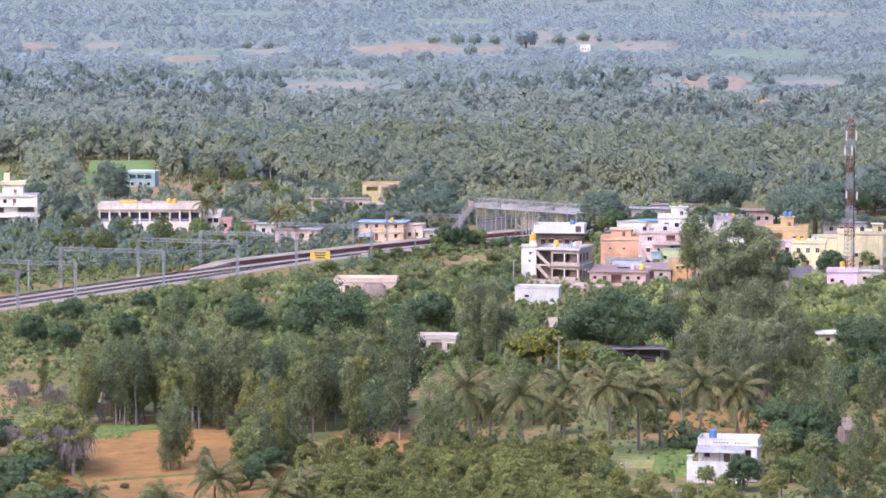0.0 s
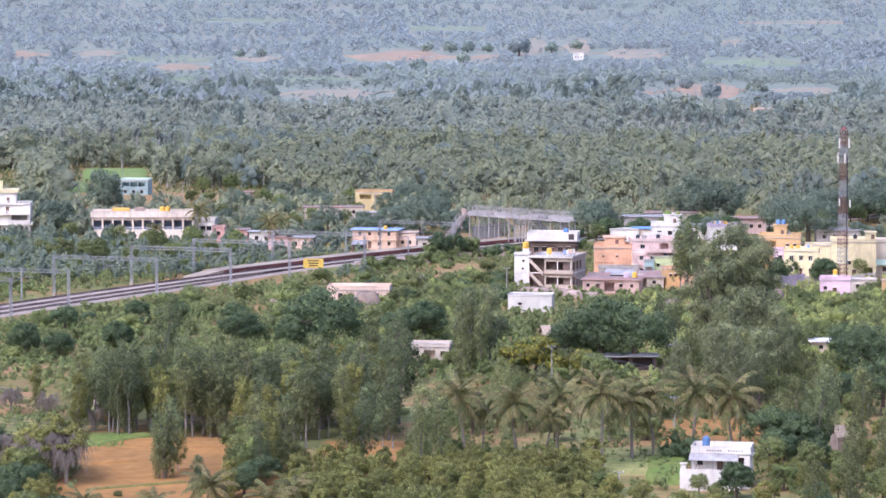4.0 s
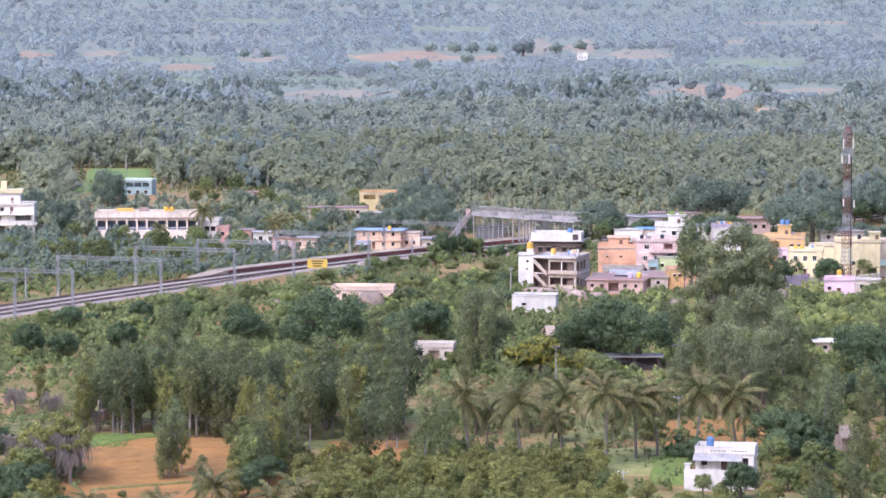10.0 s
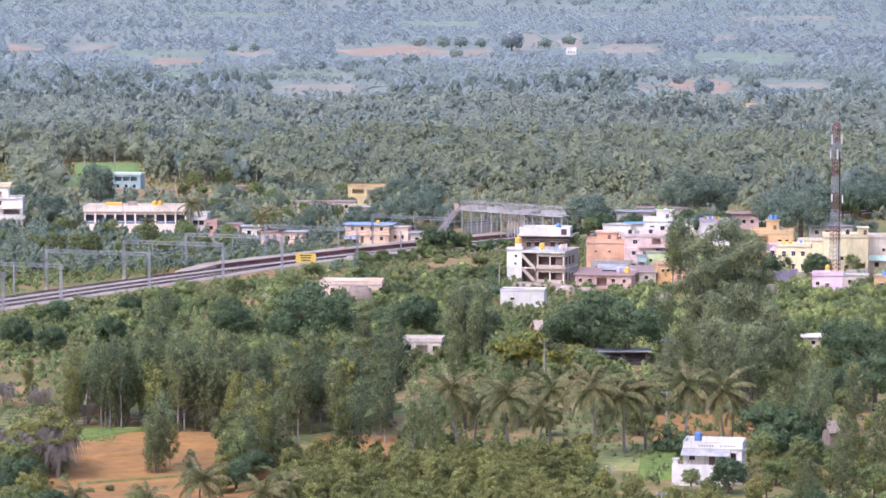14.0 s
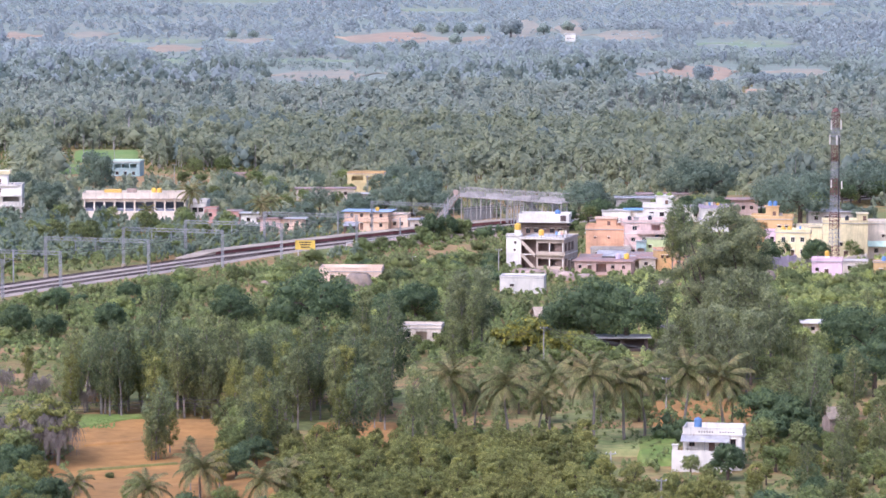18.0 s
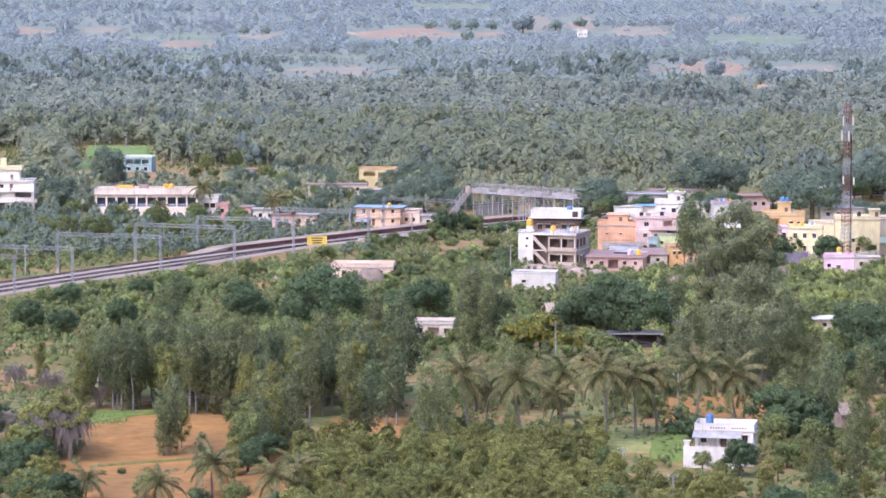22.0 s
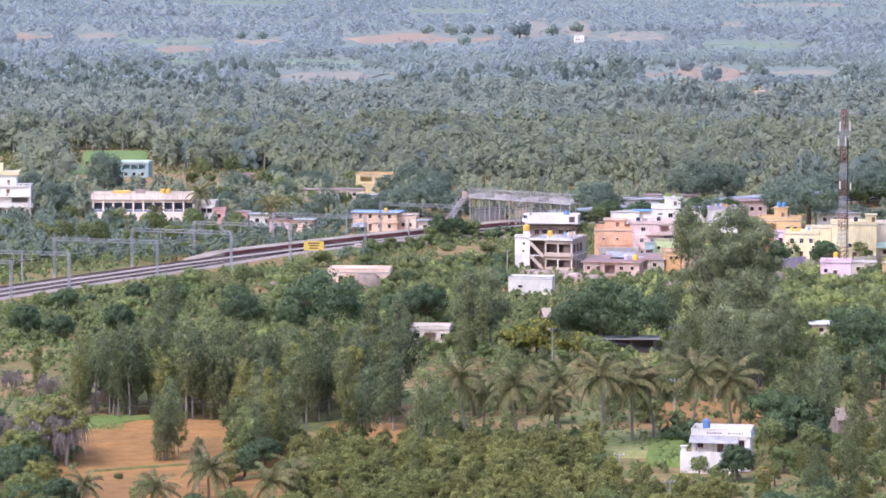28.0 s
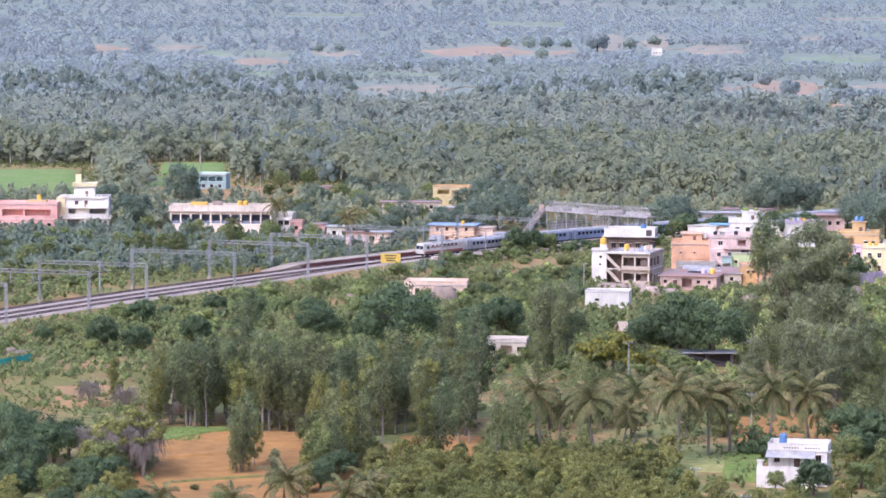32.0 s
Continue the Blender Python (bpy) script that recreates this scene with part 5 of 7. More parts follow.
# ---- telecom mast ----
def telecom_tower(x, y, h=40.0):
    t = thing("telecom_tower", pose(x, y, 0, 0, 0, 20), "tall red and white lattice telecom tower", "telecom tower")

    def half(z):
        return 1.12 - 0.4 * min(1, z / 30)

    bands = 9
    for k in range(bands):
        z0, z1 = h * k / bands, h * (k + 1) / bands
        f = Form()
        cells = 4
        for c in range(cells):
            a, b = z0 + (z1 - z0) * c / cells, z0 + (z1 - z0) * (c + 1) / cells
            p, q = half(a), half(b)
            corners = ((-1, -1), (1, -1), (1, 1), (-1, 1))
            for i in range(4):
                (x0, y0), (x1, y1) = corners[i], corners[(i + 1) % 4]
                f.bar((x0 * p, y0 * p, a), (x0 * q, y0 * q, b), 0.1)
                f.bar((x0 * p, y0 * p, a), (x1 * q, y1 * q, b), 0.055).bar((x1 * p, y1 * p, a), (x0 * q, y0 * q, b), 0.055)
                f.bar((x0 * q, y0 * q, b), (x1 * q, y1 * q, b), 0.08)
        part("lattice_section", f, RUSTRED if k % 2 == 0 else GALV, t, "red oxide section" if k % 2 == 0 else "pale grey section")
    part("platform", Form().box(-1.3, 1.3, -1.3, 1.3, 33.4, 33.55), GALV, t)
    rail = Form()
    for z in (34.1, 34.6):
        for i in range(4):
            c = ((-1.3, -1.3), (1.3, -1.3), (1.3, 1.3), (-1.3, 1.3))
            rail.bar((*c[i], z), (*c[(i + 1) % 4], z), 0.07)
    part("platform_rail", rail, GALV, t)
    for k in range(6):
        a = k * math.tau / 6 + 0.3
        z = 35.2 if k % 2 else 31.2
        u, v = 1.5 * math.cos(a), 1.5 * math.sin(a)
        ant = part("panel_antenna", Form().box(u - 0.17, u + 0.17, v - 0.12, v + 0.12, z, z + 2.6), WHITE, t)
        part("antenna_bracket", Form().bar((u, v, z + 0.6), (u * 0.5, v * 0.5, z + 0.6), 0.08).bar((u, v, z + 2), (u * 0.5, v * 0.5, z + 2), 0.08), GALV, ant)
    for u, z in ((-1.5, 20.0), (1.6, 19.6)):
        part("small_antenna", Form().box(u - 0.15, u + 0.15, -0.9, -0.7, z, z + 2.0), WHITE, t)
    part("feeder_cable", Form().box(0.55, 0.8, -0.95, -0.85, 0, 33), TANKBLACK, t, "bundle of black cables")
    part("cap", Form().lathe([(0.9, h), (0.75, h + 0.6), (0.2, h + 1.0)], 0, 0, 8), RUSTRED, t)


telecom_tower(104.8, 859.3)


# ---- signs, poles and lamps ----
def station_board(x, y, w, h, z, posts, label):
    t = thing("station_sign", pose(x, y, 0, 0, 0, -4), label, "sign")
    part("board", Form().box(-w / 2, w / 2, -0.06, 0.06, z, z + h), SIGNYEL, t, "yellow board")
    for k in range(3):
        part("lettering_bar", Form().box(-w * (0.3 - 0.04 * k), w * (0.3 - 0.03 * k), -0.08, -0.064, z + h * (0.72 - 0.26 * k), z + h * (0.84 - 0.26 * k)), BLACK, t, "black bars of lettering")
    for u in posts:
        part("post", Form().box(u - 0.13, u + 0.13, 0.07, 0.25, -0.5, z + h), CONCRETE, t)


FOOTPRINTS += [(*(-35.5, 872.3), 5.5), (*(-32.8, 843.4), 4.0)]
station_board(-35.7, 877.3, 5.4, 2.5, 1.9, (-1.9, 0, 1.9), "large yellow station name board with black lettering")
station_board(-33.7, 952.0, 1.9, 1.5, 1.0, (-0.7, 0.7), "small yellow railway sign on posts")


def pole(x, y, h, label="slim grey concrete electricity pole", arms=1, turn=0.0):
    t = thing("electricity_pole", pose(x, y, 0, 0, 0, turn), label, "electricity pole", "electricity poles")
    part("shaft", Form().tube((0, 0, -0.6), (0, 0, h), 0.17, 0.1, 6), CONCRETE, t)
    for k in range(arms):
        part("cross_arm", Form().box(-0.8, 0.8, -0.06, 0.06, h - 0.4 - 0.7 * k, h - 0.28 - 0.7 * k), GALV, t)
        for u in (-0.7, 0, 0.7):
            part("insulator", Form().lathe([(0.05, h - 0.28 - 0.7 * k), (0.09, h - 0.2 - 0.7 * k), (0.04, h - 0.06 - 0.7 * k)], u, 0, 6), WHITE, t)
    return Vector((x, y, h))


ends = [pole(20.6, 629.6, 9.0, turn=20), pole(40.4, 572.6, 6.4), pole(26.4, 493.0, 5.2), pole(78.6, 602.9, 5.0), pole(32.6, 470.9, 4.6), pole(-46.9, 562.7, 3.8), pole(15.5, 825.2, 6.8), pole(-6.4, 840.3, 3.6), pole(-128.4, 1141.0, 7.5), pole(-138.9, 1280.5, 11.0), pole(-126.2, 1273.4, 11.0), pole(-50.9, 1164.0, 7.0), pole(-37.2, 1129.8, 7.0), pole(-94.5, 1170.0, 6.6), pole(-23.1, 1071.9, 9.0), pole(86.3, 963.9, 8.0)]
for a, b, sag in ((0, 1, 1.2), (1, 3, 1.2), (5, 0, 2.0), (0, 3, 2.0)):
    p, q = ends[a], ends[b]
    for d in (-0.6, 0.6):
        wires("power_line", [((p.x + d, p.y, p.z - 0.2), (q.x + d, q.y, q.z - 0.2), sag)], 0.03, "thin sagging electricity line", "power lines")
p = ends[5]
for d in (0.0, 0.6, 1.2):
    wires("power_line", [((p.x - 30, p.y, p.z - d), (p.x, p.y, p.z - d), 0.6), ((p.x, p.y, p.z - d), (p.x + 42, p.y + 6, p.z - d + 1.6), 0.8)], 0.03, "thin sagging electricity line", "power lines")


def lamp_post(x, y, h):
    t = thing("lamp_post", pose(x, y, 0, 0, 0, 0), "tall bent pale street lamp post", "street lamp")
    part("shaft", Form().tube((0, 0, -0.5), (0, 0, h), 0.12, 0.08, 8), WHITE, t)
    part("arm", Form().tube((0, 0, h - 0.05), (-1.5, 0, h + 1.1), 0.07, 0.05, 6), WHITE, t)
    part("lantern", Form().box(-2.2, -1.4, -0.14, 0.14, h + 1.05, h + 1.22), WHITE, t)


lamp_post(4.4, 948.0, 3.9)
fence = thing("shade_net_fence", pose(-107.6, 652.0, 0, 0, 0, 62), "teal shade net fence on thin posts", "fence")
for k in range(6):
    part("net_panel", Form().box(k * 2.4, k * 2.4 + 2.36, -0.03, 0.03, 0.1, 1.7), NET, fence)
    part("post", Form().bar((k * 2.4 - 0.02, 0.08, -0.5), (k * 2.4 - 0.02, 0.08, 2.3), 0.08), WOOD, fence)


# ---- vegetation ----
def leaf_quads(clumps, count, size, tall, rng, up=0.3, rough=0.3, own=0.35):
    """Three-sided leaf sprays in ellipsoids: rows of centre and radii; count in all. Sprays lie near each clump's outside."""
    clumps = np.asarray(clumps, float)
    weight = (clumps[:, 3] * clumps[:, 4] * clumps[:, 5]) ** (2 / 3)
    which = rng.choice(len(clumps), count, p=weight / weight.sum())
    d = rng.normal(size=(count, 3))
    d /= np.linalg.norm(d, axis=1)[:, None]
    r = rng.uniform(0.62, 1.05, count)[:, None]
    c = clumps[which, :3] + d * clumps[which, 3:] * r
    n = d + rng.normal(size=(count, 3)) * rough + np.array([0, 0, up])
    n /= np.linalg.norm(n, axis=1)[:, None]
    side = np.cross(n, np.array([0.02, 0.03, 1.0]))
    side /= np.linalg.norm(side, axis=1)[:, None] + 1e-9
    down = np.cross(n, side)
    spin = rng.normal(size=count)[:, None] * 0.6
    a = side * np.cos(spin) + down * np.sin(spin)
    b = down * np.cos(spin) - side * np.sin(spin)
    s = size * rng.uniform(0.6, 1.35, count)[:, None]
    t = s * tall
    v = np.stack([c - b * t, c + a * s * 0.8 + b * t * 0.5, c - a * s * 0.8 + b * t * 0.5], 1).reshape(-1, 3)
    mid = clumps[:, :3].mean(axis=0)
    whole = (c - mid) / (np.abs(clumps[:, :3] - mid).max(axis=0) + clumps[:, 3:].max(axis=0))
    soft = d * 0.6 + whole * (0.85 - own) + n * own
    soft /= np.linalg.norm(soft, axis=1)[:, None] + 1e-9
    return v, np.arange(3 * count).reshape(-1, 3), np.repeat(soft, 3, axis=0)


LUMP = (np.array([(1, 0, 0), (0, 1, 0), (-1, 0, 0), (0, -1, 0), (0, 0, 1), (0, 0, -1)], float), np.array([(0, 1, 4), (1, 2, 4), (2, 3, 4), (3, 0, 4), (1, 0, 5), (2, 1, 5), (3, 2, 5), (0, 3, 5)]))

def crown_mesh(name, clumps, count, size, tall, rng, up, rough, mat, fill=0.6):
    """Leaf sprays round dense uneven clumps of foliage."""
    v, f, k = leaf_quads(clumps, count, size, tall, rng, up, rough)
    cl = np.array(clumps)
    mid = cl[:, :3].mean(axis=0)
    big = np.abs(cl[:, :3] - mid).max()
    vs, fs, ks, n = [v], [f], [k], len(v)
    for row in cl:
        turned = LUMP[0] @ np.array(Matrix.Rotation(rng.uniform(0, 6), 3, "Z") @ Matrix.Rotation(rng.uniform(-0.5, 0.5), 3, "X"))
        w = row[:3] + turned * row[3:] * rng.uniform(fill - 0.15, fill + 0.15, (6, 1))
        o = turned * 0.6 + (w - mid) / big * 0.5
        vs.append(w)
        fs.append(LUMP[1] + n)
        ks.append(o / np.linalg.norm(o, axis=1)[:, None])
        n += 6
    return raw_mesh(name, np.concatenate(vs), np.concatenate(fs), np.concatenate(ks), mat)


def limbs(f, base, tips, r, rng):
    for tip in tips:
        base, tip = Vector(base), Vector(tip)
        mid = base.lerp(tip, 0.55) + Vector(rng.normal(size=3) * 0.12 * (tip - base).length * 0.4)
        f.tube(base, mid, r, r * 0.7, 4).tube(mid, tip, r * 0.7, r * 0.25, 3)


def gum_tree(seed, h=17.0, spread=2.3, count=1000, low=0.38, mat=None, name="eucalyptus_tree", label="tall slender eucalyptus with a loose grey-green crown", leaf=0.145, blunt=0.12):
    rng = np.random.default_rng(seed)
    t = thing(name, pose(0, 0, -500 - seed), label, "tree", "eucalyptus trees")
    lean = rng.normal(size=2) * 0.03 * h
    f = Form()
    knots = [Vector((lean[0] * k * k + 0.1 * math.sin(5 * k + seed), lean[1] * k * k, h * k - 0.5)) for k in (0, 0.3, 0.6, 0.93)]
    for k, (a, b) in enumerate(zip(knots, knots[1:])):
        f.tube(a, b, 0.26 * h / 17 * (1 - k * 0.28), 0.26 * h / 17 * (1 - (k + 1) * 0.28), 6)
    clumps = []
    n = 30
    for k in range(n):
        u = low + (1 - low) * (k + 0.5) / n
        wide = spread * (0.55 + blunt + (0.75 - blunt) * math.sin(math.pi * min(1, (u - low) / (1 - low) * 0.85 + 0.12)))
        ang = k * 2.4 + rng.uniform(-0.5, 0.5)
        off = wide * rng.uniform(0.2, 0.95)
        c = (lean[0] * u * u + off * math.cos(ang), lean[1] * u * u + off * math.sin(ang), (u + rng.uniform(-0.02, 0.02)) * h)
        q = wide * rng.uniform(0.22, 0.5)
        clumps.append((*c, q, q, q * rng.uniform(0.9, 1.6)))
        if k % 3 == 0:
            z = max(0.2, u - 0.14) * h
            limbs(f, (lean[0] * (z / h) ** 2, lean[1] * (z / h) ** 2, z), [c], 0.09, rng)
    clumps.append((lean[0], lean[1], h * 0.97, spread * (0.35 + blunt * 0.6), spread * (0.35 + blunt * 0.6), spread * 0.6))
    part("trunk", f, BARK, t, "pale grey trunk")
    part("crown", crown_mesh("crown", clumps, count, leaf, 1.7, rng, 0.25, 0.45, mat or GUM, 0.36), None, t)
    return t


def broad_tree(seed, r=5.0, h=9.0, count=3600, mat=None, name="broadleaf_tree", label="broad dark green tree with a dense rounded crown", size=0.2, flat=0.72, group="broadleaf trees"):
    rng = np.random.default_rng(seed)
    t = thing(name, pose(0, 0, -500 - seed), label, "tree", group)
    f = Form().tube((0, 0, -0.5), (0.1, 0.1, h * 0.42), 0.06 * r + 0.1, 0.05 * r + 0.06, 7)
    clumps = []
    mid = max(r * 0.55, h - r * flat)
    for k in range(34):
        a, e = k * 2.39996, math.asin(rng.uniform(-0.75, 1))
        q = r * rng.uniform(0.2, 0.36)
        far = (r - q * 0.7) * rng.uniform(0.8, 1.12)
        c = (far * math.cos(e) * math.cos(a), far * math.cos(e) * math.sin(a), max(q * 0.7, mid + far * flat * math.sin(e)))
        clumps.append((*c, q, q, q * 0.85))
        if k % 5 == 0:
            limbs(f, (0.1, 0.1, h * 0.4), [c], 0.03 * r + 0.03, rng)
    clumps.append((0, 0, mid, r * 0.62, r * 0.62, r * 0.5))
    part("trunk", f, DARKBARK, t, "short brown trunk")
    part("crown", crown_mesh("crown", clumps, int(count * 1.2), size, 1.1, rng, 0.35, 0.35, mat or MANGO, 0.45), None, t)
    return t


def shrub(seed, r=1.6, h=2.2, count=650, mat=None, label="rounded green scrub bush", name="shrub"):
    rng = np.random.default_rng(seed)
    clumps = []
    for k in range(9):
        a = k * 2.4
        q = r * rng.uniform(0.32, 0.55)
        far = r * rng.uniform(0.1, 0.7)
        clumps.append((far * math.cos(a), far * math.sin(a), rng.uniform(0.25, 0.8) * h, q, q, q * 0.8))
    me = crown_mesh(name, clumps, count, 0.16, 1.2, rng, 0.4, 0.4, mat or SCRUB, 0.7)
    ob = tagged(new(name, me), label, "bush", "scrub bushes")
    ob.matrix_basis = pose(0, 0, -500 - seed)
    return ob


def palm_tree(seed, h=9.0, reach=4.4, lean=0.8):
    rng = np.random.default_rng(seed)
    t = thing("coconut_palm", pose(0, 0, -500 - seed), "tall coconut palm with drooping green fronds", "palm tree", "coconut palms")
    f = Form()
    pts = [Vector((lean * (k / 6) ** 2, 0.3 * math.sin(k), h * k / 6 - (0.5 if k == 0 else 0))) for k in range(7)]
    for k, (a, b) in enumerate(zip(pts, pts[1:])):
        f.tube(a, b, 0.24 - 0.018 * k, 0.24 - 0.018 * (k + 1), 7)
    part("trunk", f, TWIG, t, "curved grey trunk")
    top = pts[-1]
    for k in range(6):
        a = k * math.tau / 6
        x, y = top.x + 0.32 * math.cos(a), top.y + 0.32 * math.sin(a)
        part("coconut", Form().lathe([(0.02, top.z - 0.45), (0.14, top.z - 0.35), (0.16, top.z - 0.2), (0.05, top.z - 0.05)], x, y, 6), DARKBARK, t)
    for k in range(22):
        ang = k * 2.39996
        tilt = 1.35 - 1.8 * (k / 21) + rng.uniform(-0.1, 0.1)
        length = reach * rng.uniform(0.85, 1.1)
        way = Vector((math.cos(ang), math.sin(ang), 0))
        side = Vector((-math.sin(ang), math.cos(ang), 0))
        p, e = top.copy(), tilt
        fr = Form()
        n = 9
        for i in range(n):
            step = (way * math.cos(e) + Vector((0, 0, math.sin(e)))) * (length / n)
            q = p + step
            fr.tube(p, q, 0.05 * (1 - i / n) + 0.015, 0.05 * (1 - (i + 1) / n) + 0.015, 3)
            if i > 0:
                span = 0.8 * math.sin(math.pi * (0.12 + 0.8 * i / n)) + 0.15
                for sgn in (1, -1):
                    for half in (0.0, 0.33, 0.66):
                        o = p.lerp(q, half)
                        tip = o + side * sgn * span * 0.8 + step * 0.9 - Vector((0, 0, span * (0.55 + 0.2 * rng.random())))
                        w = step * 0.17
                        fr.poly([o - w, o + w, tip + w * 0.4, tip - w * 0.4], [(0, 1, 2, 3)])
            p = q
            e -= 0.11 + 0.09 * (i / n)
        part("frond", fr, FROND, t)
    return t


def dry_tree(seed, h=7.0, vine=0):
    """A leafless grey tree of many thin hanging branches, with a creeper over its top."""
    rng = np.random.default_rng(seed)
    t = thing("dry_tree", pose(0, 0, -500 - seed), "leafless grey tree of hanging bare branches" + (" under a green creeper" if vine else ""), "tree", "bare trees")
    f = Form().tube((0, 0, -0.4), (0.2, 0, h * 0.5), 0.24, 0.17, 6)
    tw = Form()
    clumps = []
    for k in range(20):
        a, out = k * 2.4, h * rng.uniform(0.12, 0.42)
        b = Vector((math.cos(a) * out, math.sin(a) * out, h * rng.uniform(0.62, 0.98)))
        start = Vector((0.2, 0, h * rng.uniform(0.25, 0.5)))
        knee = start.lerp(b, 0.6) + Vector((0, 0, h * 0.12))
        f.tube(start, knee, 0.1, 0.075, 4).tube(knee, b, 0.075, 0.05, 4)
        q = h * rng.uniform(0.07, 0.13)
        clumps.append((b.x, b.y, b.z + 0.1 * h * rng.random(), q, q, q * 0.6))
        for j in range(15):
            p = knee.lerp(b, rng.uniform(0.3, 1.1))
            drift = Vector((math.cos(a), math.sin(a), 0)) * rng.uniform(-0.02, 0.1) * h + Vector((rng.normal(), rng.normal(), 0)) * 0.03 * h
            drop = h * rng.uniform(0.15, 0.55)
            for i in range(3):
                q2 = p + drift * (0.9 - 0.3 * i) + Vector((rng.normal() * 0.12, rng.normal() * 0.12, -drop * (0.2 + 0.13 * i) + (0.05 * h if i == 0 and j % 4 == 0 else 0)))
                tw.tube(p, q2, 0.045 - 0.01 * i, 0.035 - 0.01 * i, 3)
                p = q2
    part("trunk", f, TWIG, t, "grey trunk and limbs")
    part("branch_tangle", tw, TWIG, t, "tangle of bare hanging twigs")
    if vine:
        part("creeper", crown_mesh("creeper", clumps, vine, 0.15, 1.2, rng, 0.4, 0.4, YOUNG, 0.5), None, t, "green creeper over the top")
    return t


GUMS = [gum_tree(k, h, sp, 3200, low, m, leaf=0.15, blunt=0.25) for k, (h, sp, low, m) in enumerate(((17, 2.3, 0.27, OLDLEAF), (19, 2.6, 0.32, GUM), (15, 2.0, 0.2, YOUNG), (18, 2.9, 0.33, OLDLEAF), (14, 2.3, 0.12, GUM)))]
TALLGUMS = [gum_tree(10 + k, h, sp, 6500, low, mat=PALEGUM, label="very tall old eucalyptus with a spreading airy crown", leaf=0.17, blunt=0.4) for k, (h, sp, low) in enumerate(((27, 4.2, 0.35), (24, 3.8, 0.3), (21, 3.6, 0.3)))]
OLDGUMS = [broad_tree(16 + k, r, h, n, PALEGUM, "eucalyptus_tree", "very tall old eucalyptus with a broad rounded crown", 0.19, 1.5, "eucalyptus trees") for k, (r, h, n) in enumerate(((5.6, 27.5, 8000), (4.4, 17.0, 5000)))]
BROADS = [broad_tree(20 + k, r, h) for k, (r, h) in enumerate(((5.2, 8.5), (4.4, 8.0), (6.0, 9.5), (3.6, 6.5)))]
YOUNGS = [broad_tree(30 + k, r, h, 1700, YOUNG, "young_tree", "young yellow-green plantation tree", 0.14, 1.3, "plantation trees") for k, (r, h) in enumerate(((1.9, 5.6), (2.2, 6.4), (1.6, 4.8), (2.4, 5.6)))]
OLIVES = [broad_tree(40 + k, r, h, 1900, SCRUB, "scrub_tree", "medium green scrub tree with an uneven crown", 0.18, 0.95, "scrub trees") for k, (r, h) in enumerate(((3.0, 6.0), (3.6, 7.5), (2.6, 5.0)))]
SHRUBS = [shrub(50 + k, r, h) for k, (r, h) in enumerate(((1.6, 2.2), (2.1, 2.4), (1.3, 1.6), (2.6, 3.0)))]
LIMESHRUBS = [shrub(60 + k, r, h, 650, LIMELEAF, "pale yellow-green bush beside the scrub", "bush") for k, (r, h) in enumerate(((1.7, 2.4), (2.2, 2.8)))]
DARKSHRUBS = [shrub(65 + k, r, h, 700, MANGO, "dense dark green bush", "leafy_bush") for k, (r, h) in enumerate(((2.0, 2.6), (2.6, 3.4)))]
PALMS = [palm_tree(70 + k, h, r, l) for k, (h, r, l) in enumerate(((9.5, 5.4, 0.9), (8.4, 5.2, -0.7), (10.5, 5.6, 0.4), (5.5, 5.0, 0.5)))]
CASSIA = [broad_tree(80, 3.4, 5.6, 1700, BLOSSOM, "flowering_tree", "spreading tree covered in yellow blossom", 0.28, 0.55, "flowering trees"), broad_tree(81, 2.4, 4.6, 1200, BLOSSOM, "flowering_tree", "spreading tree covered in yellow blossom", 0.28, 0.6, "flowering trees")]
BACKS = [broad_tree(24 + k, r, h, 3600, HAZEBROAD, label="broad tree behind the houses, greyed by haze") for k, (r, h) in enumerate(((5.2, 8.5), (4.4, 8.0), (6.0, 9.5), (3.6, 6.5)))]
DRY = [dry_tree(90, 7.5, 1500), dry_tree(91, 6.0)]
WOODRNG = np.random.default_rng(77)


def plant(kind, x, y, size=1.0, tall=1.0):
    """One tree or bush of a kind at a place."""
    ob = kind[int(WOODRNG.integers(len(kind)))] if isinstance(kind, list) else kind
    m = pose(x, y, ground_z(x, y) - 0.35, 0, 0, WOODRNG.uniform(0, 360)) @ Matrix.Diagonal((size, size, size * tall, 1))
    return copy_thing(ob, m)


def grove(kind, b0, b1, y0, y1, gap, size=(0.85, 1.15), keep=1.0, clear=()):
    """Trees over a fan-shaped stretch of land placed to fit the camera's view: bearings from the camera in thousandths,
    ranges in metres, with clearings.
    """
    y = y0 + gap / 2
    while y < y1:
        x = b0 * y / 1000 + gap / 2
        while x < b1 * y / 1000:
            px, py = x + WOODRNG.uniform(-0.42, 0.42) * gap, y + WOODRNG.uniform(-0.42, 0.42) * gap
            b = px / py * 1000
            if WOODRNG.random() < keep and not any(c[0] < b < c[1] and c[2] < py < c[3] for c in clear) and not built_over(px, py, 24.0 if px < -10 else 13.5):
                plant(kind, px, py, WOODRNG.uniform(*size))
            x += gap
        y += gap


def on_railway(x, y):
    i = int(np.argmin(np.hypot(LINE[:, 0] - x, LINE[:, 1] - y)))
    return np.hypot(LINE[i, 0] - x, LINE[i, 1] - y)


def built_over(x, y, verge=13.5):
    if 700 < y < 1300 and on_railway(x, y) < verge:
        return True
    return any(abs(x - bx) < br and abs(y - by) < br for bx, by, br in FOOTPRINTS)


FOOTPRINTS += [(*(13.4, 635.8), 6.0), (*(17.8, 635.8), 6.0), (*(27.1, 633.1), 6.0)]
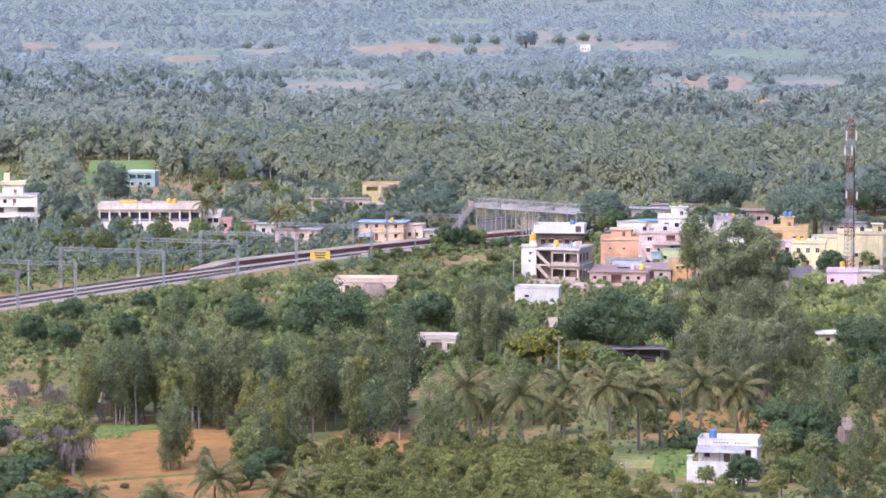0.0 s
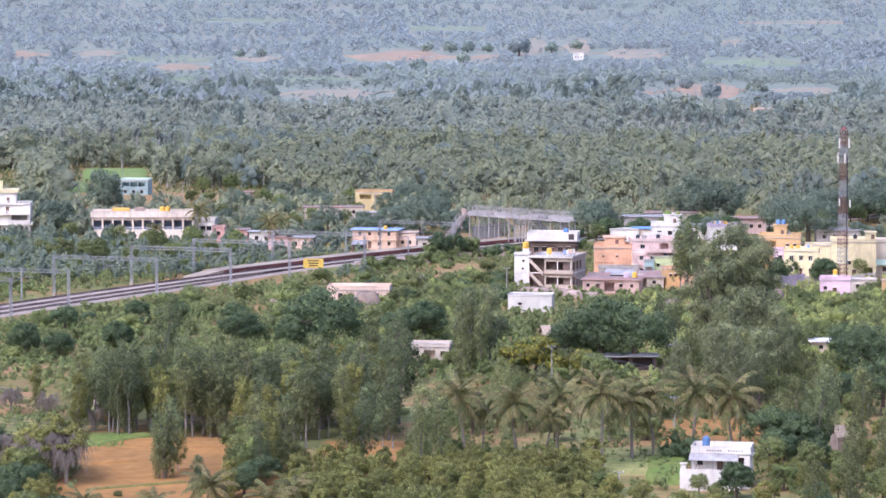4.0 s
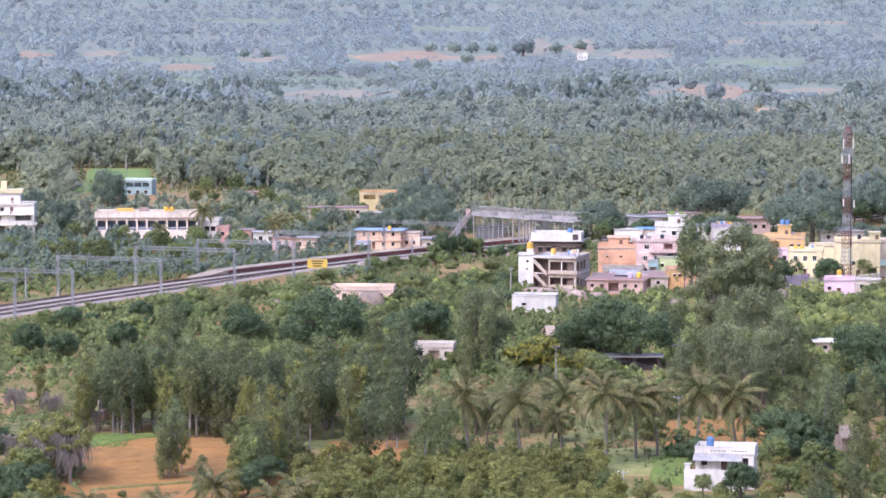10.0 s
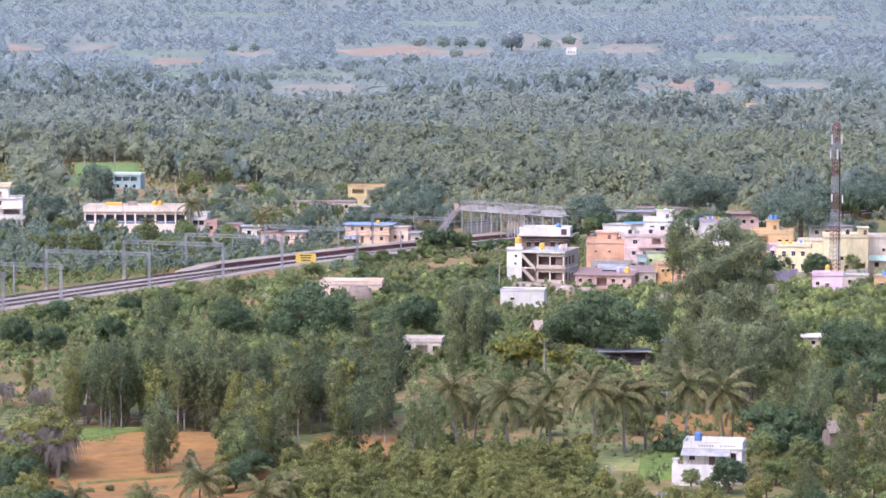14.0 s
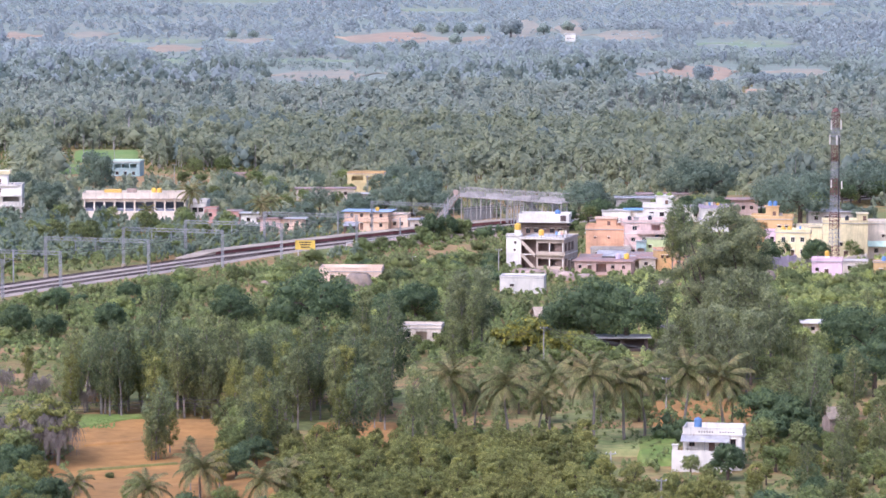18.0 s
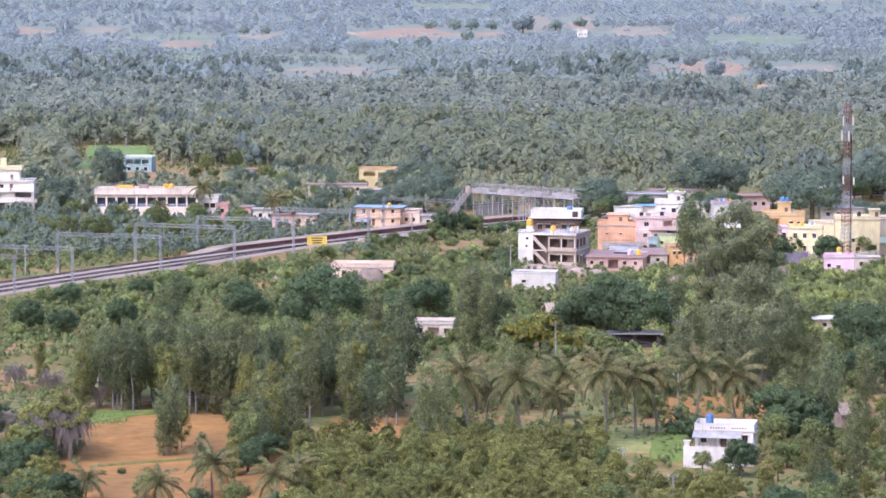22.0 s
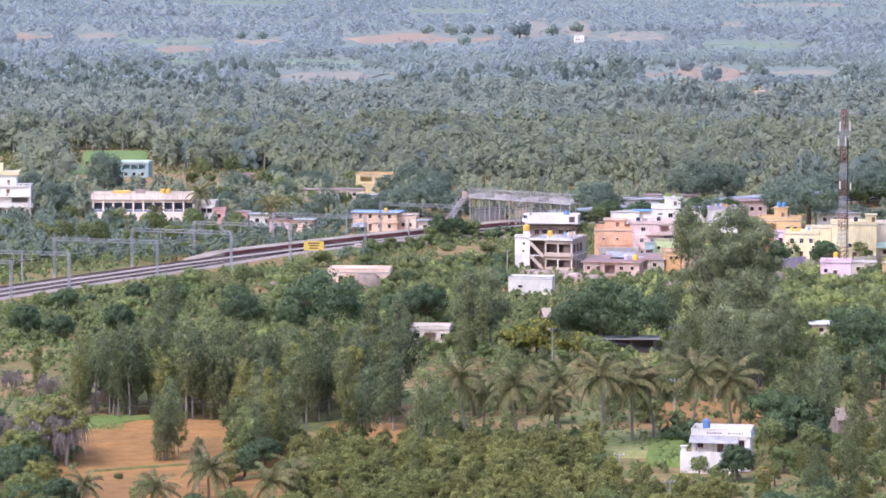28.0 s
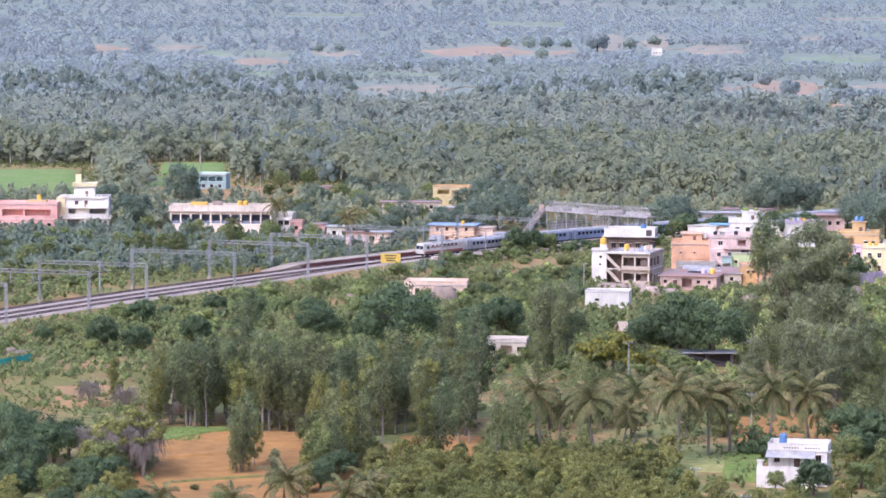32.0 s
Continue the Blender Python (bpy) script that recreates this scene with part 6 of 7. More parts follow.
# plantation of young trees at the foot of the hill
grove(YOUNGS, -49.1, 50.3, 441, 523, 4.2, (0.8, 1.15), 0.95)
grove(OLIVES, 47.8, 75.4, 445, 494, 6.0, (0.6, 0.9), 0.6)
grove(OLIVES + BROADS[3:] + GUMS[4:] + YOUNGS, 94.5, 148.1, 441, 538, 6.0, (0.6, 0.95), 0.8)
grove(YOUNGS + OLIVES[2:], 47.8, 96.2, 439, 488, 5.2, (0.7, 1.0), 0.85)
grove(YOUNGS + OLIVES + BROADS[3:] * 2, -163.3, -115.7, 441, 523, 5.5, (0.7, 1.0), 0.9)
# eucalyptus wood behind the ochre field
grove(GUMS, -114.0, -48.3, 564, 592, 4.0, (0.62, 0.9), 0.95)
grove(GUMS[4:] + GUMS[2:3], -111.4, -48.3, 590, 619, 6.5, (0.5, 0.65), 0.8)
grove(GUMS, -49.1, -11.1, 563, 598, 4.2, (0.66, 0.9), 0.9)
grove(GUMS[:2] + GUMS[3:4], -62, -12, 545, 566, 7.0, (0.55, 0.8), 0.5)
# mixed trees in the middle
grove(GUMS[2:3] + GUMS[4:] + OLIVES, -65.6, -43.9, 514, 553, 5.0, (0.65, 0.95), 0.85)
grove(OLIVES + GUMS[4:], -14.5, 68.5, 529, 614, 8.0, (0.7, 1.05), 0.6, [(3, 96, 520, 562), (-14.5, 4, 568, 616)])
grove(OLIVES + GUMS[4:], -9.3, 47.8, 627, 716, 7.5, (0.7, 1.1), 0.7, [(-14.5, 3.6, 619, 689), (17, 33, 640, 716)])
# old eucalyptus grove in front of the town
grove(OLIVES + GUMS[4:], 63.3, 106.6, 548, 678, 9.5, (0.7, 1.1), 0.6, [(66.8, 103.1, 529, 579)])
# bushes and trees before the town
grove(LIMESHRUBS + SHRUBS, 97.9, 148.1, 678, 828, 6.0, (1.0, 1.6), 0.85)
grove(OLIVES + GUMS[4:] + BROADS[3:] + YOUNGS, 103.1, 148.1, 548, 704, 9.0, (0.65, 1.0), 0.75)
grove(SHRUBS, 42.6, 78.9, 721, 828, 6.5, (0.8, 1.3), 0.7)
# scrub between the wood and the railway
grove(SHRUBS * 3 + LIMESHRUBS + DARKSHRUBS[:1], -165.1, 20.1, 640, 864, 9.5, (0.75, 1.7), 0.68, [(-165.1, -113.1, 590, 678)])
grove(OLIVES * 2 + BROADS[3:] + BROADS[1:2], -165.1, 20.1, 678, 812, 17.0, (0.5, 0.9), 0.62)
grove(SHRUBS + DARKSHRUBS * 2, -31.8, 23.5, 800, 862, 7.0, (0.9, 1.6), 0.7)
grove(SHRUBS * 2 + DARKSHRUBS, -31.8, 23.5, 862, 940, 8.5, (0.8, 1.5), 0.25)
# trees behind the railway
grove(OLIVES, -165.1, -49.1, 876, 997, 13.0, (0.7, 1.0), 0.8)
grove(OLIVES + BACKS, -69.9, 2.8, 995, 1158, 13.0, (0.7, 1.0), 0.7, [(-46, -16, 1035, 1100)])
grove(OLIVES, -165.1, -66.4, 1130, 1253, 16.0, (0.9, 1.3), 0.35, [(-165.1, -130.4, 1130, 1364), (-116.6, -88.9, 1130, 1384)])

# trees along the near side of the line beyond the station
for k in range(44):
    tx, ty, _ = rail_at(46 + 7.5 * k, 10.5 + 2.5 * (k % 2))
    if not any(abs(tx - bx) < br - 1 and abs(ty - by) < br - 1 for bx, by, br in FOOTPRINTS):
        plant(OLIVES[1:2] + BROADS[1:2], tx, ty, 0.8 + 0.12 * (k % 3))

# dark bushy trees on the bank between the coping and the near track
for k in range(6):
    tx, ty, _ = rail_at(-18.5 + 3.5 * k, 9.4 + 0.6 * (k % 2))
    plant(BROADS[3:] + OLIVES[2:], tx, ty, 0.95 + 0.1 * (k % 3), 1.15)

for k in range(8):
    tx, ty, _ = rail_at(5 + 3.6 * k, 12.5 + 0.8 * (k % 3))
    plant(DARKSHRUBS, tx, ty, 0.85 + 0.12 * (k % 3))

# bushes at the foot of the wall below the line
for k in range(34):
    tx, ty, _ = rail_at(-62 + 3.3 * k, 12.6 + 1.6 * (k % 3))
    plant(SHRUBS if k % 3 else OLIVES[2:], tx, ty, (0.55 if k % 3 == 0 else 1.0) + 0.12 * (k % 4))

# single trees that stand out
for x, y, kind, size in ((-25.5, 684.4, BROADS[2], 1.6), (-31.7, 688.5, BROADS[1], 1.1), (-44.2, 707.8, BROADS[0], 1.0), (-4.8, 707.8, BROADS[1], 1.25), (-10.4, 714.4, BROADS[0], 0.9), (32.1, 672.3, BROADS[2], 1.5), (39.0, 670.3, BROADS[2], 1.4), (27.9, 678.3, BROADS[0], 1.2),
                         (25.9, 688.5, BROADS[1], 1.0), (-70.5, 699.1, BROADS[3], 1.0), (-89.2, 688.5, BROADS[3], 1.1), (-80.8, 678.3, BROADS[1], 0.8), (-122.4, 1024.1, BROADS[0], 1.3), (-137.1, 1076.9, BROADS[1], 1.3), (84.3, 640.2, BROADS[2], 1.25),
                         (84.6, 678.3, BROADS[0], 1.0), (54.4, 541.2, BROADS[1], 1.1), (58.9, 547.7, BROADS[0], 0.9), (38.6, 540.5, DARKSHRUBS[1], 1.5), (41.2, 542.0, DARKSHRUBS[0], 1.5), (-28.5, 508.0, BROADS[1], 0.7), (-34.0, 497.0, BROADS[3], 0.7), (-37.2, 487.0, GUMS[0], 0.5), (-33.0, 489.0, GUMS[2], 0.5), (-31.2, 500.0, BROADS[3], 0.8), (-29.5, 512.0, GUMS[0], 0.6), (-42.5, 461.0, DARKSHRUBS[0], 1.0), (-36.2, 473.0, DARKSHRUBS[1], 0.9), (-26.0, 465.0, DARKSHRUBS[1], 1.1), (-45.3, 470.0, DARKSHRUBS[0], 0.8), (-31.0, 470.0, OLIVES[0], 0.7), (59.4, 536.1, BROADS[3], 1.25), (60.3, 539.9, BROADS[3], 1.0), (80.7, 598.2, BROADS[2], 1.1), (45.0, 500.6, BROADS[3], 0.85), (-7.8, 1024.1, BROADS[2], 1.25), (-16.9, 1033.3, BROADS[0], 1.0), (1.1, 1024.1, BROADS[1], 0.9),
                         (82.0, 1071.9, BROADS[2], 1.6), (90.8, 1076.9, BROADS[2], 1.5), (81.2, 993.1, BROADS[1], 1.0), (109.1, 980.4, BROADS[2], 1.75), (106.1, 1017.3, BROADS[2], 1.4), (138.7, 1071.9, BROADS[2], 1.5), (147.6, 1089.6, BROADS[0], 1.6), (123.5, 980.4, BROADS[1], 0.9), (127.6, 972.1, BROADS[0], 0.8), (127.2, 1076.9, BROADS[0], 1.3), (44.4, 1019.6, BROADS[2], 1.15), (49.7, 1038.0, BROADS[1], 1.2), (93.7, 875.7, BROADS[3], 0.9), (99.5, 864.1, OLIVES[0], 0.9), (98.5, 847.0, BROADS[3], 1.15), (86.8, 849.0, BROADS[3], 0.9), (-44.0, 1072.0, OLIVES[1], 0.7), (-33.0, 1068.0, OLIVES[0], 0.8), (89.5, 875.7, BROADS[3], 0.8), (110.8, 869.0, OLIVES[1], 0.8), (-54.4, 1287.7, BROADS[1], 1.5), (-71.9, 1344.0, BROADS[1], 1.4)):
    plant(BACKS[BROADS.index(kind)] if y > 950 and kind in BROADS else kind, x, y, size)
for x, y, kind, size in ((-13.6, 522.5, GUMS[3], 0.82), (-15.8, 519.5, GUMS[2], 0.8), (-4.0, 518.9, GUMS[1], 0.8), (-45.1, 517.7, GUMS[3], 0.74), (-44.8, 518.9, GUMS[4], 0.72), (-45.7, 517.1, GUMS[4], 0.6), (-43.5, 525.5, GUMS[2], 0.6), (-75.5, 598.2, GUMS[2], 0.6), (-26.7, 590.4, GUMS[3], 0.75), (-57.1, 663.5, GUMS[3], 0.85), (4.7, 656.8, TALLGUMS[2], 0.8), (9.0, 660.6, TALLGUMS[1], 0.72), (6.9, 649.3, GUMS[1], 0.8),
                         (57.6, 640.2, OLDGUMS[0], 1.2), (52.4, 636.7, OLDGUMS[0], 1.08), (60.6, 642.0, OLDGUMS[0], 1.1), (53.8, 616.0, OLDGUMS[1], 0.95), (59.2, 612.7, OLDGUMS[1], 0.9), (52.5, 629.6, TALLGUMS[2], 0.75), (57.8, 627.9, TALLGUMS[2], 0.95), (61.1, 626.2, TALLGUMS[1], 0.8), (54.4, 622.7, TALLGUMS[1], 0.78), (61.2, 822.2, GUMS[3], 1.1), (63.2, 819.3, GUMS[3], 1.05), (59.0, 816.4, GUMS[1], 0.85), (50.9, 640.2, TALLGUMS[2], 0.85), (49.9, 598.2, TALLGUMS[2], 0.75), (56.8, 596.6, TALLGUMS[1], 0.65), (64.0, 622.7, TALLGUMS[2], 0.8), (52.8, 586.6, TALLGUMS[2], 0.7), (42.9, 598.2, TALLGUMS[2], 0.62),
                         (46.2, 678.3, GUMS[3], 0.8), (49.0, 693.8, GUMS[1], 0.75), (61.3, 534.8, GUMS[3], 0.85), (63.4, 541.2, GUMS[1], 0.85), (-10.5, 640.2, GUMS[3], 0.8), (-14.7, 631.4, GUMS[1], 0.75)):
    plant(kind, x, y, size)
for x, y, k, size in ((2.9, 541.2, 1, 1.25), (11.2, 531.7, 0, 1.15), (19.1, 544.5, 2, 1.0), (25.7, 529.8, 2, 1.2), (31.1, 538.0, 1, 1.25), (34.6, 542.5, 0, 1.1), (41.9, 544.5, 0, 1.15), (47.6, 544.5, 1, 1.2), (49.8, 547.7, 2, 0.7), (-41.7, 463.7, 3, 0.85), (-35.3, 478.4, 3, 0.95), (-24.9, 468.5, 3, 0.9), (-22.9, 478.4, 3, 0.85),
                      (-53.3, 473.4, 3, 0.7), (-51.7, 963.9, 1, 0.95), (-49.7, 974.2, 0, 0.85), (-76.0, 996.0, 0, 1.0), (-88.2, 988.0, 3, 0.75), (17.1, 541.2, 1, 0.85), (6.3, 547.7, 0, 0.8)):
    plant(PALMS[k], x, y, size)
plant(BACKS[0], -115.2, 1100.1, 1.34, 1.42)
for x, y, size in ((-80.2, 525.5, 1.1), (-84.9, 531.7, 1.2), (-75.7, 522.5, 1.0), (-78.5, 502.3, 1.0), (-75.1, 534.8, 0.7)):
    plant(BROADS, x, y, size)
for x, y, size in ((-50.6, 499.5, 0.3), (-44.9, 476.4, 0.55), (-33.2, 522.5, 0.9), (-30.9, 513.6, 0.8), (-30.2, 525.5, 0.9), (39.4, 502.8, 0.5), (41.8, 500.6, 0.45), (26.4, 889.2, 0.5), (31.2, 892.7, 0.45), (35.8, 903.3, 0.5), (24.5, 903.3, 0.7), (28.5, 906.8, 0.75), (17.5, 869.0, 0.7), (21.8, 889.2, 0.6), (-4.8, 662.6, 0.55), (0.7, 664.5, 0.6), (-8.0, 666.4, 0.6), (-1.8, 656.8, 0.5)):
    plant(OLIVES, x, y, size)
for x, y, size in ((-65.8, 509.6, 1.2), (-64.7, 522.5, 1.6), (-68.2, 510.7, 1.2), (-62.6, 523.7, 1.5), (-66.8, 524.9, 1.65)):
    plant(YOUNGS, x, y, size)
for x, y, size in ((13.7, 651.2, 1.5), (18.3, 653.1, 1.5), (22.2, 649.3, 1.1), (27.8, 647.5, 1.1), (32.6, 643.8, 0.9)):
    plant(CASSIA, x, y, size)
for x, y, k, size in ((-65.0, 513.6, 0, 1.2), (-60.1, 511.9, 0, 1.25), (-62.9, 518.9, 0, 1.35), (-68.8, 522.5, 1, 1.3), (-72.5, 590.4, 1, 0.9), (-62.7, 575.5, 1, 0.8), (-80.2, 598.2, 1, 0.9), (-54.0, 483.5, 1, 0.5)):
    plant(DRY[k], x, y, size)


# ---- far woods: uncounted trees joined into sheets of foliage ----
# Tips shading normals skyward, so far crowns look flat as in haze.
def raised(k, up):
    k = k + np.array([0, 0, up])
    return k / (np.linalg.norm(k, axis=1)[:, None] + 1e-9)


def small_tree(shape, lumps, sprays, leaf, rng, fill=0.75, lift=0.7):
    """A tree one metre high for the far woods: uneven leaf clumps with loose sprays round them, on a bare trunk where it is slim.
    The last number is how many of the faces are trunk."""
    base, wide0 = {"slim": (0.3, 0.15), "round": (0.15, 0.34), "bush": (0.2, 0.62)}[shape]
    slim = shape == "slim"
    clumps, vs, fs, ns, n = [], [], [], [], 0
    for j in range(lumps):
        u = base + (0.93 - base) * (j + 0.5) / lumps
        wide = wide0 * math.sin(math.pi * min(1, 0.2 + 0.68 * (u - base) / (0.95 - base))) * (rng.uniform(0.7, 1.3) if slim else 1)
        a = j * 2.39996 + rng.uniform(-0.5, 0.5)
        q = wide * rng.uniform(0.36, 0.66) + (0.015 if slim else 0.03)
        off = wide * rng.uniform(0.4, 0.95)
        c = np.array([off * math.cos(a), off * math.sin(a), u * (1.0 if slim else 0.85)])
        clumps.append((*c, q, q, q * (rng.uniform(1.3, 2.4) if slim else rng.uniform(0.9, 1.3))))
    cl = np.array(clumps)
    mid = cl[:, :3].mean(axis=0)
    for row in cl:
        turn = Matrix.Rotation(rng.uniform(0, 6), 3, "Z")
        v = row[:3] + (LUMP[0] @ np.array(turn)) * row[3:] * rng.uniform(fill - 0.13, fill + 0.13, (6, 1))
        k = (LUMP[0] @ np.array(turn)) * 0.6 + (v - mid) * np.array([0.9, 0.9, 0.6])
        vs.append(v)
        fs.append(LUMP[1] + n)
        ns.append(k / np.linalg.norm(k, axis=1)[:, None])
        n += 6
    v, f, k = leaf_quads(clumps, sprays, leaf, 1.9 if slim else 1.3, rng, 0.4, 0.2, 0.05)
    vs, fs = vs + [v], fs + [f + n]
    ns = raised(np.concatenate(ns + [k]), lift)
    n += len(v)
    if slim:
        ring = np.array([(math.cos(a), math.sin(a), 0) for a in (0.3, 2.4, 4.5)])
        vs.append(np.concatenate([ring * 0.016, ring * 0.009 + np.array([0, 0, 0.7])]))
        fs.append(np.array([(0, 1, 4), (0, 4, 3), (1, 2, 5), (1, 5, 4), (2, 0, 3), (2, 3, 5)]) + n)
        ns = np.concatenate([ns, np.concatenate([ring, ring])])
    return np.concatenate(vs), np.concatenate(fs), ns, 6 if slim else 0


# open land in the distance: bearings and ranges from the camera; trees before it are kept low to fit its view
OPENLAND = [(-31.8, 16.3, 2861, 3082), (19.6, 44.3, 2992, 3316), (-51.9, -15.4, 2161, 2383), (-50.9, -24.9, 2505, 2588), (59.7, 93.1, 2181, 2463), (97.6, 120.8, 2245, 2408), (-98.4, -71.1, 2872, 2970), (-89.3, -71.3, 2702, 2850),
            (-132.2, -120.1, 2948, 3105), (-114.9, -96.5, 2970, 3127), (-65.2, -50.2, 2872, 2992), (-84.4, -74.7, 2495, 2630), (78.4, 109.7, 2786, 2948), (41.0, 69.2, 2926, 3116), (84.4, 90.7, 3197, 3352), (89.3, 122.1, 3671, 3738), (92.4, 102.2, 1927, 1985), (104.0, 106.9, 1927, 1985), (117.3, 121.5, 1888, 1968), (55.5, 72.0, 6018, 6019), (-43.9, -41.2, 6019, 6020), (21.5, 24.2, 6018, 6019), (38.8, 42.6, 2840, 2948), (-11.1, 13.1, 3515, 3592), (-78.5, -45.7, 3725, 3779)]


def room(x, y):
    """How high a tree may stand here without hiding the open land behind it from the camera; none on the land itself.
    """
    b, up, top = x / y * 1000, 80 - ground_z(x, y), 99.0
    for b0, b1, y0, y1 in OPENLAND:
        if b0 < b < b1 and y < y1:
            if y > y0:
                return 0.0
            top = min(top, max(0.0, up - (80 - ground_z(0, y0)) / y0 * y))
    return top


def far_wood(name, mat, b0, b1, y0, y1, gap, height, lumps, sprays, leafsize, keep, label, clear=(), avoid=False, shapes=("slim", "slim", "round"), belt=(0.006, 0.0035, 0.5), seed=0, view=False, spread=1.0, fill=0.72, lift=0.7):
    rng = np.random.default_rng(int(y0) + seed)
    kinds = [small_tree(shapes[k % len(shapes)], lumps, sprays, leafsize / height, rng, fill, lift) for k in range(9)]
    vs, fs, ns, ms, n = [], [], [], [], 0
    y = y0
    while y < y1:
        step = gap * (0.6 + 0.4 * y / y0)
        x = b0 * y / 1000
        while x < b1 * y / 1000:
            px, py = x + rng.uniform(-0.45, 0.45) * step, y + rng.uniform(-0.45, 0.45) * step
            b = px / py * 1000
            stand = noise.noise((px * belt[0], py * belt[1], 3.3 + seed)) + 0.5 * noise.noise((px * 0.02, py * 0.012, 7.7 + seed))
            if rng.random() < keep + belt[2] * stand and not any(c[0] < b < c[1] and c[2] < py < c[3] for c in clear) and not (avoid and built_over(px, py)):
                h = height * rng.uniform(0.55, 1.3) * (1 + 0.3 * stand)
                wide = spread
                if view:
                    top = room(px, py) * rng.uniform(0.7, 1.6) + (rng.uniform(0, 3.5) if noise.noise((px * 0.03, py * 0.012, 4.4)) > 0.12 else 0)
                    wide = spread * min(1.0, max(0.45, top / h)) / max(0.2, min(1.0, top / h))
                    h = min(h, top) if top > 1.2 else 0
                if h > 0.3:
                    v, f, k, bare = kinds[int(rng.integers(9))]
                    t = rng.uniform(0, math.tau)
                    c, s = math.cos(t), math.sin(t)
                    r = h * wide
                    vs.append(np.stack([(v[:, 0] * c - v[:, 1] * s) * r + px, (v[:, 0] * s + v[:, 1] * c) * r + py, v[:, 2] * h + ground_z(px, py) - 0.1 * h], 1))
                    ns.append(np.stack([k[:, 0] * c - k[:, 1] * s, k[:, 0] * s + k[:, 1] * c, k[:, 2]], 1))
                    fs.append(f + n)
                    ms += [0] * (len(f) - bare) + [1] * bare
                    n += len(v)
            x += step
        y += step
    me = raw_mesh(name, np.concatenate(vs), np.concatenate(fs), np.concatenate(ns), mat)
    if any(ms):
        me.materials.append(FARTRUNK)
        me.polygons.foreach_set("material_index", np.array(ms, dtype=np.int32))
    return tagged(new(name, me), label, "woods", kind="stuff")


def far_palms(name, mat, stretches, label):
    """Slender palms with fanned heads and pale trunks, over stretches of bearings, ranges and number."""
    rng = np.random.default_rng(5)
    vs, fs, ns, ms, n = [], [], [], [], 0
    up = np.array([0, 0, 1.0])
    for b0, b1, y0, y1, count in stretches:
        for _ in range(count):
            y = rng.uniform(y0, y1)
            x = rng.uniform(b0, b1) * y / 1000
            h, reach, z = rng.uniform(9.5, 14.5), rng.uniform(2.6, 3.6), ground_z(x, y)
            head = np.array([x + rng.normal() * 0.6, y, z + h])
            foot = np.array([x, y, z - 0.3])
            for d in (np.array([0.24, 0, 0]), np.array([0, 0.24, 0])):
                vs.append(np.array([foot - d, foot + d, head + d * 0.6, head - d * 0.6]))
                fs.append(np.array([(0, 1, 2), (0, 2, 3)]) + n)
                ns.append(np.tile(np.array([d[1], -d[0] - 0.1, 0.3]), (4, 1)))
                ms += [1, 1]
                n += 4
            for k in range(17):
                a, e = k * 2.39996, 1.0 - 1.7 * k / 17
                c, d = np.array([math.cos(a), math.sin(a), 0]), np.array([-math.sin(a), math.cos(a), 0])
                p, pts = head.copy(), [head, head]
                for i in range(3):
                    p = p + (c * math.cos(e) + up * math.sin(e)) * reach / 3
                    e -= 0.5
                    w = (0.42, 0.45, 0.1)[i]
                    pts = pts + [p - d * w - up * w * 0.7, p + d * w - up * w * 0.7]
                vs.append(np.array(pts))
                fs.append(np.array([(0, 2, 3), (2, 4, 3), (3, 4, 5), (4, 6, 5), (5, 6, 7)]) + n)
                ns.append(np.tile(c * 0.6 + up * (0.9 - 0.06 * k), (8, 1)))
                ms += [0] * 5
                n += 8
    ns = np.concatenate(ns)
    me = raw_mesh(name, np.concatenate(vs), np.concatenate(fs), ns / np.linalg.norm(ns, axis=1)[:, None], mat)
    me.materials.append(FARTRUNK)
    me.polygons.foreach_set("material_index", np.array(ms, dtype=np.int32))
    return tagged(new(name, me), label, "palm trees", kind="stuff")


OPEN = [(-46, -16, 1030, 1100), (-168.5, -128.7, 1130, 1356), (-117.5, -88.9, 1116, 1380), (-101.0, -52.6, 1116, 1246)]
BUSH, ROUND, TALL = ("bush",), ("round", "round", "slim"), ("slim", "slim", "slim", "round")
far_wood("undergrowth", SCRUB, -165, 23.5, 640, 948, 2.8, 1.9, 3, 44, 0.26, 0.78, "low green scrub over the land below the railway", [(-1, 11, 882, 908)], True, BUSH)
far_wood("palm_grass", SCRUB, -7.6, 110.0, 515, 598, 1.9, 0.75, 2, 16, 0.2, 0.6, "tufts of rough grass under the coconut palms", [(70.2, 94.5, 489, 541)], True, BUSH, belt=(0.05, 0.05, 1.2))
far_wood("crop_rows", PADDY, -116.3, -100.0, 553, 567, 0.8, 0.6, 1, 8, 0.14, 1.0, "low green crop plants", (), False, BUSH, (0.05, 0.05, 0.4))
far_wood("pasture_weeds", SCRUB, -161.6, -114.0, 590, 678, 2.2, 0.8, 2, 16, 0.2, 0.4, "low weeds over the rough pasture", (), False, BUSH, (0.04, 0.04, 1.2))
far_wood("town_scrub", LIMELEAF, 58, 143, 640, 964, 3.6, 2.2, 3, 50, 0.27, 0.75, "yellow-green scrub before and between the houses", (), True, BUSH)
far_wood("roadside_scrub", SCRUB, 23.5, 58, 640, 964, 3.6, 2.2, 3, 50, 0.27, 0.75, "green scrub before and between the houses", (), True, BUSH)
far_wood("field_edge_scrub", SCRUB, -166.8, 148.1, 441, 640, 3.6, 1.6, 3, 60, 0.2, 0.5, "low scrub and weeds under the trees", [(-114.9, -11.1, 441, 570), (44.3, 70.2, 520, 556), (-165.1, -114.0, 636, 678)], True, BUSH)
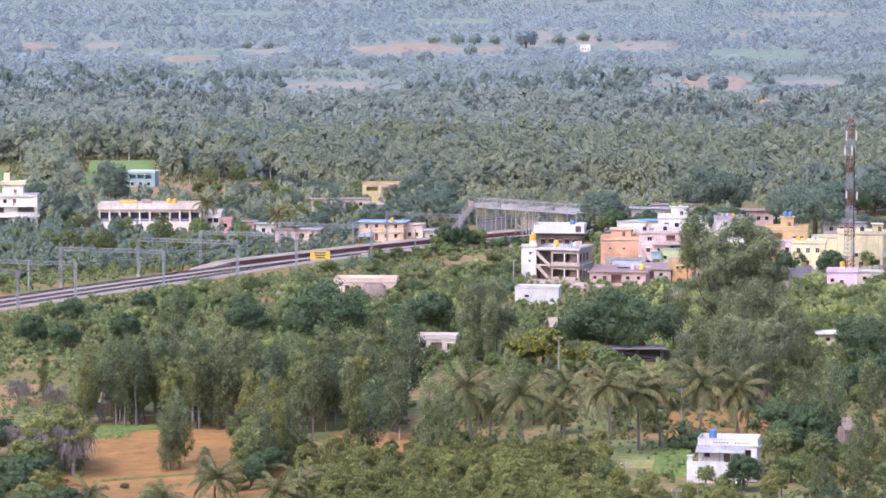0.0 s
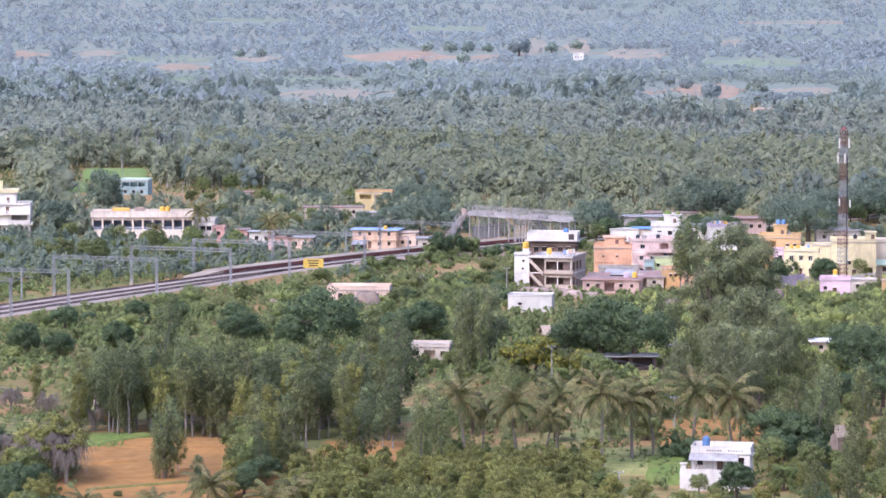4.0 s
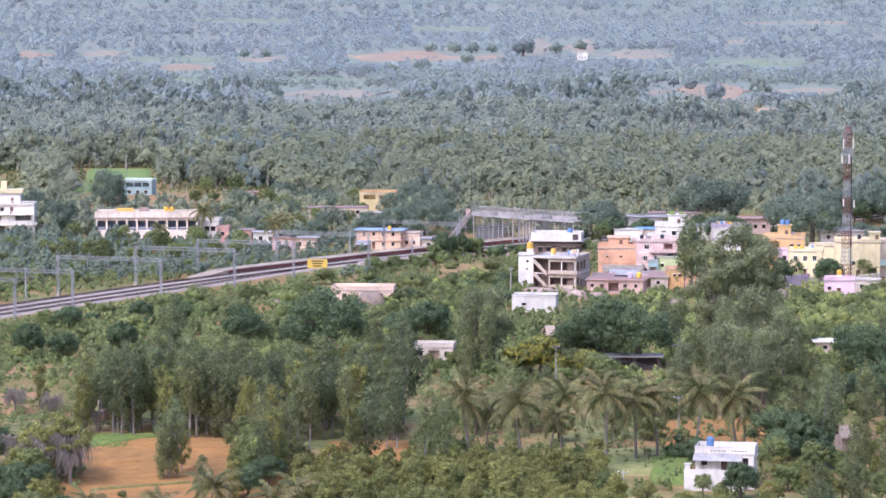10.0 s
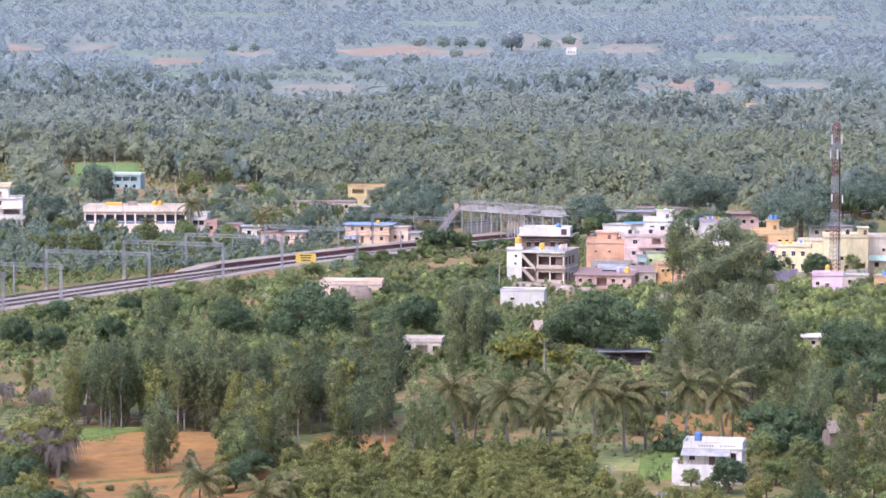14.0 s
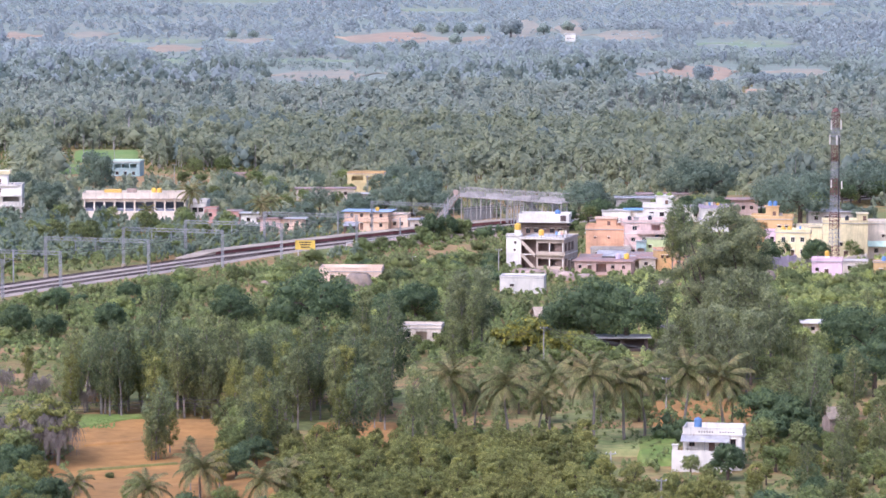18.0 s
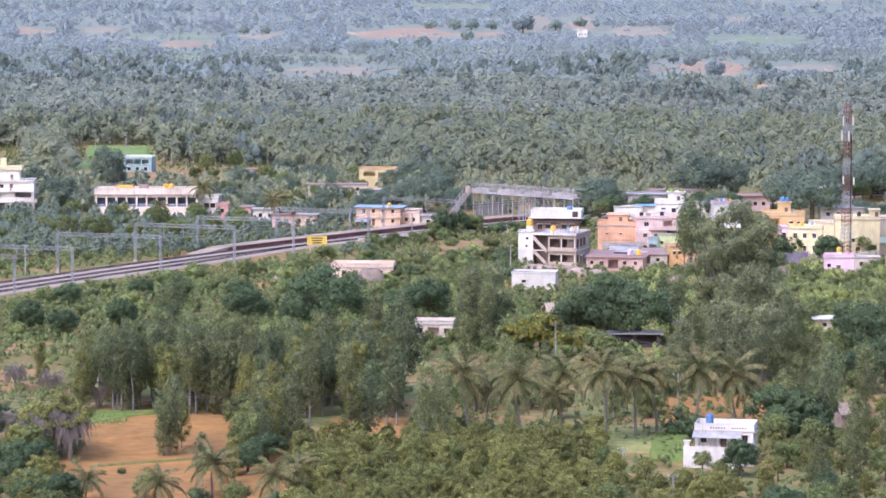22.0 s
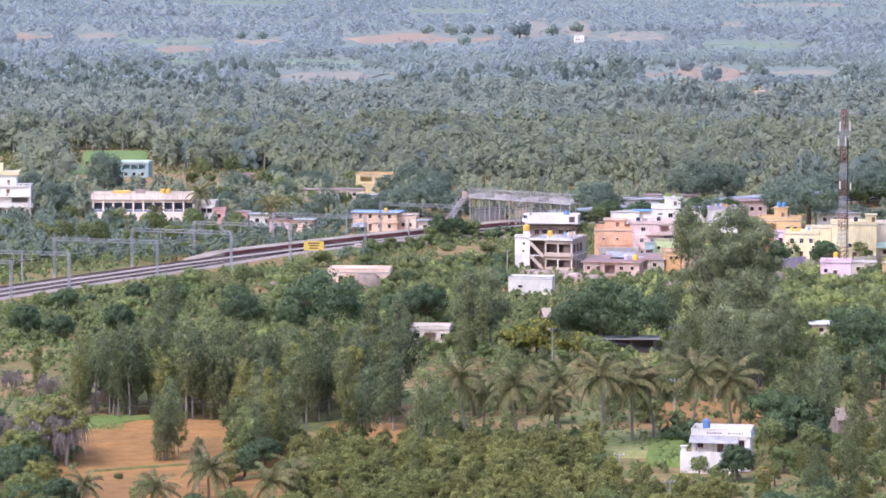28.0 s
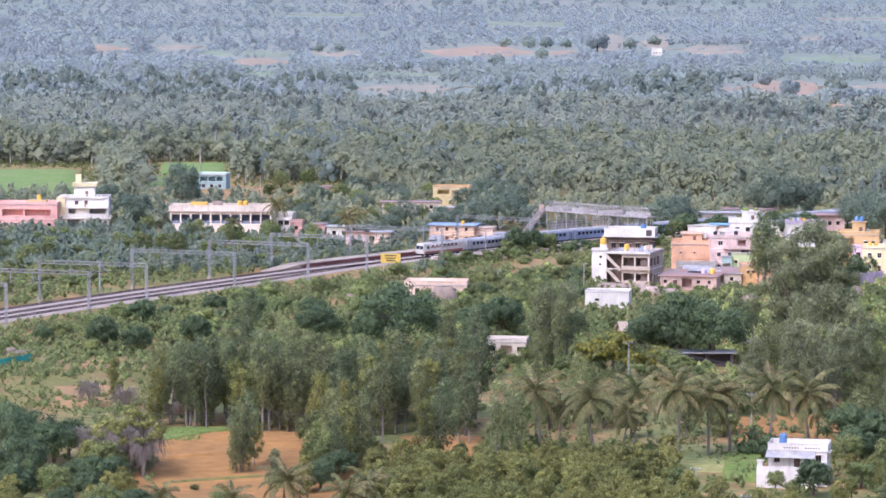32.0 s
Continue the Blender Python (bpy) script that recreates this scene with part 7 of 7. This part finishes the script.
far_wood("meadow_bushes", SCRUB, -168.5, -50.9, 1113, 1380, 3.6, 1.3, 2, 26, 0.26, 0.72, "low green bushes round the paddy fields", [(-118, -84, 1113, 1218), (-164.2, -137.0, 1161, 1328), (-116.8, -109.3, 1150, 1284), (-111.8, -91.2, 1291, 1376), (-92.4, -52.6, 1144, 1200)], True, BUSH)
far_wood("thicket", THICKET, -166.8, -24.9, 869, 1020, 4.4, 4.4, 5, 110, 0.32, 0.97, "thick green bushes and young trees behind the railway", (), True, ROUND)
far_wood("village_trees", WOODS, -166.8, 148.1, 1015, 1164, 6.5, 7.0, 6, 160, 0.42, 0.78, "grey-green trees between the far houses", OPEN, True, ROUND)
far_wood("woods", WOODS, -165, 143, 1164, 1473, 6.6, 12.5, 8, 270, 0.36, 0.9, "dense green eucalyptus woods beyond the town", OPEN, shapes=TALL, spread=1.45, fill=0.6, lift=2.0)
far_wood("pale_woods", PALEWOODS, -165, 143, 1473, 1872, 8.4, 11.5, 7, 130, 0.46, 0.94, "green eucalyptus woods farther off, paled by haze", fill=0.6, view=True, shapes=TALL, spread=1.6, lift=3.0)
far_wood("dark_woods", DARKWOODS, -165, 143, 1130, 2324, 14.0, 12.5, 10, 170, 0.4, 0.36, "darker broad trees among the far woods", OPEN, fill=0.8, shapes=ROUND, belt=(0.008, 0.005, 0.6), seed=5, view=True, spread=1.15, lift=1.0)
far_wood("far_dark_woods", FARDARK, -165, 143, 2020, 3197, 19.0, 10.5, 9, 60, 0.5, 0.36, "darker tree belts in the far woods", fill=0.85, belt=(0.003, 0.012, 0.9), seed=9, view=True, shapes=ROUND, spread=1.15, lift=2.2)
far_wood("far_woods", FARWOODS, -165, 143, 1872, 2650, 10.5, 7.5, 6, 30, 0.5, 0.85, "hazy grey-green woods in the distance", fill=0.95, belt=(0.003, 0.006, 0.7), view=True, shapes=TALL, spread=1.7, lift=3.0)
far_wood("distant_woods", BLUEWOODS, -165, 143, 2650, 4900, 13.0, 4.6, 4, 6, 0.6, 0.8, "scattered woods at the far slope, hazed blue-grey", fill=1.0, belt=(0.0018, 0.008, 1.1), view=True, shapes=("round",), spread=1.6, lift=4.0)
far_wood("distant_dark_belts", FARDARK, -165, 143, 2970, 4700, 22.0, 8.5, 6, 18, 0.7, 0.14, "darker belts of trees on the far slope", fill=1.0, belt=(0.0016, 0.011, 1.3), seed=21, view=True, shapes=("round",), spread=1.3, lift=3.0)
far_palms("palm_groves", HAZEFROND, [(-146.0, -63.0, 1745, 1857, 55), (-125.3, -83.7, 1384, 1473, 22), (-146.0, -83.7, 1497, 1628, 20), (52.9, 89.3, 1573, 1719, 26), (-61.2, 54.7, 1497, 1752, 20), (89.3, 141.2, 1450, 1719, 14)], "groves of tall slender palms with pale trunks among the woods")

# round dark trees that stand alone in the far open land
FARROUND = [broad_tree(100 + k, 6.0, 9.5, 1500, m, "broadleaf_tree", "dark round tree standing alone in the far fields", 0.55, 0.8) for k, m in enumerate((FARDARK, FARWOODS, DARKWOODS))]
for x, y, k, size in ((-17.5, 3070.4, 1, 1.0), (4.2, 3059.1, 1, 1.15), (20.6, 3059.1, 1, 1.1), (39.6, 3059.1, 1, 0.95), (67.2, 2992.0, 0, 1.8), (98.9, 3047.9, 1, 1.1), (123.8, 3104.5, 1, 1.1), (15.3, 2861.1, 1, 1.0), (38.1, 2019.6, 0, 1.15), (-49.7, 1536.4, 2, 0.95), (-60.2, 1380.2, 2, 1.1), (174.8, 2150.9, 0, 1.15), (194.1, 2037.3, 0, 1.0), (201.9, 2019.6, 0, 1.1), (213.5, 2010.8, 0, 1.05), (222.8, 2019.6, 0, 1.0),
                     (-65.4, 2629.6, 1, 0.9), (-47.6, 2650.4, 1, 1.0), (-22.8, 2692.0, 1, 1.15), (-242.6, 2462.8, 0, 0.9), (-222.2, 2462.8, 0, 0.95), (-214.5, 2462.8, 0, 0.8), (-186.7, 2969.9, 1, 0.8), (-167.2, 2969.9, 1, 0.8), (172.8, 2347.1, 0, 0.9), (165.6, 2419.1, 0, 0.8)):
    plant(FARROUND[k], x, y, size)


def far_field(name, b0, y0, b1, y1, mat, label):
    """Open land with ragged ends and edges."""
    n, f = 28, Form()
    for i in range(n + 1):
        a = i / n
        ends = min(1.0, 4.5 * math.sin(math.pi * a) * (0.6 + 0.4 * math.sin(7 * a + b0)) ** 2 + 0.04)
        lo = y0 + (y1 - y0) * (0.5 - 0.5 * ends + 0.3 * noise.noise((a * 5, b0, 1.5)))
        hi = y0 + (y1 - y0) * (0.5 + 0.5 * ends + 0.3 * noise.noise((a * 5, b0, 8.5)))
        for j in range(5):
            y = lo + max(2.0, hi - lo) * j / 4
            x = (b0 + (b1 - b0) * a) * y / 1000
            f.v.append((x, y, ground_z(x, y) + (-0.6 if j in (0, 4) else 0.5)))
    f.f = [(i * 5 + j, (i + 1) * 5 + j, (i + 1) * 5 + j + 1, i * 5 + j + 1) for i in range(n) for j in range(4)]
    tagged(new(name, f.mesh(name, mat, True)), label, "field", kind="structure")


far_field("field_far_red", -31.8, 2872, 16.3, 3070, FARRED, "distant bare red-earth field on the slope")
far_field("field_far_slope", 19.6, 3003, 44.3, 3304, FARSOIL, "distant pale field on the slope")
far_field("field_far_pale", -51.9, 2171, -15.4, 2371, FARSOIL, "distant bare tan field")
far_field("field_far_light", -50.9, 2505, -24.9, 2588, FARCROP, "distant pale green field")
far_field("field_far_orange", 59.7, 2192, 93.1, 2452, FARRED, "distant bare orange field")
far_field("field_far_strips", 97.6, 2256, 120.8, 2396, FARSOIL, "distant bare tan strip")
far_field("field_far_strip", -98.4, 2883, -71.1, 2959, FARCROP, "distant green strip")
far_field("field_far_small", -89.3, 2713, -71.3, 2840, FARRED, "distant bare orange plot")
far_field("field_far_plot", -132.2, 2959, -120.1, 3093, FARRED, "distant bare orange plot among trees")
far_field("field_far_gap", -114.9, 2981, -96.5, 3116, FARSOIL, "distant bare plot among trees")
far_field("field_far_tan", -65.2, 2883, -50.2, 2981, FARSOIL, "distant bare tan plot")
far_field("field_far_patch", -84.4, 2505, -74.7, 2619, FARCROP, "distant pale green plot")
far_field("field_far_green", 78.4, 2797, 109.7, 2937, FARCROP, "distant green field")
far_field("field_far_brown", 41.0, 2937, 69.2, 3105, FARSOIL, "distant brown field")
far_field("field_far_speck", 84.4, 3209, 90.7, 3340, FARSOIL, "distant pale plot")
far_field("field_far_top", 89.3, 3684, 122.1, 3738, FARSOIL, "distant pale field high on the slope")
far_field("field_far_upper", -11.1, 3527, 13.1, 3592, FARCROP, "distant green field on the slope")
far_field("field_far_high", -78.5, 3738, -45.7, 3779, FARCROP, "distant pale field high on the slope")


# ---- tidy: the patterns that the copies were taken from ----
for ob in GUMS + TALLGUMS + BROADS + BACKS + YOUNGS + OLIVES + SHRUBS + LIMESHRUBS + DARKSHRUBS + OLDGUMS + FARROUND + PALMS + CASSIA + DRY:
    for o in (*ob.children_recursive, ob):
        bpy.data.objects.remove(o)


# ---- train ----
def bogie(parent, x):
    b = part("bogie", Form().box(x - 1.7, x + 1.7, -1.15, 1.15, 0.45, 0.85), UNDER, parent)
    for u in (-1.25, 1.25):
        w = Form()
        for v in (-0.8, 0.8):
            w.tube((x + u, v - 0.07, 0.47), (x + u, v + 0.07, 0.47), 0.46, n=14)
        w.tube((x + u, -0.8, 0.47), (x + u, 0.8, 0.47), 0.08, n=6)
        part("wheelset", w, UNDER, b)


def locomotive():
    t = thing("locomotive", pose(0, 0, 0), "ivory white electric locomotive with brick red bands", "locomotive", "train")
    n = 19.0
    side = [(-1.5, 1.0), (1.5, 1.0), (1.5, 3.3), (1.25, 3.85), (-1.25, 3.85), (-1.5, 3.3)]
    f = Form().prism(side, -n + 1.6, -1.6)
    for x, w in ((-1.6, 1), (-n + 1.6, -1)):
        out = [(x + 1.4 * w, -1.4, 1.0), (x + 1.4 * w, 1.4, 1.0), (x + 1.5 * w, 1.4, 2.1), (x + 1.15 * w, 1.32, 3.35), (x + 0.8 * w, 1.15, 3.82), (x + 0.8 * w, -1.15, 3.82), (x + 1.15 * w, -1.32, 3.35), (x + 1.5 * w, -1.4, 2.1)]
        back = [(x, y * 1.0, z) for y, z in ((-1.5, 1.0), (1.5, 1.0), (1.5, 2.1), (1.5, 3.3), (1.25, 3.85), (-1.25, 3.85), (-1.5, 3.3), (-1.5, 2.1))]
        f.poly(out + back, [(k, (k + 1) % 8, 8 + (k + 1) % 8, 8 + k) for k in range(8)] + [tuple(range(8))])
    part("body", f, LOCOWHITE, t)
    part("lower_band", Form().box(-n + 0.9, -0.9, -1.53, 1.53, 1.0, 1.6), LOCORED, t, "brick red lower band")
    part("upper_band", Form().box(-n + 3.2, -3.2, -1.52, 1.52, 2.5, 2.75), LOCORED, t, "brick red stripe")
    part("underframe", Form().box(-n + 0.4, -0.4, -1.3, 1.3, 0.6, 1.0), UNDER, t)
    for w in (-1, 1):
        part("windscreen", Form().poly([(-0.12, 0.1 * w, 2.3), (-0.12, 1.2 * w, 2.3), (-0.38, 1.15 * w, 3.2), (-0.38, 0.1 * w, 3.2), (-0.4, 0.1 * w, 2.3), (-0.4, 1.2 * w, 2.3), (-0.66, 1.15 * w, 3.2), (-0.66, 0.1 * w, 3.2)], [(0, 1, 2, 3), (7, 6, 5, 4), (0, 3, 7, 4), (1, 5, 6, 2), (2, 6, 7, 3), (0, 4, 5, 1)]), GLASS, t)
        part("cab_window", Form().box(-2.6, -1.8, 1.49 * w - 0.03, 1.49 * w + 0.03, 2.3, 3.1), GLASS, t)
        for k in range(7):
            part("grille", Form().box(-15.4 + 1.75 * k, -14.3 + 1.75 * k, 1.5 * w - 0.03, 1.5 * w + 0.03, 2.85, 3.25), UNDER, t)
    part("roof_gear", Form().box(-14.5, -8.5, -0.8, 0.8, 3.85, 4.1).box(-7.4, -5.2, -0.6, 0.6, 3.85, 4.15), COACHROOF, t)
    for x in (-4.0, -15.5):
        g = Form().bar((x - 0.8, -0.6, 4.0), (x - 0.8, 0.6, 4.0), 0.08)
        if x < -10:
            g.bar((x - 0.8, 0, 4.0), (x + 1.0, 0, 4.7), 0.07).bar((x + 1.0, 0, 4.7), (x - 0.6, 0, 5.4), 0.06).bar((x - 0.6, -0.8, 5.4), (x - 0.6, 0.8, 5.4), 0.07)
        else:
            g.bar((x - 0.8, 0, 4.0), (x + 1.2, 0, 4.2), 0.07).bar((x + 1.2, -0.8, 4.2), (x + 1.2, 0.8, 4.2), 0.07)
        part("pantograph", g, UNDER, t)
    part("coupler", Form().bar((-0.3, 0, 0.85), (0.3, 0, 0.85), 0.2), UNDER, t)
    for v in (-0.9, 0.9):
        part("buffer", Form().tube((-0.2, v, 0.95), (0.35, v, 0.95), 0.2, n=8), UNDER, t)
    bogie(t, -3.8), bogie(t, -n + 3.8)
    return t


def coach(mat, label):
    t = thing("passenger_coach", pose(0, 0, 0), label, "train coach", "train")
    n = 23.4
    part("body", Form().prism([(-1.55, 1.0), (1.55, 1.0), (1.6, 1.5), (1.6, 3.3), (-1.6, 3.3), (-1.6, 1.5)], -n, 0), mat, t)
    part("roof", Form().prism([(-1.6, 3.3), (1.6, 3.3), (1.35, 3.75), (0.7, 4.0), (-0.7, 4.0), (-1.35, 3.75)], -n + 0.05, -0.05), COACHROOF, t, "silver grey roof")
    part("underframe", Form().box(-n + 0.6, -0.6, -1.2, 1.2, 0.55, 1.0), UNDER, t)
    pane = Form().box(0, 1.15, -0.03, 0.03, 0, 0.8).mesh("window", GLASS)
    leaf = Form().box(0, 0.8, -0.03, 0.03, 0, 2.0).mesh("door", COACHROOF)
    for w in (-1, 1):
        for k in range(11):
            part("window", pane, None, t, at=pose(-n + 2.4 + 1.72 * k, 1.61 * w, 2.15))
        for x in (-n + 0.9, -1.7):
            part("door", leaf, None, t, at=pose(x, 1.61 * w, 1.15))
    bogie(t, -4.3), bogie(t, -n + 4.3)
    return t


TRAIN = [(0.0, locomotive())]
first = coach(COACHGREY, "pale blue-grey luggage and power coach")
TRAIN.append((20.0, first))
blue = coach(COACHBLUE, "pale blue passenger coach with silver roof")
for k in range(11):
    TRAIN.append((44.2 + 24.2 * k, blue if k == 0 else copy_thing(blue, pose(0, 0, 0))))


def motions():
    """The train runs in along the near track at a steady speed and reaches the platform at the end."""
    times = [0.0, *range(2, 26, 3), *[26 + 0.5 * k for k in range(13)]]
    for back, car in TRAIN:
        rows = []
        for t in times:
            s = FRONT_S + SPEED * (32.0 - t) + back + 11.0
            x, y, a = rail_at(s, TRACKS[0])
            turn = Matrix.Translation((x, y, RAIL_Z)) @ pose(0, 0, 0, 0, 0, a + 180) @ pose(11.0, 0, 0)
            rows.append((t, turn))
        walk(car, rows)


FRONT_S, SPEED = -51.3, 21.0
motions()
